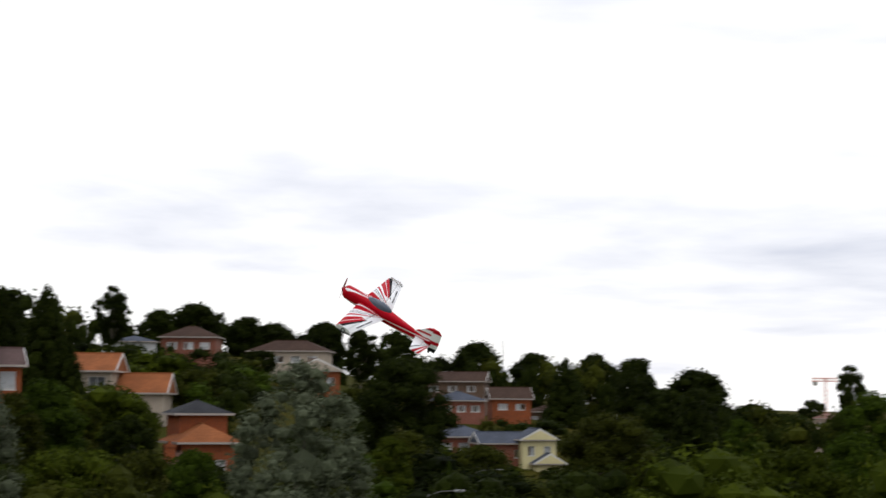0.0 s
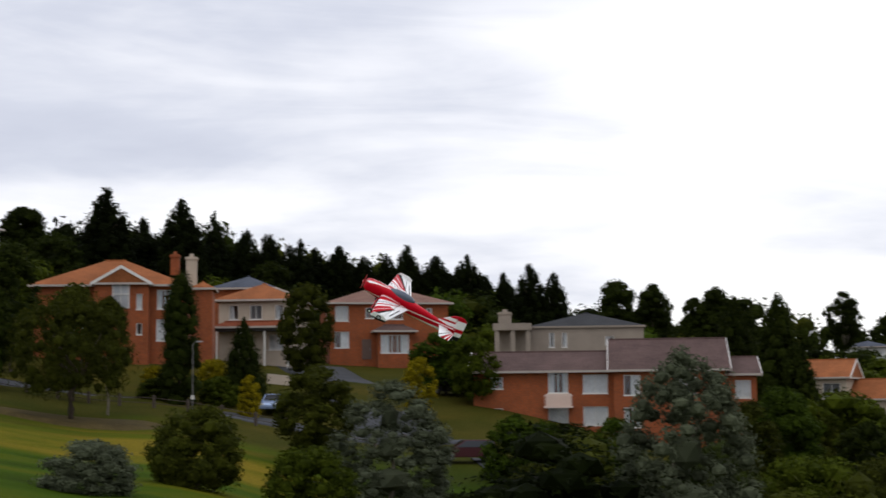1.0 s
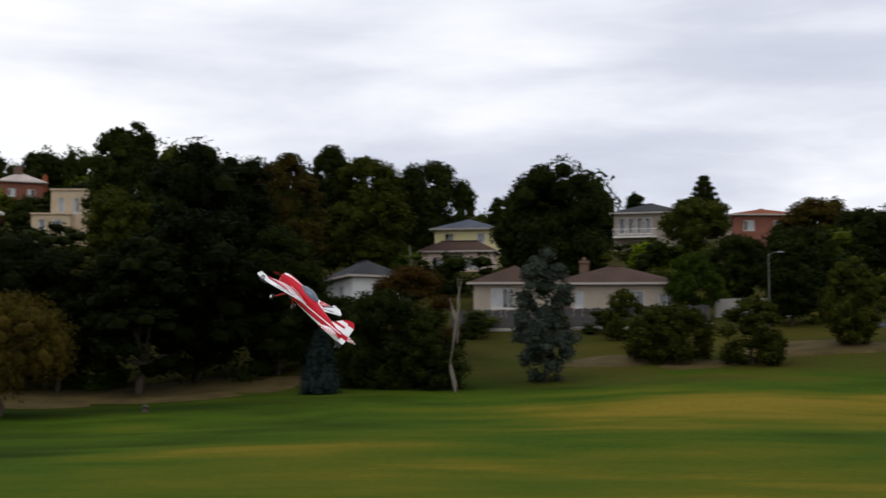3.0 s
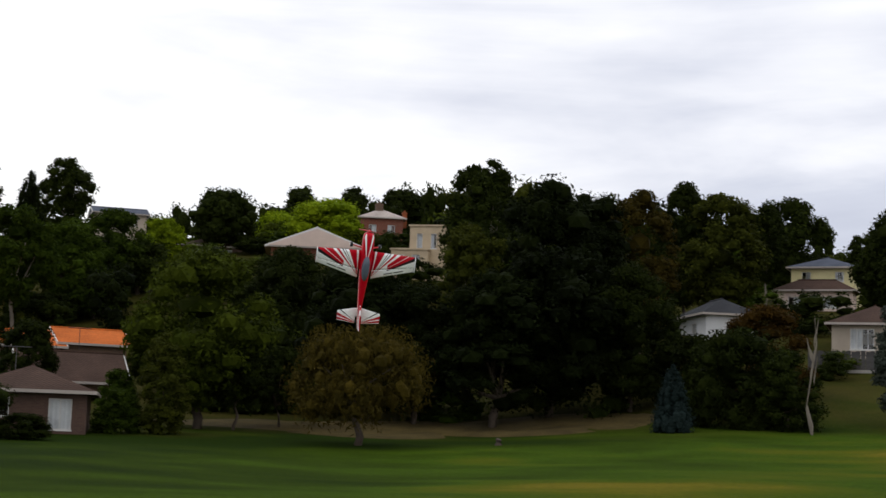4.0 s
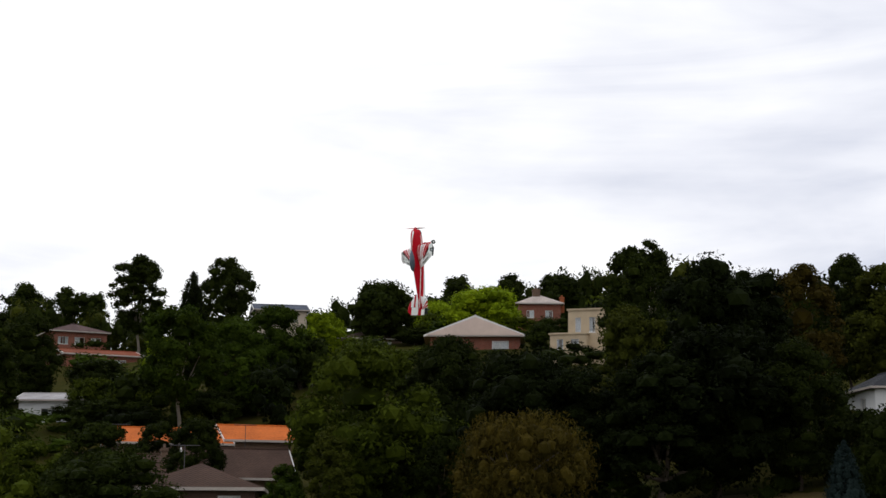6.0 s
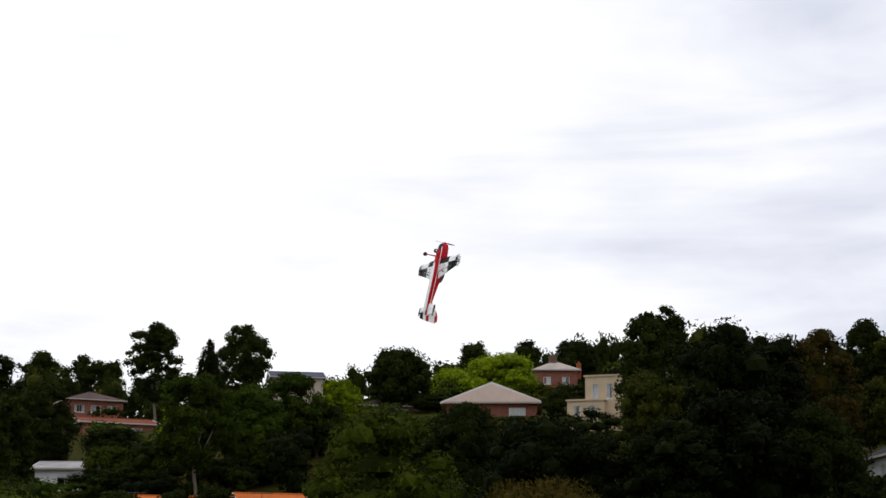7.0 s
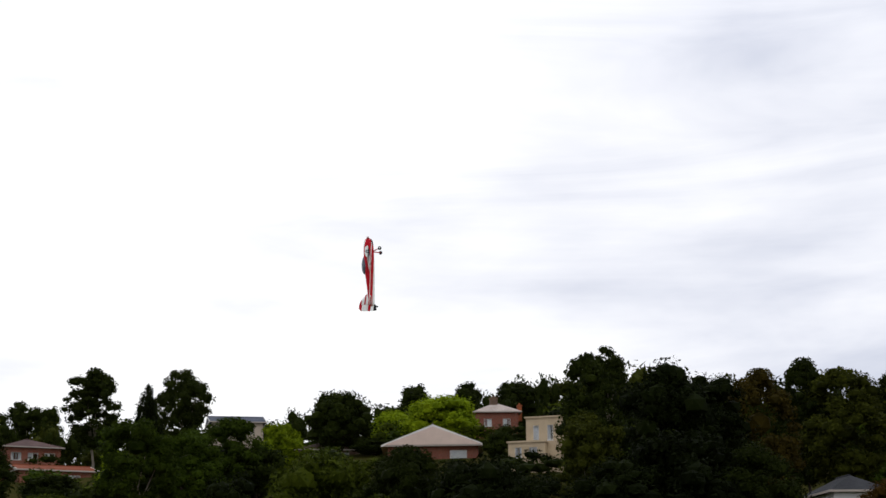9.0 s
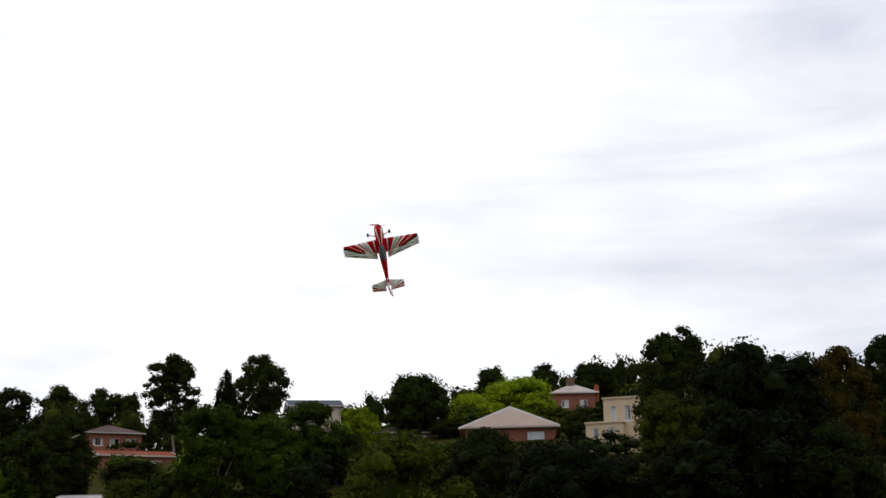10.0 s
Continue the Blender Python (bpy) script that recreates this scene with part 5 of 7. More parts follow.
    volume(r, -2.4, 0, 0, 9.5, 8, 3.6, BRICK_TAN, TILE_BRIGHT, "gable", 1.5, wins=row(9, 3, 1.6, 1.3, 1.0))
    volume(r, 5.4, 0.5, 0, 5.6, 7, 4.0, BRICK_TAN, TILE_BRIGHT, "gable", 1.5, wins=row(5, 2, 2.0, 1.2, 1.0))
    r = house("brown_roof_house", "brown brick house with low brown tiled roof and white gutter", 50.4, 130, 2.5, 6)
    volume(r, 3.6, 0, 0, 7.4, 8, 3.1, BRICK_TAN, TILE_BROWN, "gable", 2.4, wins=[(0.8, 1.4, 2.6, 0.9, 2)])
    volume(r, -4.2, 1, 0, 8.2, 8, 3.0, BRICK_TAN, TILE_BROWN, "gable", 2.0, wins=row(8, 2, 1.0, 1.6, 1.1))
    chimney(r, -2.0, 3.0, 3.5, 5.6, 0.5, BRICK_TAN)
    antenna(r, -5.5, 4.0, 5.2)
    antenna(r, 4.5, 5.0, 5.4)
    r = house("park_edge_house", "brown brick bungalow with brown hip roof beside the park", 50.3, 98, 1.72, -4)
    volume(r, 0, 0, 0, 6.6, 7, 2.3, BRICK_BROWN, TILE_BROWN, "hip", 1.5, wins=[(1.85, 0.25, 1.3, 1.75, 1), (-1.6, 0.9, 1.3, 1.1, 1)])

    antenna(r, -1.0, 3.5, 3.6, 1.4)
    r = house("gable_roof_house", "red brick house with a broad pale gable roof", 41.0, 220, 23.5, 0)
    volume(r, 0, 0, 0, 11.8, 10, 3.6, BRICK_DARK, TILE_PALE, "front", 2.6, over=0.8, gable=PINKISH,
           wins=[(3.3, 1.2, 2.2, 1.9, 1), (-3.0, 1.2, 2.4, 1.7, 1)])
    r = house("pyramid_roof_house", "brick house with pale hipped roof on the crest", 38.8, 270, 34.2, 5)
    volume(r, 0, 0, 0, 6.8, 7, 4.0, BRICK_DARK, TILE_PALE, "hip", 1.9, wins=[(-1.5, 1.8, 1.2, 1.2), (1.5, 1.8, 1.2, 1.2)])
    chimney(r, -0.3, 3.0, 4.5, 6.8, 1.2, BRICK_TAN)
    chimney(r, 3.9, 3.0, 3.0, 5.6, 0.7, BRICK)
    r = house("flat_roof_house", "sand-coloured rendered house with flat parapet roof", 37.3, 200, 22.0, -12)
    volume(r, 0.5, 0, 0, 4.8, 6, 6.0, SAND, GREYR, "flat", over=0.1, fascia=SAND, wins=[(-1.2, 3.3, 0.7, 1.8, 0), (0.5, 3.3, 0.7, 1.8, 0)])
    volume(r, -1.6, -1.4, 0, 4.4, 1.38, 3.0, SAND, GREYR, "flat", over=0.1, fascia=SAND, wins=[(-1.0, 1.2, 0.8, 1.2, 0), (0.8, 1.2, 1.0, 1.2, 1)])

    far_house("brick_house", "low red brick house with brown roof among trees", 53.5, 240, 24.0, 10.4, 2.0, BRICK_DARK, TILE_RUST, "gable", 1.0, 2)
    far_house("brick_house", "brown house with plum roof on the hillside", 54.3, 280, 30.6, 9.0, 3.2, BRICK_DARK, TILE_PLUM, "hip", 1.6, 3)
    far_house("white_house", "white flat-roofed house low among trees", 55.2, 190, 12.6, 6.6, 3.2, WHITEWALL, TILE_GREY, "gable", 1.0, 1)
    far_house("grey_roof_house", "house with slate roof on the crest", 47.6, 300, 38.0, 9.0, 2.8, CREAM, TILE_BLUE, "gable", 1.4, 2)
    far_house("brown_roof_house", "long brown-roofed house among trees", 44.5, 240, 27.2, 8.5, 1.8, BRICK_TAN, TILE_BROWN, "hip", 1.5, 2)

    # the valley side
    r = house("cream_house", "cream house with terracotta roof and white bay window", -32.2, 190, 1.2, -10)
    volume(r, -2.6, 0, 0, 5.2, 8, 3.6, CREAM, TILE_ORANGE, "gable", 2.0, wins=[(1.0, 1.2, 1.9, 1.9, 1, DIM_CLOTH)])
    volume(r, 2.8, 1.5, -0.6, 5.4, 7, 1.8, CREAM, TILE_ORANGE, "gable", 2.2)
    far_house("brick_house", "brick house with brown hip roof on the far slope", -34.7, 300, 9.4, 9.6, 3.4, BRICK_DARK, TILE_BROWN, "hip", 2.0, 3)
    far_house("grey_house", "low grey house with pale roof among trees", -32.9, 320, 10.0, 8.0, 2.6, WHITEWALL, TILE_BLUE, "hip", 1.2, 2)
    r = house("gabled_house", "brick house with a pale gable on the far slope", -39.0, 280, 3.4, 8)
    volume(r, 0, 0, 0, 7.8, 8, 3.3, BRICK, TILE_PINK, "front", 2.0, gable=CREAM, wins=[(-2.4, 1.0, 1.2, 1.3), (0.2, 1.0, 1.2, 1.3), (2.4, 1.0, 1.2, 1.3)])
    far_house("wide_house", "wide cream house with brown roof on the far slope", -38.0, 310, 7.2, 14.0, 3.6, CREAM, TILE_BROWN, "hip", 2.0, 4)
    r = house("brick_house", "orange brick house with terracotta roof in the hollow", -35.2, 150, -6.1, 14)
    volume(r, 1.0, 1.0, 0, 5.0, 7, 4.0, BRICK, TILE_ORANGE, "hip", 1.6, wins=[(0.8, 1.2, 1.4, 1.4)])
    volume(r, -1.6, -0.8, 0, 3.4, 5, 2.0, BRICK, TILE_PINK, "hip", 1.2, wins=[(0.3, 0.4, 1.0, 1.0)])
    volume(r, 1.4, 5, 1.5, 4.4, 5, 5.0, BRICK, TILE_DARK, "hip", 1.2)
    chimney(r, -2.9, -0.2, -2, 4.0, 0.9, BRICK)
    far_house("slate_house", "brick house with slate-blue roof in the valley", -44.0, 260, -6.4, 9.0, 2.8, BRICK_DARK, TILE_BLUE, "hip", 1.6, 3)
    far_house("slate_house", "house with slate-blue roof beside yellow house in the valley", -45.5, 252, -7.2, 8.0, 2.8, BRICK_DARK, TILE_BLUE, "gable", 1.6, 2)
    far_house("brown_roof_house", "red brick house with brown roof on the valley side", -43.9, 318, -1.4, 9.0, 3.4, BRICK_DARK, TILE_BLUE, "hip", 1.7, 3)
    far_house("brick_house", "orange brick house on the valley side", -45.6, 325, -1.2, 7.5, 3.6, BRICK, TILE_BROWN, "gable", 2.2, 2)
    far_house("brown_roof_house", "long brown-roofed house on the valley side", -43.6, 350, 3.2, 13.0, 2.8, BRICK_TAN, TILE_BROWN, "gable", 2.0, 3)
    r = house("yellow_house", "tall pale yellow house with green-grey roof in the valley", -46.4, 250, -10.0, 12)
    volume(r, 0.6, 0, 0, 5.0, 7, 6.2, YELLOW, TILE_BLUE, "front", 1.6, gable=YELLOW, wins=[(-1.2, 4.0, 1.0, 1.4), (1.2, 4.0, 1.0, 1.4), (0.6, 1.0, 1.6, 1.5)])
    volume(r, 1.6, -2.6, 0, 4.0, 2.5, 2.8, YELLOW, TILE_BLUE, "front", 1.5, gable=YELLOW, wins=[(0.8, 0.6, 1.0, 1.6)])
    far_house("white_house", "small white house far across the valley", -49.7, 420, -0.8, 7.0, 3.0, WHITEWALL, TILE_RUST, "gable", 1.4, 2)
    far_house("brown_roof_house", "dark-roofed house far across the valley", -46.8, 360, -2.8, 9.5, 2.6, BRICK_TAN, TILE_BROWN, "hip", 1.5, 3)
    far_house("pink_house", "small pink house far across the valley", -55.9, 400, -4.5, 4.0, 3.0, PINKISH, TILE_PINK, "hip", 1.2, 1)


def far_house(name, label, bearing, dist, z, w, h, wall, tiles, roof, rise, n):
    r = house(name, label, bearing, dist, z, (bearing * 37) % 30 - 15)
    volume(r, 0, 0, 0, w, 8, h, wall, tiles, roof, rise, wins=row(w * 0.9, n, max(0.3, h - 2.0), min(1.8, w / n * 0.55), 1.2, 1), drop=8)


build_houses()

# ---- road, fence, street things ----
DRIVE = plain("worn_driveway", (0.09, 0.088, 0.086), 0.9, coarse=0.4, fine=12)
ROAD_LINE = [(10.6, 131), (9.2, 131), (5.0, 131), (0.0, 130), (-4.0, 128), (-8.0, 125), (-12.5, 122), (-16.5, 122), (-19.5, 126)]
ribbon("road", [(b, d + 4.2) for b, d in ROAD_LINE], 5.5, ASPHALT, 0.06, "grey asphalt park road along the post fence")
ribbon("side_street", [(-17.5, 128), (-16.3, 145), (-14.8, 160), (-14.2, 172)], 7.5, ASPHALT, 0.09, "grey asphalt street climbing between houses")
ribbon("driveway", [(1.2, 139), (0.6, 147), (0.4, 155)], 4.0, DRIVE, 0.10, "pale concrete driveway before a garage", category="driveway")
ribbon("driveway", [(7.2, 138), (5.6, 147), (4.8, 156)], 3.5, DRIVE, 0.10, "pale concrete driveway beside a brick house", category="driveway")
ribbon("lane", [(-20.0, 116), (-22.5, 117), (-25.5, 118), (-30, 119)], 6.0, ASPHALT, 0.06, "narrow asphalt lane below the brick house")


def mulch_bed(bearing, dist, rx, ry):
    """A bed of bark under shrubs that follows the ground."""
    bm = bmesh.new()
    cx, cy = spot(bearing, dist)
    g = random.Random(int(bearing * 100 + dist))
    mid = bm.verts.new((cx, cy, level_at(cx, cy) + 0.12))
    rings = []
    for q in (0.35, 0.7, 1.0):
        ring = []
        for k in range(22):
            a = 2 * math.pi * k / 22
            f = q * (1 + (0.18 * math.sin(3 * a + dist) + g.uniform(-0.08, 0.08)) * q)
            c, s = math.cos(radians(bearing)), math.sin(radians(bearing))
            u, v = rx * f * math.cos(a), ry * f * math.sin(a)
            x, y = cx + c * u - s * v, cy + s * u + c * v
            ring.append(bm.verts.new((x, y, level_at(x, y) + (0.12 if q < 1 else -0.22))))
        rings.append(ring)
    for k in range(22):
        bm.faces.new((mid, rings[0][k], rings[0][(k + 1) % 22]))
        for r, s in zip(rings, rings[1:]):
            bm.faces.new((r[k], s[k], s[(k + 1) % 22], r[(k + 1) % 22]))
    tagged(mesh_object("mulch_bed", bm, MULCH, True), "brown bark mulch bed under shrubs on the grass", "mulch", kind="stuff")


for bed in ((19.0, 117, 3.6, 3.2), (16.2, 115, 3.4, 3.0), (12.0, 122, 6.5, 4.0),
            (39.5, 112, 9.0, 7.0), (34.0, 112, 8.0, 6.0), (44.0, 112, 8.0, 6.0), (-6.5, 112, 7.0, 3.2), (31.0, 112, 5.0, 4.0)):
    mulch_bed(*bed)


def post_fence():
    """A low park fence: squat round-topped posts strung with two wires."""
    root = new("post_fence")
    tagged(root, "low dark timber post fence with wires along the road", "fence")
    pts = []
    for (b0, d0), (b1, d1) in zip(ROAD_LINE, ROAD_LINE[1:]):
        n = max(2, round(abs(b1 - b0) * 2.25 / 2.5))
        pts += [spot(b0 + (b1 - b0) * k / n, d0 + (d1 - d0) * k / n) for k in range(n)]
    bm = bmesh.new()
    tube(bm, [(0, 0, -0.3), (0, 0, 0.95), (0, 0, 1.02)], [0.12, 0.12, 0.08], 8)
    me = bpy.data.meshes.new("post")
    bm.to_mesh(me), bm.free()
    me.materials.append(POST_WOOD)
    for x, y in pts:
        p = new("post", me)
        p.parent = root
        p.location = (x, y, level_at(x, y))
    for h in (0.45, 0.82):
        bm = bmesh.new()
        tube(bm, [(x, y, level_at(x, y) + h) for x, y in pts], [0.022] * len(pts), 4)
        part("wire", bm, POST_WOOD, root)


def street_lamp(bearing, dist, height, label, arm=1.2, side=1):
    root = new("street_lamp")
    x, y = spot(bearing, dist)
    root.matrix_basis = pose(x, y, level_at(x, y), 0, 0, bearing)
    tagged(root, label, "street lamp", "street lamps")
    bm = bmesh.new()
    tube(bm, [(0, 0, -0.2), (0, 0, height * 0.6), (0, 0, height)], [0.05, 0.038, 0.03], 8)
    tube(bm, [(0, 0, height - 0.02), (side * arm * 0.4, 0, height + 0.16), (side * arm, 0, height + 0.2)], [0.03, 0.026, 0.024], 6)
    part("pole", bm, plain("dull_grey_pole", (0.11, 0.105, 0.10), 0.6), root)
    bm = bmesh.new()
    box(bm, side * arm - 0.28, side * arm + 0.24, -0.1, 0.1, height + 0.14, height + 0.24)
    bmesh.ops.bevel(bm, geom=bm.edges[:], offset=0.04, segments=2, affect="EDGES")
    part("lamp_head", bm, plain("lamp_grey", (0.3, 0.3, 0.3), 0.5), root)
    bm = bmesh.new()
    box(bm, -0.12, 0.12, -0.2, -0.1, height * 0.2, height * 0.26)
    part("sign_plate", bm, WHITE, root)


def paling_fence(name, label, line, height, step=0.35):
    """Upright boards nailed to rails, following the slope."""
    root = tagged(new(name), label, "fence")
    pts = []
    for (b0, d0), (b1, d1) in zip(line, line[1:]):
        a, b = Vector(spot(b0, d0)), Vector(spot(b1, d1))
        n = max(1, int((b - a).length / step))
        pts += [a.lerp(b, k / n) for k in range(n)]
    boards = []
    for v in range(3):
        bm = bmesh.new()
        box(bm, -step * 0.47, step * 0.47, -0.02, 0.02, -0.4, height + 0.04 * (v - 1))
        me = bpy.data.meshes.new("board")
        bm.to_mesh(me), bm.free()
        me.materials.append(GREY_WOOD)
        boards.append(me)
    for k, p in enumerate(pts):
        q = pts[k + 1] if k + 1 < len(pts) else 2 * p - pts[k - 1]
        ob = new("board", boards[k % 3])
        ob.parent = root
        ob.matrix_basis = pose(p.x, p.y, level_at(p.x, p.y), 0, (k * 37 % 5 - 2) * 0.4, math.degrees(math.atan2(q.y - p.y, q.x - p.x)))
    bm = bmesh.new()
    for h in (0.35, height - 0.3):
        tube(bm, [(p.x * 1.0006, p.y * 1.0006, level_at(p.x, p.y) + h) for p in pts], [0.045] * len(pts), 4)
    part("rail", bm, GREY_WOOD, root)


def low_wall(label, line, height, material):
    pts = []
    for (b0, d0), (b1, d1) in zip(line, line[1:]):
        a, b = Vector(spot(b0, d0)), Vector(spot(b1, d1))
        pts += [a.lerp(b, k / 8) for k in range(8)]
    pts.append(Vector(spot(*line[-1])))
    bm = bmesh.new()
    rows = []
    for i, p in enumerate(pts):
        a, b = pts[max(0, i - 1)], pts[min(len(pts) - 1, i + 1)]
        s = Vector((-(b - a).y, (b - a).x)).normalized() * 0.15
        z = level_at(p.x, p.y)
        rows.append([bm.verts.new((q.x, q.y, h)) for q, h in ((p - s, z - 0.6), (p - s, z + height), (p + s, z + height), (p + s, z - 0.6))])
    for r, s in zip(rows, rows[1:]):
        for k in range(3):
            bm.faces.new((r[k], s[k], s[k + 1], r[k + 1]))
    bm.faces.new(rows[0]), bm.faces.new(rows[-1][::-1])
    tagged(mesh_object("garden_wall", bm, material), label, "wall", kind="structure")


def car(name, label, bearing, dist, heading, paint, estate=False):
    """A parked car: body, cabin glass, wheels, lights."""
    root = new(name)
    x, y = spot(bearing, dist)
    root.matrix_basis = pose(x, y, level_at(x, y) + 0.08, 0, 0, heading)
    tagged(root, label, "car")
    L, W = 2.2, 0.86
    side = [(-L, 0.35), (-L + 0.05, 0.75), (-L + 0.5 if not estate else -L + 0.1, 0.9), (0.95, 0.92), (L - 0.15, 0.74), (L, 0.55), (L - 0.05, 0.3), (-L + 0.1, 0.25)]
    top = [(-L + 0.25 if estate else -1.7, 0.9), (-1.75 if estate else -1.1, 1.42), (0.25, 1.45), (1.05, 0.92)]
    for nm, outline, w0, w1, mat in (("body", side, W, W - 0.04, paint), ("cabin", top, W - 0.08, W - 0.24, paint)):
        bm = bmesh.new()
        zmin, zmax = min(p[1] for p in outline), max(p[1] for p in outline)
        rings = []
        for s in (-1, 1):
            rings.append([bm.verts.new((px, s * (w0 + (w1 - w0) * (pz - zmin) / (zmax - zmin)), pz)) for px, pz in outline])
        n = len(outline)
        bm.faces.new(rings[0]), bm.faces.new(rings[1][::-1])
        for k in range(n):
            bm.faces.new((rings[0][k], rings[1][k], rings[1][(k + 1) % n], rings[0][(k + 1) % n]))
        bmesh.ops.recalc_face_normals(bm, faces=bm.faces[:])
        bmesh.ops.bevel(bm, geom=bm.edges[:], offset=0.05, segments=2, affect="EDGES")
        part(nm, bm, mat, root, smooth=False)
    dark = plain("car_window", (0.02, 0.022, 0.025), 0.06, spread=0.05, bump=0)
    a, b, c, d = top
    for s in (-1, 1):
        bm = bmesh.new()
        q = [(a[0] + 0.15, 0.97), (b[0] + 0.05, 1.36), (c[0] - 0.05, 1.38), (d[0] - 0.2, 0.97)]
        f = [bm.verts.new((px, s * (W - 0.075 - 0.16 * (pz - 0.9) / 0.55), pz)) for px, pz in q]
        g = [bm.verts.new((v.co.x, v.co.y - s * 0.06, v.co.z)) for v in f]
        bm.faces.new(f if s < 0 else f[::-1])
        for k in range(4):
            bm.faces.new((f[k], g[k], g[(k + 1) % 4], f[(k + 1) % 4]))
        part("side_window", bm, dark, root)
    for (p, q), nm in (((c, d), "windscreen"), ((b, a), "rear_window")):
        bm = bmesh.new()
        n = Vector((q[1] - p[1], 0, -(q[0] - p[0]))).normalized() * (-1 if nm == "windscreen" else 1)
        n = n if n.z > 0 else -n
        lo, hi = Vector((q[0], 0, q[1])).lerp(Vector((p[0], 0, p[1])), 0.1), Vector((q[0], 0, q[1])).lerp(Vector((p[0], 0, p[1])), 0.92)
        v = [bm.verts.new(lo + Vector((0, -0.66, 0)) + n * 0.012), bm.verts.new(lo + Vector((0, 0.66, 0)) + n * 0.012),
             bm.verts.new(hi + Vector((0, 0.55, 0)) + n * 0.012), bm.verts.new(hi + Vector((0, -0.55, 0)) + n * 0.012)]
        bm.faces.new(v)
        bmesh.ops.solidify(bm, geom=bm.faces[:], thickness=0.01)
        part(nm, bm, dark, root)
    rubber = plain("tyre_rubber", (0.02, 0.02, 0.02), 0.9)
    for wx in (-1.3, 1.35):
        for s in (-1, 1):
            bm = bmesh.new()
            tube(bm, [(0, -0.1, 0), (0, -0.08, 0), (0, 0.08, 0), (0, 0.1, 0)], [0.26, 0.32, 0.32, 0.26], 18)
            wheel = part("wheel", bm, rubber, root)
            wheel.matrix_basis = pose(wx, s * (W - 0.1), 0.32)
            bm = bmesh.new()
            tube(bm, [(0, s * 0.101, 0), (0, s * 0.112, 0)], [0.2, 0.17], 14)
            part("rim", bm, STEEL, wheel)
    for wx, col, nm in ((L, (0.8, 0.8, 0.78), "headlight"), (-L, (0.35, 0.02, 0.015), "tail_light")):
        for s in (-1, 1):
            bm = bmesh.new()
            box(bm, -0.04, 0.04, -0.17, 0.17, -0.07, 0.07)
            part(nm, bm, plain(nm + "_lens", col, 0.15, spread=0.03, bump=0), root).matrix_basis = pose(wx - (0.08 if wx > 0 else -0.03), s * 0.6, 0.66)


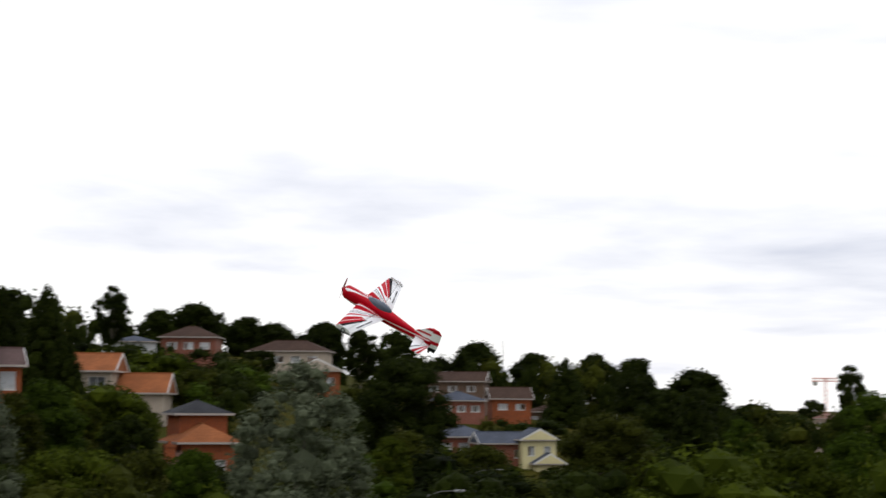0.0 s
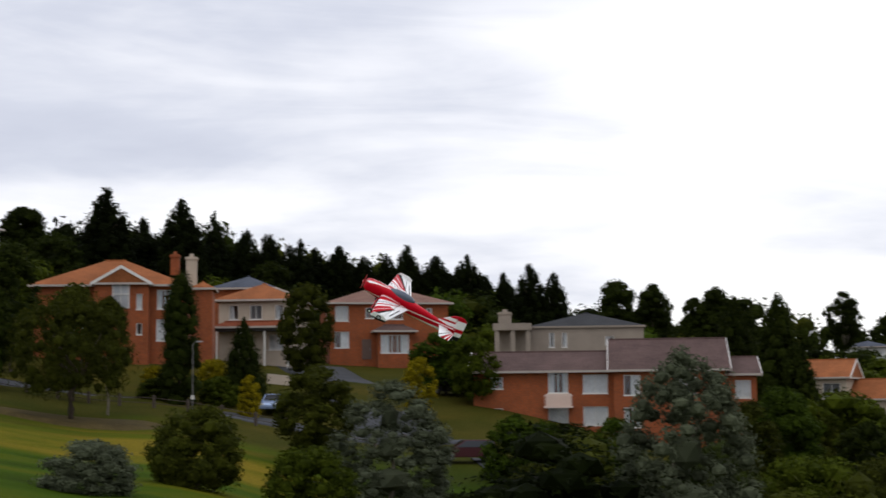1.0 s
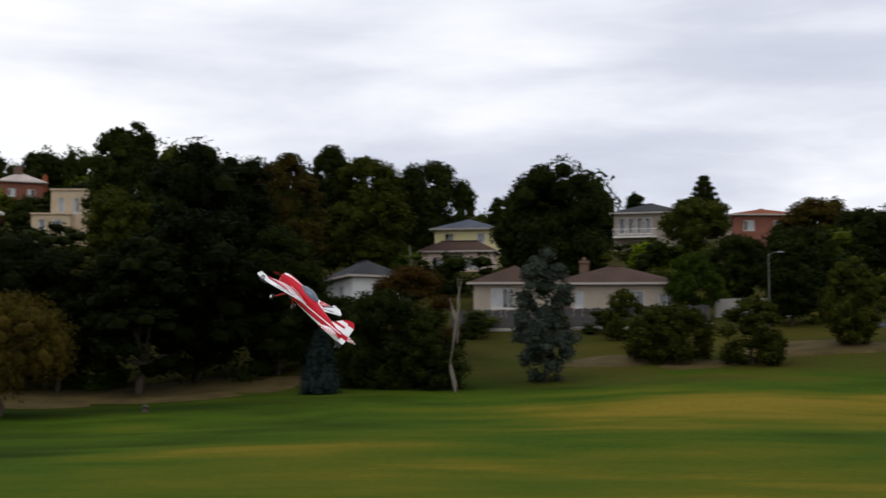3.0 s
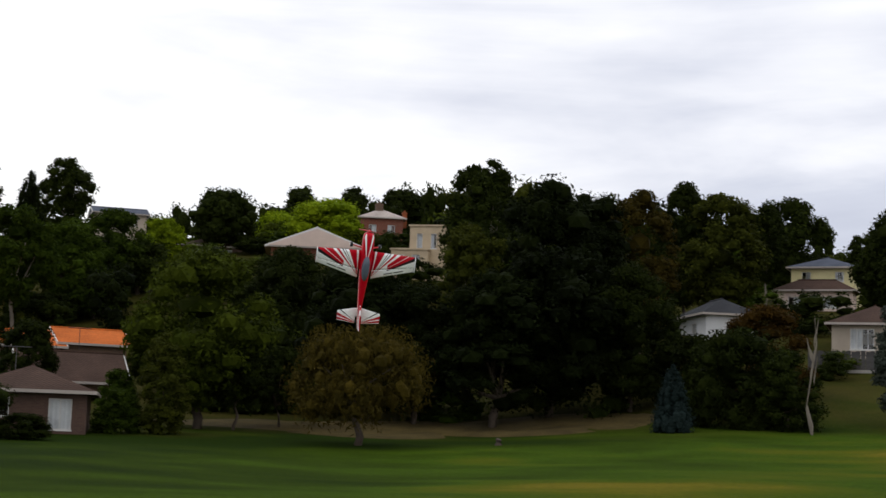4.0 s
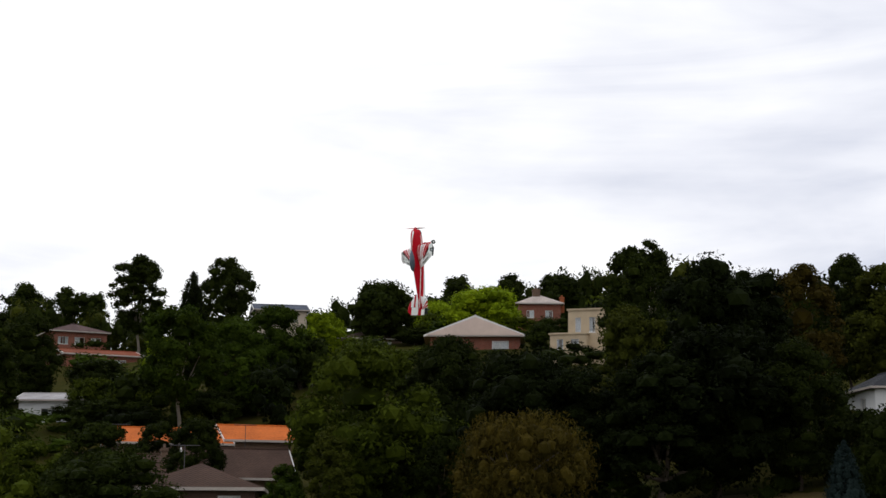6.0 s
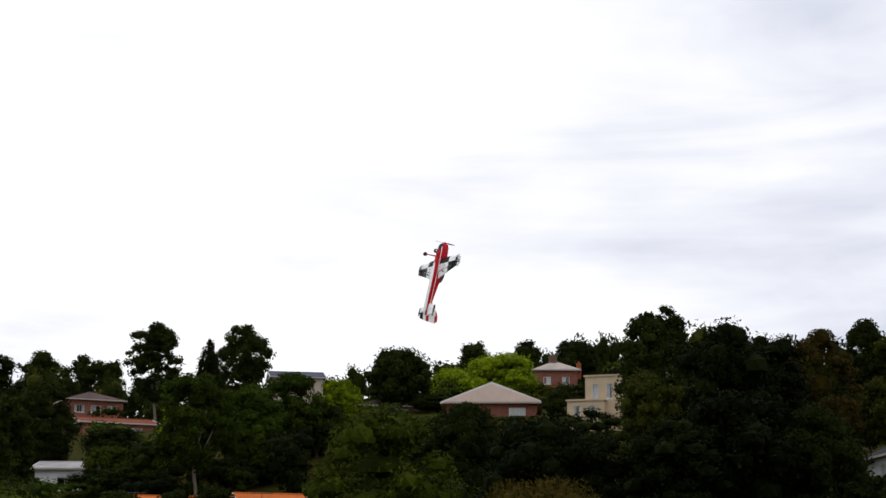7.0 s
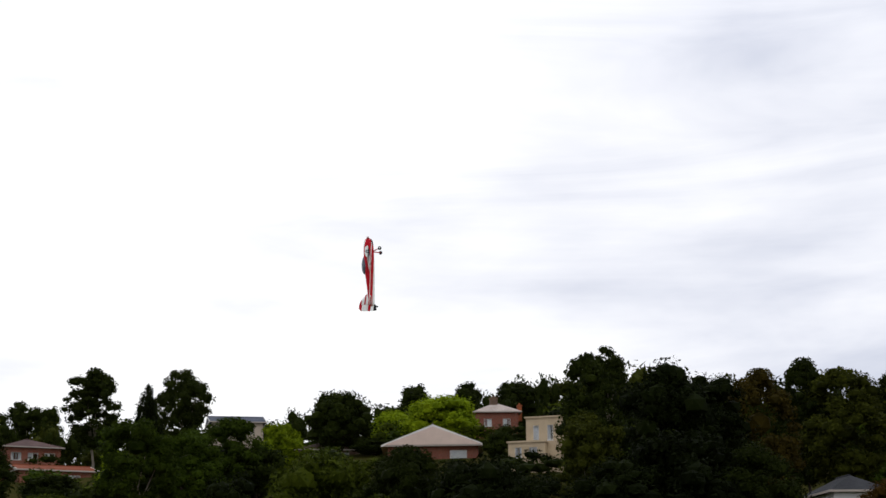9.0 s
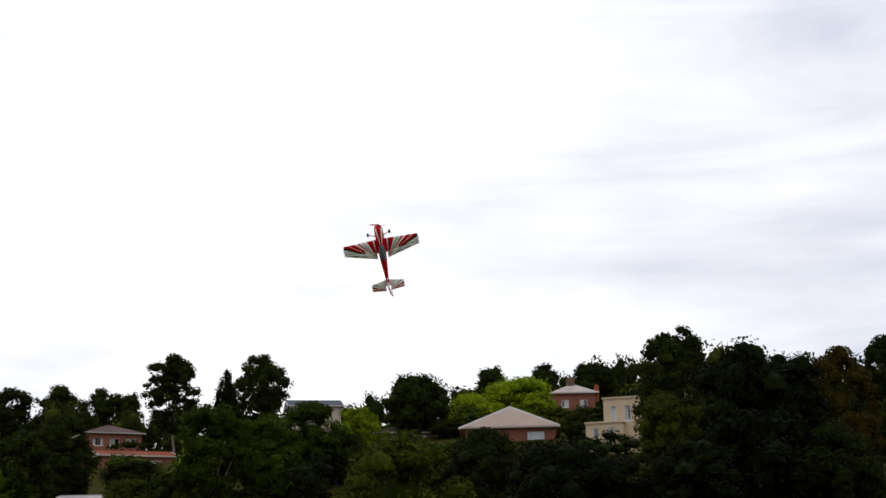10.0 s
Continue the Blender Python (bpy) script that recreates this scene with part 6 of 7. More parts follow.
def build_street():
    post_fence()
    street_lamp(13.7, 128, 6.2, "grey steel street lamp beside the shrubs", 0.9, 1)
    street_lamp(6.1, 127, 4.6, "slim steel street lamp beside the round park tree", 0.7, 1)
    street_lamp(-10.4, 124, 5.0, "slim steel pole with a small sign plate", 0.5, 1)
    street_lamp(-44.4, 140, 4.8, "curved steel street lamp over the valley road", 2.0, 1)
    street_lamp(-42.8, 75, 4.2, "street lamp with broad pale shade", 1.4, 1)
    paling_fence("paling_fence", "weathered grey timber paling fence below the bungalow", [(24.3, 132), (20.0, 133.5), (15.6, 136)], 1.6)
    low_wall("pale concrete retaining wall in steps behind the fence", [(15.5, 141), (14.2, 142), (13.0, 141)], 1.5, CONCRETE)
    low_wall("white rendered garden wall beside the street", [(-12.9, 146), (-14.1, 147)], 0.9, CREAM)
    low_wall("low concrete kerb strip under the paling fence", [(24.3, 131.6), (20.0, 133.1), (15.6, 135.6)], 0.22, CONCRETE)
    blue = plain("silver_blue_car_paint", (0.25, 0.33, 0.48), 0.25, 0.3, spread=0.04, bump=0)
    wine = plain("wine_red_car_paint", (0.06, 0.018, 0.02), 0.25, 0.2, spread=0.05, bump=0)
    black = plain("black_car_paint", (0.02, 0.02, 0.022), 0.25, 0.2, spread=0.05, bump=0)
    car("parked_car", "silver-blue hatchback parked on the verge", -13.1, 132, 248, blue)
    car("parked_wagon", "dark red station wagon parked on the lane", -19.6, 117, 172, wine, True)
    car("parked_car", "black car parked in front of the brick house", -18.9, 150, 190, black)
    car("parked_wagon", "black wagon parked on the driveway", 6.2, 141, 240, black, True)
    # a stump on the grass
    bm = bmesh.new()
    tube(bm, [(0, 0, -0.1), (0, 0, 0.1), (0, 0, 0.33), (0.03, 0, 0.38)], [0.26, 0.2, 0.18, 0.13], 9)
    st = mesh_object("tree_stump", bm, BARK, True)
    x, y = spot(34.6, 95)
    st.location = (x, y, level_at(x, y))
    tagged(st, "short brown tree stump on the mown grass", "stump")
    # far masts
    for b, dd, top, nm, lb in ((-45.3, 700, 27.5, "radio_mast", "thin radio mast on the far ridge"), (-41.5, 460, 17.2, "phone_tower", "phone tower with antennas above the trees")):
        x, y = spot(b, dd)
        root = tagged(new(nm), lb, "mast")
        z = level_at(x, y)
        root.location = (x, y, z)
        bm = bmesh.new()
        tube(bm, [(0, 0, -1), (0, 0, top - z)], [0.3, 0.14], 6)
        part("mast", bm, STEEL, root)
        if nm == "phone_tower":
            for k in range(6):
                a = k * math.pi / 3
                bm = bmesh.new()
                box(bm, -0.18, 0.18, -0.12, 0.12, -1.2, 1.0)
                part("antenna", bm, STEEL, root).matrix_basis = pose(1.3 * math.cos(a), 1.3 * math.sin(a), top - z - 1.2)
                bm = bmesh.new()
                tube(bm, [(0, 0, top - z - 1.2), (1.3 * math.cos(a), 1.3 * math.sin(a), top - z - 1.2)], [0.06, 0.06], 5)
                part("bracket", bm, STEEL, root)
    # far crane
    x, y = spot(-56.0, 900)
    root = tagged(new("tower_crane"), "orange and white tower crane far beyond the trees", "crane")
    root.matrix_basis = pose(x, y, 0, 0, 0, -56)
    paint = plain("crane_paint", (0.55, 0.18, 0.10), 0.6)
    bm = bmesh.new()
    for s in (-1, 1):
        for q in (-1, 1):
            tube(bm, [(s * 0.8, q * 0.8, -8), (s * 0.8, q * 0.8, 16)], [0.18, 0.18], 4)
    for k in range(12):
        tube(bm, [(-0.8, -0.8, -8 + 2 * k), (0.8, -0.8, -6 + 2 * k)], [0.12, 0.12], 4)
    part("mast", bm, paint, root)
    bm = bmesh.new()
    for z in (14.2, 15.8):
        tube(bm, [(-7, 0, z), (7, 0, z)], [0.22, 0.22], 4)
    for k in range(14):
        tube(bm, [(-7 + k, 0, 14.2), (-6 + k, 0, 15.8)], [0.12, 0.12], 4)
    part("jib", bm, paint, root)
    bm = bmesh.new()
    box(bm, -6.5, -4, -0.7, 0.7, 12.0, 14.0)
    part("counterweight", bm, CONCRETE, root)


build_street()

# ---- woods that close the ridge and fill the gaps between gardens ----
SKYLINE = [(-58, 0.1), (-55, -0.0), (-53, 0.3), (-51, 0.6), (-49, 1.5), (-46, 1.5), (-45, 1.9), (-42, 1.8), (-41, 2.1), (-39, 2.3), (-37, 2.7), (-35, 3.1), (-33, 2.8), (-30, 3.4), (-29, 3.6), (-26, 3.6), (-23, 3.4), (-21, 4.4), (-18, 5.3), (-14, 5.7), (-12, 6.0), (-10, 6.6), (-8, 6.3), (-5, 6.6), (-2, 6.3), (1, 6.3), (4, 6.2), (6, 6.8), (9, 7.3), (12, 7.0), (14, 6.7), (17, 7.2), (19, 7.1), (20, 8.5), (23, 7.0), (25, 8.4), (27, 8.4), (31, 8.6), (33, 9.1), (35, 9.3), (37, 9.1), (40, 8.2), (42, 8.2), (45, 8.2), (47, 7.3), (48, 7.4), (50, 7.5), (53, 7.5), (56, 7.7)]


def ridge_angle(b):
    return float(np.interp(b, [p[0] for p in SKYLINE], [p[1] for p in SKYLINE]))


def clear_height(b, d, spread):
    """The tallest that a plant may stand here without hiding the walls behind it."""
    best = 30.0
    for hb, hd, hz, x0, x1 in HOUSES:
        lo, hi = hb - math.degrees(x1 / hd), hb - math.degrees(x0 / hd)
        half = math.degrees(spread * 0.6 / d)
        if lo - half < b < hi + half:
            if hd - 2 - spread * 0.6 < d < hd + 11 + spread * 0.6:
                return 0.0
            if d < hd:
                best = min(best, 1.6 + (hz + (2.5 if hb < -28 else 2.3 if hd > 185 else 0.8) - 1.6) * d / hd - float(level(b, d)))
    return best


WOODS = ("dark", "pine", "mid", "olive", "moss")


def thicket_template(seed, leaf, per):
    """A small leafy mound, one metre high and wide, as arrays."""
    me = leaf_mesh("mound", skin(np.random.default_rng(seed), OUTLINES["bush"], 16, 0.17, 0.26, 1.0, 0.15), leaf, per, seed)
    V = np.array([v.co[:] for v in me.vertices])
    F = [tuple(p.vertices) for p in me.polygons]
    bpy.data.meshes.remove(me)
    return V, F


def fill_woods():
    g = random.Random(21)
    made = []
    b = -60.0
    while b < 60:  # the crest
        d = g.uniform(375, 440) if -52 < b < -31 else g.uniform(285, 350)
        h = 1.6 + d * math.tan(radians(ridge_angle(b) - g.uniform(-0.08, 0.3))) - float(level(b, d))
        w = g.uniform(8, 13)
        if h > 3 and clear_height(b, d, w) > 2:
            made.append((g.choice((0, 0, 1, 3)), b, d, h, max(w, h * 0.7)))
            for k in range(3):  # clumps that break the outline
                made.append((0, b + g.uniform(-0.9, 0.9), d - 4, h * g.uniform(0.7, 1.02), w * 0.45))
        b += g.uniform(0.8, 1.5)
    # gardens on the slope, then the thickets of the hollow below the houses
    for lo, hi, near, far, step, low, high in ((-60, 62, 152, 290, 15, 3.5, 8.5), (-60, -21, 66, 150, 11, 2.5, 7.0), (28, 62, 118, 152, 10, 3, 8), (43, 62, 122, 200, 12, 3, 8), (8, 28, 128, 154, 8, 2.2, 5.5)):
        d = near
        while d < far:
            b = lo + g.uniform(0, 2)
            while b < hi:
                dd, bb = d + g.uniform(-5, 5), b + g.uniform(-0.8, 0.8)
                h = g.uniform(low, high)
                w = h * g.uniform(0.75, 1.25)
                h = min(h, clear_height(bb, dd, w), 1.6 + dd * math.tan(radians(ridge_angle(bb) - 0.7)) - float(level(bb, dd)))
                on_road = -18.5 < bb < -12.5 and 120 < dd < 178 or -2 < bb < 8 and dd < 160 or 11 < bb < 16 and dd < 131 or -20.9 < bb < -18.3 and 60 < dd < 122
                if h > 1.4 and not on_road:
                    made.append((g.choice((0, 0, 2, 3, 4, 0, 1)), bb, dd, h, max(w * 0.6, min(w, h * 1.8))))
                b += math.degrees(g.uniform(6.5, 10.5) / d) * (1 if d < 150 else 1.15)
            d += step
    forms = [thicket_template(k, 0.036, 44) for k in range(5)]
    close = [thicket_template(k, 0.021, 105) for k in range(5)]
    V, F, M, n = [], [], [], 0
    for k, (hue, b, d, h, w) in enumerate(made):
        x, y = spot(b, d)
        v, f = (close if d < 128 else forms)[k % 5]
        a = k * 2.4
        turn = np.array(((math.cos(a), -math.sin(a), 0), (math.sin(a), math.cos(a), 0), (0, 0, 1)))
        V.append((v @ turn.T) * (w * 1.15, w * 1.15, h * 1.05) + (x, y, level_at(x, y)))
        F.extend(tuple(i + n for i in q) for q in f)
        M.extend([hue] * len(f))
        n += len(v)
    me = bpy.data.meshes.new("hillside_woods")
    me.from_pydata(np.concatenate(V).tolist(), [], F)
    for hue in WOODS:
        me.materials.append(LEAF[hue])
    me.polygons.foreach_set("material_index", M)
    tagged(new("hillside_woods", me), "dense mixed green shrubs and woods filling the hillside", "woods", kind="stuff")


fill_woods()

# ---- the model aeroplane ----
RED, WHT, BLK = (0.50, 0.001, 0.013), (0.92, 0.92, 0.92), (0.012, 0.012, 0.014)


def livery(name, build, rough=0.4):
    """Glossy film covering whose colours follow the drawing that build makes from (x, |y|, z)."""
    m, nt, bsdf, co = base_material(name)
    sep = nt.nodes.new("ShaderNodeSeparateXYZ")
    nt.links.new(co, sep.inputs[0])
    ay = math_node(nt, "ABSOLUTE", sep.outputs[1])
    colour = build(nt, sep.outputs[0], ay, sep.outputs[2])
    grain = noise_node(nt, co, 60.0, 3.0)
    nt.links.new(tint(nt, colour, grain, 0.94, 1.05), bsdf.inputs["Base Color"])
    bsdf.inputs["Roughness"].default_value = rough
    bsdf.inputs["Specular IOR Level"].default_value = 0.16
    return m


def bands(nt, value, lo, hi, stops):
    """Hard-edged bands of colour along value between lo and hi."""
    f = math_node(nt, "DIVIDE", math_node(nt, "SUBTRACT", value, lo), hi - lo)
    ramp = nt.nodes.new("ShaderNodeValToRGB")
    nt.links.new(f, ramp.inputs[0])
    set_ramp(ramp, [((s - lo) / (hi - lo), c) for s, c in stops], True)
    return ramp.outputs[0]


def pick(nt, fac, a, b):
    mix = nt.nodes.new("ShaderNodeMix")
    mix.data_type = "RGBA"
    nt.links.new(fac, mix.inputs[0])
    for k, c in ((6, a), (7, b)):
        if isinstance(c, tuple):
            mix.inputs[k].default_value = (*c, 1)
        else:
            nt.links.new(c, mix.inputs[k])
    return mix.outputs[2]


def rays(nt, x, ay, x0, stops, y0=-0.001):
    ang = math_node(nt, "ARCTAN2", math_node(nt, "SUBTRACT", x, x0), math_node(nt, "SUBTRACT", ay, y0))
    return bands(nt, math_node(nt, "MULTIPLY", ang, 57.3), -10, 95, stops)


def wing_top(nt, x, ay, z):
    fan = [(46, RED), (50, WHT), (54, BLK), (56, WHT), (58.5, BLK), (60, WHT), (66, RED), (82, WHT), (87, RED)]
    inner = rays(nt, x, ay, -0.20, [(-10, WHT)] + fan, 0.085)
    outer = rays(nt, x, ay, -0.20, [(-10, WHT), (25.5, BLK), (29, RED), (33.5, WHT), (34.7, RED), (42, WHT)] + fan, 0.085)
    return pick(nt, math_node(nt, "GREATER_THAN", ay, 0.27), inner, outer)


def wing_bottom(nt, x, ay, z):
    a = math_node(nt, "GREATER_THAN", ay, 0.34)
    b = math_node(nt, "GREATER_THAN", x, 0.005)
    x_or = math_node(nt, "ABSOLUTE", math_node(nt, "SUBTRACT", a, b))
    return pick(nt, x_or, WHT, BLK)


def tail_top(nt, x, ay, z):
    return rays(nt, x, ay, -0.80, [(-10, WHT), (7, RED), (13, WHT), (17, RED), (24, WHT), (32, BLK), (35, WHT)])


def tail_bottom(nt, x, ay, z):
    return pick(nt, math_node(nt, "GREATER_THAN", ay, 0.215), WHT, BLK)


def tip_paint(nt, x, ay, z):
    return pick(nt, math_node(nt, "LESS_THAN", math_node(nt, "ADD", z, math_node(nt, "MULTIPLY", x, 0.12)), -0.010), WHT, BLK)


def fin_paint(nt, x, ay, z):
    v = math_node(nt, "ADD", z, math_node(nt, "MULTIPLY", x, 0.18))
    return bands(nt, v, -0.3, 0.15, [(-0.3, BLK), (-0.185, WHT), (-0.135, RED), (-0.085, WHT), (-0.045, RED), (-0.02, WHT), (0.02, RED)])


def body_paint(nt, x, ay, z):
    v = math_node(nt, "ADD", z, math_node(nt, "MULTIPLY", x, 0.085))
    side = bands(nt, v, -0.2, 0.2, [(-0.2, WHT), (-0.085, RED), (-0.040, WHT), (-0.030, RED)])
    top = rays(nt, x, ay, -0.05, [(-10, RED), (78, RED), (80, WHT), (84, RED), (95, RED)])
    nose = math_node(nt, "MULTIPLY", math_node(nt, "GREATER_THAN", z, 0.045), math_node(nt, "GREATER_THAN", x, 0.05))
    low = math_node(nt, "ADD", z, math_node(nt, "MULTIPLY", math_node(nt, "SUBTRACT", 0.33, x), 0.30))
    chin = math_node(nt, "MULTIPLY", math_node(nt, "LESS_THAN", low, -0.040), math_node(nt, "GREATER_THAN", x, 0.22))
    return pick(nt, chin, pick(nt, nose, side, top), BLK)


def foil(bm, root, tip, y0, y1, thick0, thick1, hinge=None, aft=False, slots=(0, 1)):
    """A thin wing from y0 to y1; root, tip: (leading, trailing) x. hinge: the share of chord kept, or with aft the flap behind it."""
    n = 9
    rings = []
    for (le, te), y, t in ((root, y0, thick0), (tip, y1, thick1)):
        ring = []
        q0, q1 = (hinge, 1.0) if aft else (0.0, hinge or 1.0)
        xs = [q0 + (q1 - q0) * k / n for k in range(n + 1)]
        th = [t * (2.96 * math.sqrt(max(q, 0)) - 1.26 * q - 3.5 * q ** 2 + 2.8 * q ** 3 - 1.01 * q ** 4) * 0.5 for q in xs]
        th = [max(h, 0.0012) for h in th]
        ring += [bm.verts.new((le + (te - le) * q, y, h)) for q, h in zip(xs, th)]
        ring += [bm.verts.new((le + (te - le) * q, y, -h)) for q, h in zip(xs[::-1], th[::-1])]
        rings.append(ring)
    a, b = rings
    m = len(a)
    flip = y1 < y0
    for k in range(m):
        f = (a[k], a[(k + 1) % m], b[(k + 1) % m], b[k])
        bm.faces.new(f if flip else f[::-1]).material_index = slots[0] if k <= n else slots[1]
    bm.faces.new(a[::-1] if flip else a), bm.faces.new(b if flip else b[::-1])


def build_plane():
    root = new("model_aeroplane")
    tagged(root, "red, white and black aerobatic model aeroplane in flight", "model aeroplane")
    body = livery("body_film", body_paint)
    wt, wb = livery("wing_top_film", wing_top), livery("wing_underside_film", wing_bottom)
    tt, tb = livery("tail_top_film", tail_top), livery("tail_underside_film", tail_bottom)
    fp = livery("fin_film", fin_paint)
    tip = livery("tip_film", tip_paint)
    black = plain("black_plastic", BLK, 0.4, spread=0.05, bump=0)
    white = plain("white_film", WHT, 0.3, spread=0.04, bump=0)
    red = plain("red_plastic", RED, 0.3, spread=0.05, bump=0)
    # fuselage: rounded sections from the cowl to the tail post
    bm = bmesh.new()
    rings = []
    for x, w, zt, zb in ((0.34, 0.040, 0.040, -0.045), (0.325, 0.058, 0.058, -0.066), (0.29, 0.068, 0.070, -0.080), (0.2, 0.072, 0.080, -0.086), (0.08, 0.070, 0.084, -0.088),
                         (-0.08, 0.066, 0.082, -0.086), (-0.24, 0.055, 0.075, -0.082), (-0.42, 0.040, 0.060, -0.075), (-0.60, 0.025, 0.046, -0.066), (-0.74, 0.014, 0.036, -0.058), (-0.79, 0.008, 0.03, -0.052)):
        ring = []
        for k in range(24):
            a = 2 * math.pi * k / 24
            c, s = math.cos(a), math.sin(a)
            c, s = math.copysign(abs(c) ** 0.75, c), math.copysign(abs(s) ** 0.75, s)
            ring.append(bm.verts.new((x, w * c, (zt + zb) / 2 + (zt - zb) / 2 * s)))
        rings.append(ring)
    for r, s in zip(rings, rings[1:]):
        for k in range(24):
            bm.faces.new((r[k], s[k], s[(k + 1) % 24], r[(k + 1) % 24]))
    bm.faces.new(rings[0]), bm.faces.new(rings[-1][::-1])
    fus = part("fuselage", bm, body, root, "glossy red fuselage with white and black stripes", True)
    bm = bmesh.new()
    for s in (-1, 1):
        tube(bm, [(0.342, s * 0.03, -0.005), (0.335, s * 0.03, -0.005)], [0.016, 0.016], 10)
    part("air_intake", bm, black, fus)
    # canopy
    bm = bmesh.new()
    bmesh.ops.create_uvsphere(bm, u_segments=20, v_segments=12, radius=1)
    for v in bm.verts:
        x, y, z = v.co
        v.co = (-0.085 + 0.165 * x - 0.03 * z, 0.050 * y, 0.062 + 0.064 * max(z, -0.3))
    part("canopy", bm, plain("smoked_canopy", (0.10, 0.12, 0.16), 0.1, spread=0.1, bump=0), root, "smoked blue-grey canopy", True)
    # wings, ailerons, tip plates
    for s, nm in ((1, "left"), (-1, "right")):
        bm = bmesh.new()
        foil(bm, (0.115, -0.225), (0.095, -0.085), s * 0.05, s * 0.60, 0.052, 0.022, 0.70)
        wing = part("wing", bm, [wt, wb], root, "wing with red and black rays above, checks below", True)
        bm = bmesh.new()
        foil(bm, (0.115, -0.225), (0.095, -0.085), s * 0.085, s * 0.598, 0.052, 0.022, 0.715, True)
        part("aileron", bm, [wt, wb], wing, "white aileron with dark lettering bars", True)
        bm = bmesh.new()
        out = [(0.10, -0.012), (0.07, 0.034), (-0.03, 0.042), (-0.09, 0.022), (-0.085, -0.02), (0.02, -0.04)]
        f = [bm.verts.new((px, s * 0.603, pz)) for px, pz in out]
        g = [bm.verts.new((px, s * 0.609, pz)) for px, pz in out]
        bm.faces.new(f), bm.faces.new(g[::-1])
        for k in range(6):
            bm.faces.new((f[k], g[k], g[(k + 1) % 6], f[(k + 1) % 6]))
        plate = part("tip_plate", bm, tip, wing, "white tip plate with black foot and roundel")
        bm = bmesh.new()
        tube(bm, [(0.0, s * 0.6095, 0.0), (0.0, s * 0.611, 0.0)], [0.027, 0.027], 16)
        part("roundel", bm, black, plate)
        bm = bmesh.new()
        tube(bm, [(0.0, s * 0.611, 0.0), (0.0, s * 0.6125, 0.0)], [0.016, 0.016], 14)
        part("roundel_core", bm, plain("roundel_grey", (0.4, 0.42, 0.44), 0.4, spread=0.05, bump=0), plate)
        # unreadable lettering as bars on the upper surface
        for y0, y1 in ((0.235, 0.34), (0.355, 0.47)):
            bm = bmesh.new()
            box(bm, -0.006, 0.006, min(s * y0, s * y1), max(s * y0, s * y1), 0.0, 0.002)
            for v in bm.verts:  # the bars run along the tapering back edge
                q = abs(v.co.y) - 0.235
                v.co.x += -0.152 + 0.26 * q
                v.co.z += 0.0125 - 0.02 * q
            part("lettering_bar", bm, black, wing)
        # horn and control rod under the wing
        bm = bmesh.new()
        tube(bm, [(-0.02, s * 0.24, -0.02), (-0.13, s * 0.24, -0.035)], [0.003, 0.003], 5)
        box(bm, -0.14, -0.125, s * 0.24 - 0.003, s * 0.24 + 0.003, -0.045, -0.01)
        part("control_rod", bm, black, wing)
        # tailplane and elevator
        bm = bmesh.new()
        foil(bm, (-0.60, -0.80), (-0.655, -0.775), s * 0.012, s * 0.265, 0.016, 0.010, 0.55)
        stab = part("tailplane", bm, [tt, tb], root, "white tailplane with red ray tips", True)
        bm = bmesh.new()
        foil(bm, (-0.60, -0.80), (-0.655, -0.775), s * 0.04, s * 0.263, 0.016, 0.010, 0.57, True)
        part("elevator", bm, [tt, tb], stab, "", True)
        # undercarriage
        bm = bmesh.new()
        tube(bm, [(0.13, s * 0.04, -0.08), (0.135, s * 0.11, -0.14), (0.14, s * 0.165, -0.185)], [0.011, 0.009, 0.007], 6)
        leg = part("landing_leg", bm, red, root, "red landing gear leg")
        bm = bmesh.new()
        tube(bm, [(0.14, s * 0.158, -0.19), (0.14, s * 0.165, -0.19), (0.14, s * 0.185, -0.19), (0.14, s * 0.192, -0.19)], [0.022, 0.03, 0.03, 0.022], 16)
        part("wheel", bm, black, leg, "small black rubber wheel")
        bm = bmesh.new()
        tube(bm, [(0.14, s * 0.193, -0.19), (0.14, s * 0.197, -0.19)], [0.013, 0.011], 10)
        part("hub", bm, white, leg)
    # fin
    bm = bmesh.new()
    out = [(-0.56, 0.045), (-0.70, 0.17), (-0.755, 0.195), (-0.755, -0.05), (-0.66, -0.05)]
    for y, o in ((0.006, 1), (-0.006, -1)):
        f = [bm.verts.new((px, y, pz)) for px, pz in out]
        bm.faces.new(f if o < 0 else f[::-1])
        if o > 0:
            first = f
    for k in range(5):
        bm.faces.new((first[k], first[(k + 1) % 5], f[(k + 1) % 5], f[k]))
    bmesh.ops.recalc_face_normals(bm, faces=bm.faces[:])
    part("fin", bm, fp, root, "striped vertical fin")
    # tail wheel
    bm = bmesh.new()
    tube(bm, [(-0.74, 0, -0.05), (-0.80, 0, -0.095)], [0.004, 0.003], 5)
    tw = part("tail_gear", bm, black, root)
    bm = bmesh.new()
    tube(bm, [(-0.80, -0.006, -0.10), (-0.80, 0.006, -0.10)], [0.014, 0.014], 12)
    part("tail_wheel", bm, black, tw)
    # rudder, hinged at the fin's back edge
    bm = bmesh.new()
    out = [(0.0, 0.195), (-0.06, 0.205), (-0.105, 0.17), (-0.115, 0.0), (-0.105, -0.085), (-0.03, -0.085), (0.0, -0.05)]
    sides = []
    for y in (0.006, -0.006):
        sides.append([bm.verts.new((px, y * (1.0 if px > -0.02 else 0.45), pz)) for px, pz in out])
    f, g = sides
    bm.faces.new(f), bm.faces.new(g[::-1])
    for k in range(7):
        bm.faces.new((f[k], g[k], g[(k + 1) % 7], f[(k + 1) % 7]))
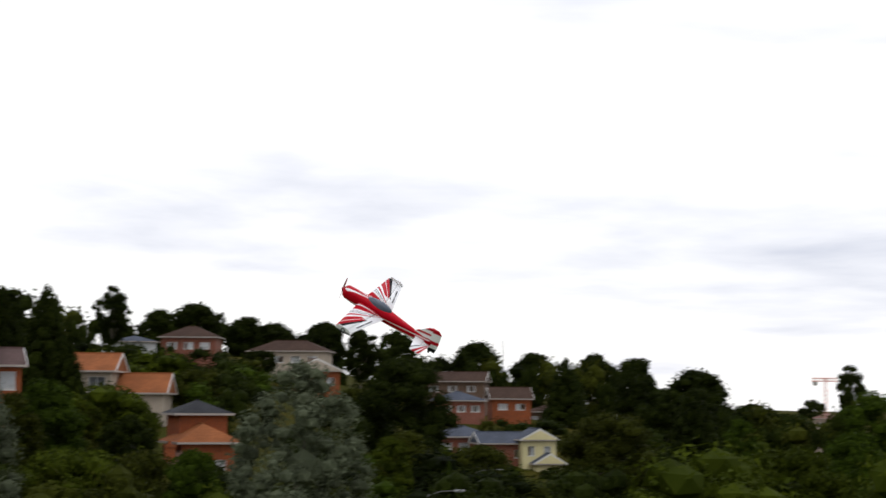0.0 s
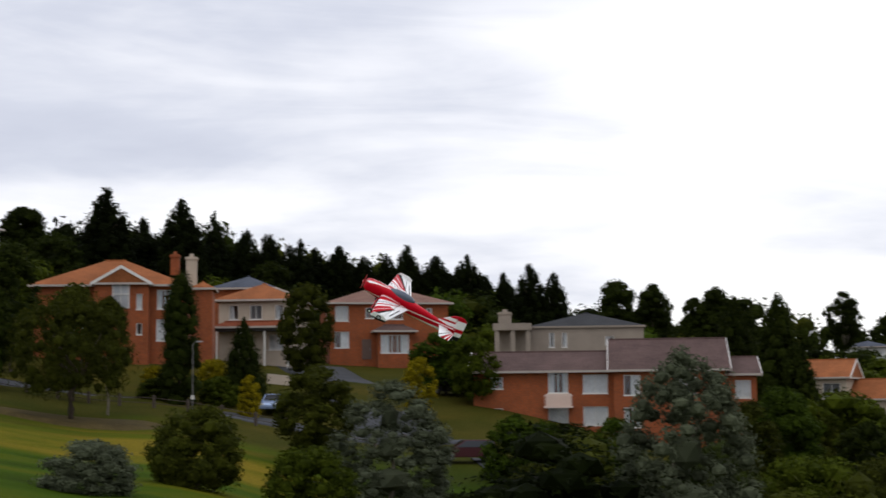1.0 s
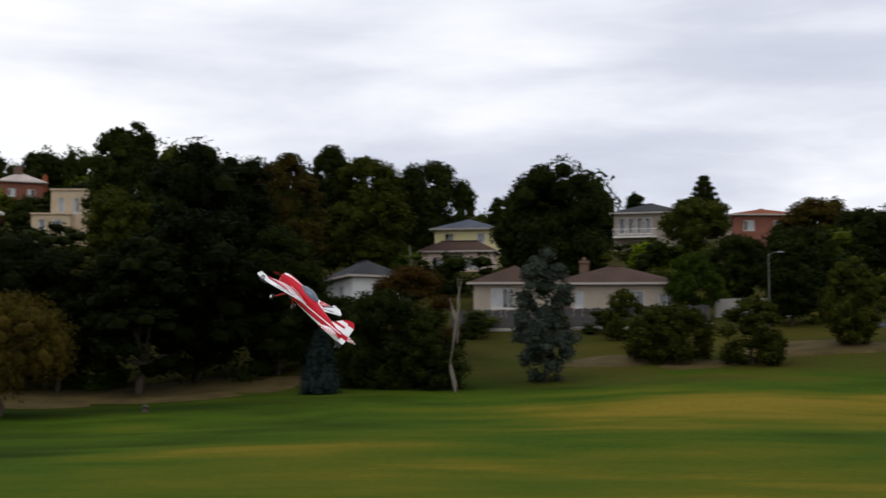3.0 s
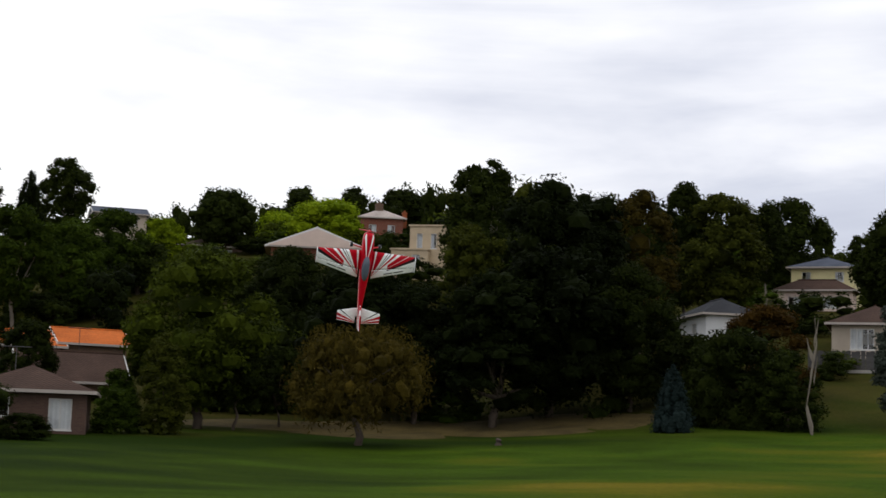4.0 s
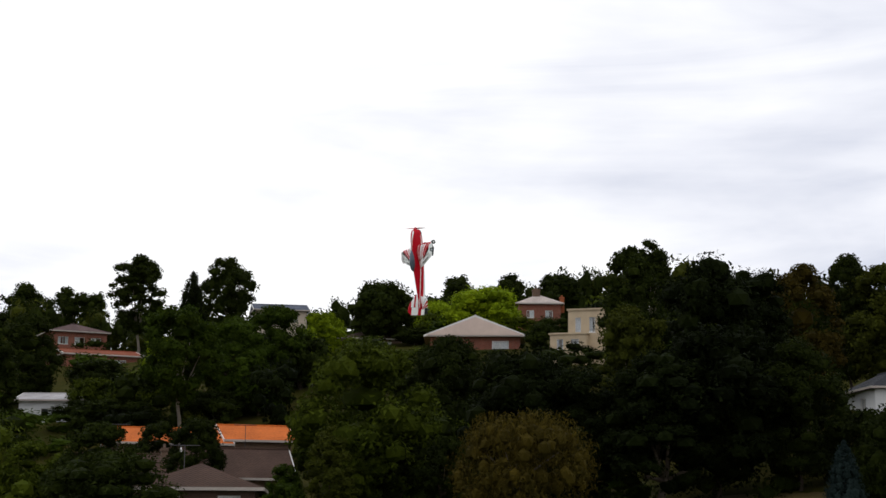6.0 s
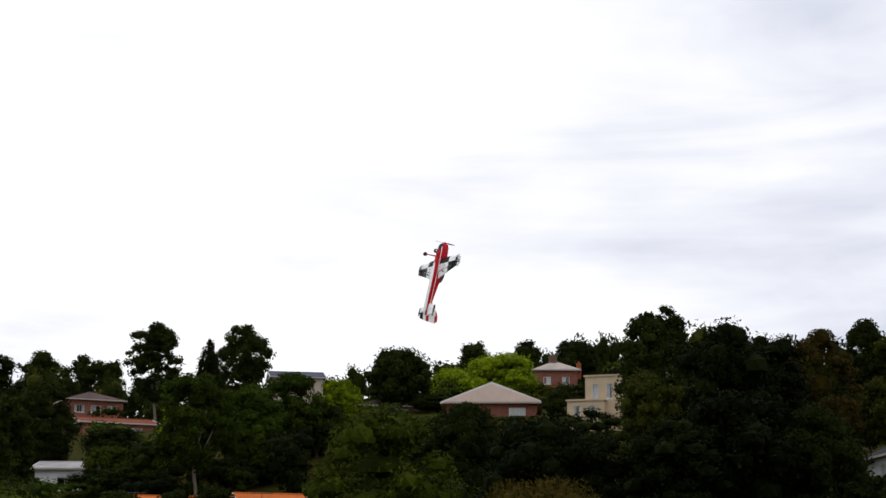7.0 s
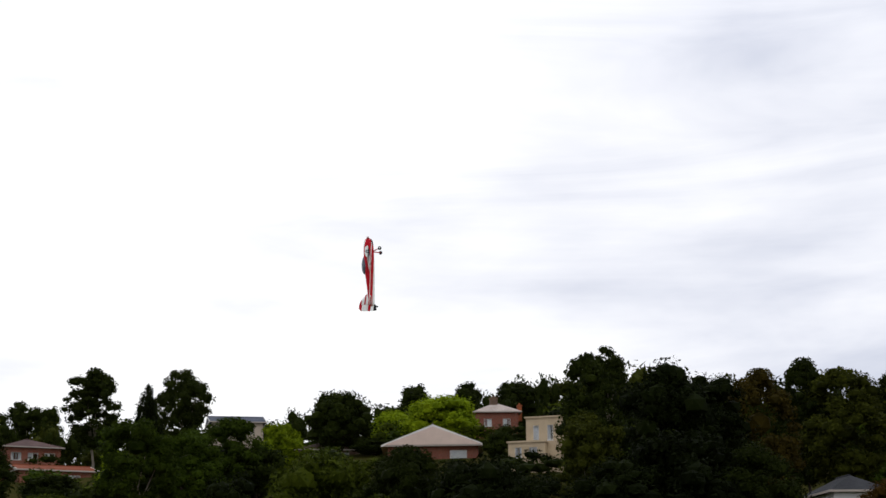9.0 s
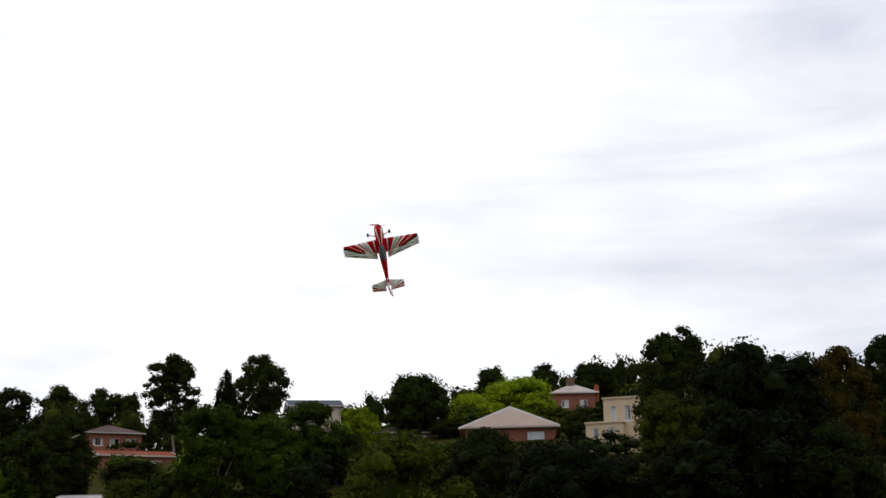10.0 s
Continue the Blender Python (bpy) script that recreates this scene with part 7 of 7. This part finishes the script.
    bmesh.ops.recalc_face_normals(bm, faces=bm.faces[:])

    def rudder_paint(nt, x, ay, z):
        v = math_node(nt, "ADD", z, math_node(nt, "MULTIPLY", x, 0.18))
        return bands(nt, v, -0.15, 0.25, [(-0.15, BLK), (-0.05, WHT), (0.0, RED), (0.045, WHT), (0.10, WHT), (0.145, RED), (0.25, RED)])
    rudder = part("rudder", bm, livery("rudder_film", rudder_paint), root, "striped rudder with black foot")
    rudder.location = (-0.758, 0, 0)
    # spinner and propeller
    bm = bmesh.new()
    tube(bm, [(0, 0, 0), (0.014, 0, 0), (0.026, 0, 0), (0.032, 0, 0)], [0.032, 0.028, 0.017, 0.004], 14)
    for s in (-1, 1):
        prev = None
        for q in (0.02, 0.05, 0.09, 0.13, 0.15):
            c = 0.007 + 0.007 * math.sin(math.pi * min(1, q / 0.15) ** 0.8)
            tw_ = radians(38 - 150 * q)
            ring = [bm.verts.new((0.015 + dx * math.sin(tw_) + nz * 0.6, s * dx * math.cos(tw_), s * q)) for dx, nz in ((-c, 0), (0, 0.004), (c, 0), (0, -0.004))]
            if prev:
                for k in range(4):
                    bm.faces.new((prev[k], prev[(k + 1) % 4], ring[(k + 1) % 4], ring[k]))
            prev = ring
        bm.faces.new(prev)
    bmesh.ops.recalc_face_normals(bm, faces=bm.faces[:])
    prop = part("propeller", bm, plain("red_propeller", (0.40, 0.015, 0.02), 0.35, spread=0.08, bump=0), root, "red two-bladed propeller with spinner", True)
    prop.location = (0.343, 0, 0)
    return root, rudder, prop


PLANE, RUDDER, PROPELLER = build_plane()


# ---- what moves ----
def motions():
    walk(PLANE, [
        (0, pose(11.96, 13.86, 2.65, -33.6, -32.0, 126.6)),
        (0.5, pose(8.94, 16.08, 2.75, -27.8, -35.1, 145.7)),
        (1, pose(5.48, 17.81, 2.86, -28.6, -30.0, 162.9)),
        (1.5, pose(1.78, 17.95, 2.76, -20.9, -35.7, 175.4)),
        (2, pose(-2.00, 17.42, 2.73, -6.5, -37.9, 179.8)),
        (2.5, pose(-5.38, 16.74, 2.77, -2.7, -34.2, 171.0)),
        (2.7, pose(-6.77, 16.34, 2.80, 2.1, -33.1, 166.8)),
        (3, pose(-8.62, 15.24, 2.87, 16.8, -36.5, 159.5)),
        (3.1, pose(-9.34, 15.51, 2.91, 11.6, -38.2, 160.2)),
        (3.2, pose(-10.01, 15.25, 2.97, 10.4, -41.9, 155.0)),
        (3.75, pose(-12.05, 15.74, 3.59, 3.7, -82.2, 141.9)),
        (4.3, pose(-14.10, 16.22, 4.20, 169.6, -57.2, -42.9)),
        (4.5, pose(-14.68, 16.76, 4.47, 174.1, -78.3, -59.7)),
        (5, pose(-14.90, 16.42, 4.63, 176.9, -69.9, -48.8)),
        (5.2, pose(-14.98, 16.28, 4.73, -178.3, -64.0, -40.3)),
        (5.56, pose(-15.46, 16.70, 5.09, 165.2, -71.4, -60.9)),
        (5.94, pose(-15.95, 17.13, 5.45, 152.6, -80.8, -85.7)),
        (6.3, pose(-16.43, 17.54, 5.81, -111.6, -87.9, 142.8)),
        (6.5, pose(-16.51, 17.59, 6.03, -116.1, -85.8, 116.7)),
        (6.8, pose(-16.23, 17.47, 6.14, -9.4, -60.6, -25.5)),
        (6.9, pose(-16.49, 17.77, 6.33, -60.0, -76.9, -13.0)),
        (7, pose(-16.75, 18.08, 6.52, -170.1, -74.7, 60.1)),
        (7.1, pose(-16.61, 18.20, 6.56, 157.7, -74.8, 61.1)),
        (7.2, pose(-16.46, 18.32, 6.61, 125.7, -74.6, 61.9)),
        (7.35, pose(-16.30, 18.20, 6.65, 85.1, -79.6, 69.1)),
        (7.5, pose(-16.14, 18.07, 6.69, 21.9, -81.5, 99.2)),
        (7.65, pose(-16.43, 18.38, 6.90, -50.8, -83.0, 125.7)),
        (7.8, pose(-16.72, 18.69, 7.11, -115.6, -80.2, 144.3)),
        (8, pose(-16.44, 18.59, 7.16, -166.7, -69.8, 138.0)),
        (8.15, pose(-16.82, 18.99, 7.37, 161.5, -73.8, 134.9)),
        (8.3, pose(-17.20, 19.40, 7.58, 120.5, -77.6, 141.4)),
        (8.4, pose(-17.35, 19.45, 7.64, 66.6, -79.4, 162.9)),
        (8.5, pose(-17.49, 19.50, 7.70, 14.7, -77.0, -177.6)),
        (8.65, pose(-17.68, 19.32, 7.65, -26.5, -79.0, -177.9)),
        (8.8, pose(-17.87, 19.15, 7.60, -75.9, -80.5, -169.9)),
        (8.9, pose(-18.21, 19.48, 7.72, -108.2, -84.6, -174.6)),
        (9, pose(-18.56, 19.80, 7.84, 166.8, -87.5, -126.4)),
        (9.15, pose(-18.50, 19.52, 7.79, 23.4, -78.3, -25.8)),
        (9.3, pose(-18.45, 19.24, 7.74, -3.7, -66.9, -42.4)),
        (9.5, pose(-18.91, 19.38, 7.79, -52.5, -67.6, -39.7)),
        (9.6, pose(-19.47, 19.98, 8.02, -86.4, -59.6, -47.1)),
        (9.8, pose(-18.84, 19.07, 7.65, -139.3, -49.1, -51.2)),
        (10, pose(-18.77, 18.56, 7.63, -162.0, -53.8, -60.0)),
    ])
    walk(PROPELLER, [(k / FPS, pose(0.343, 0, 0, k * 83)) for k in range(int(10 * FPS) + 1)])
    walk(RUDDER, [(t, pose(-0.758, 0, 0, 0, 0, a)) for t, a in (
        (0, 0), (2.0, 4), (3.2, -6), (4.3, 12), (4.7, 18), (5.2, 4), (6.5, 0), (7.0, -6), (7.4, 24), (7.7, 4), (8.3, 0), (8.7, 20), (9.2, 0), (9.7, 10), (10, 26))])


motions()
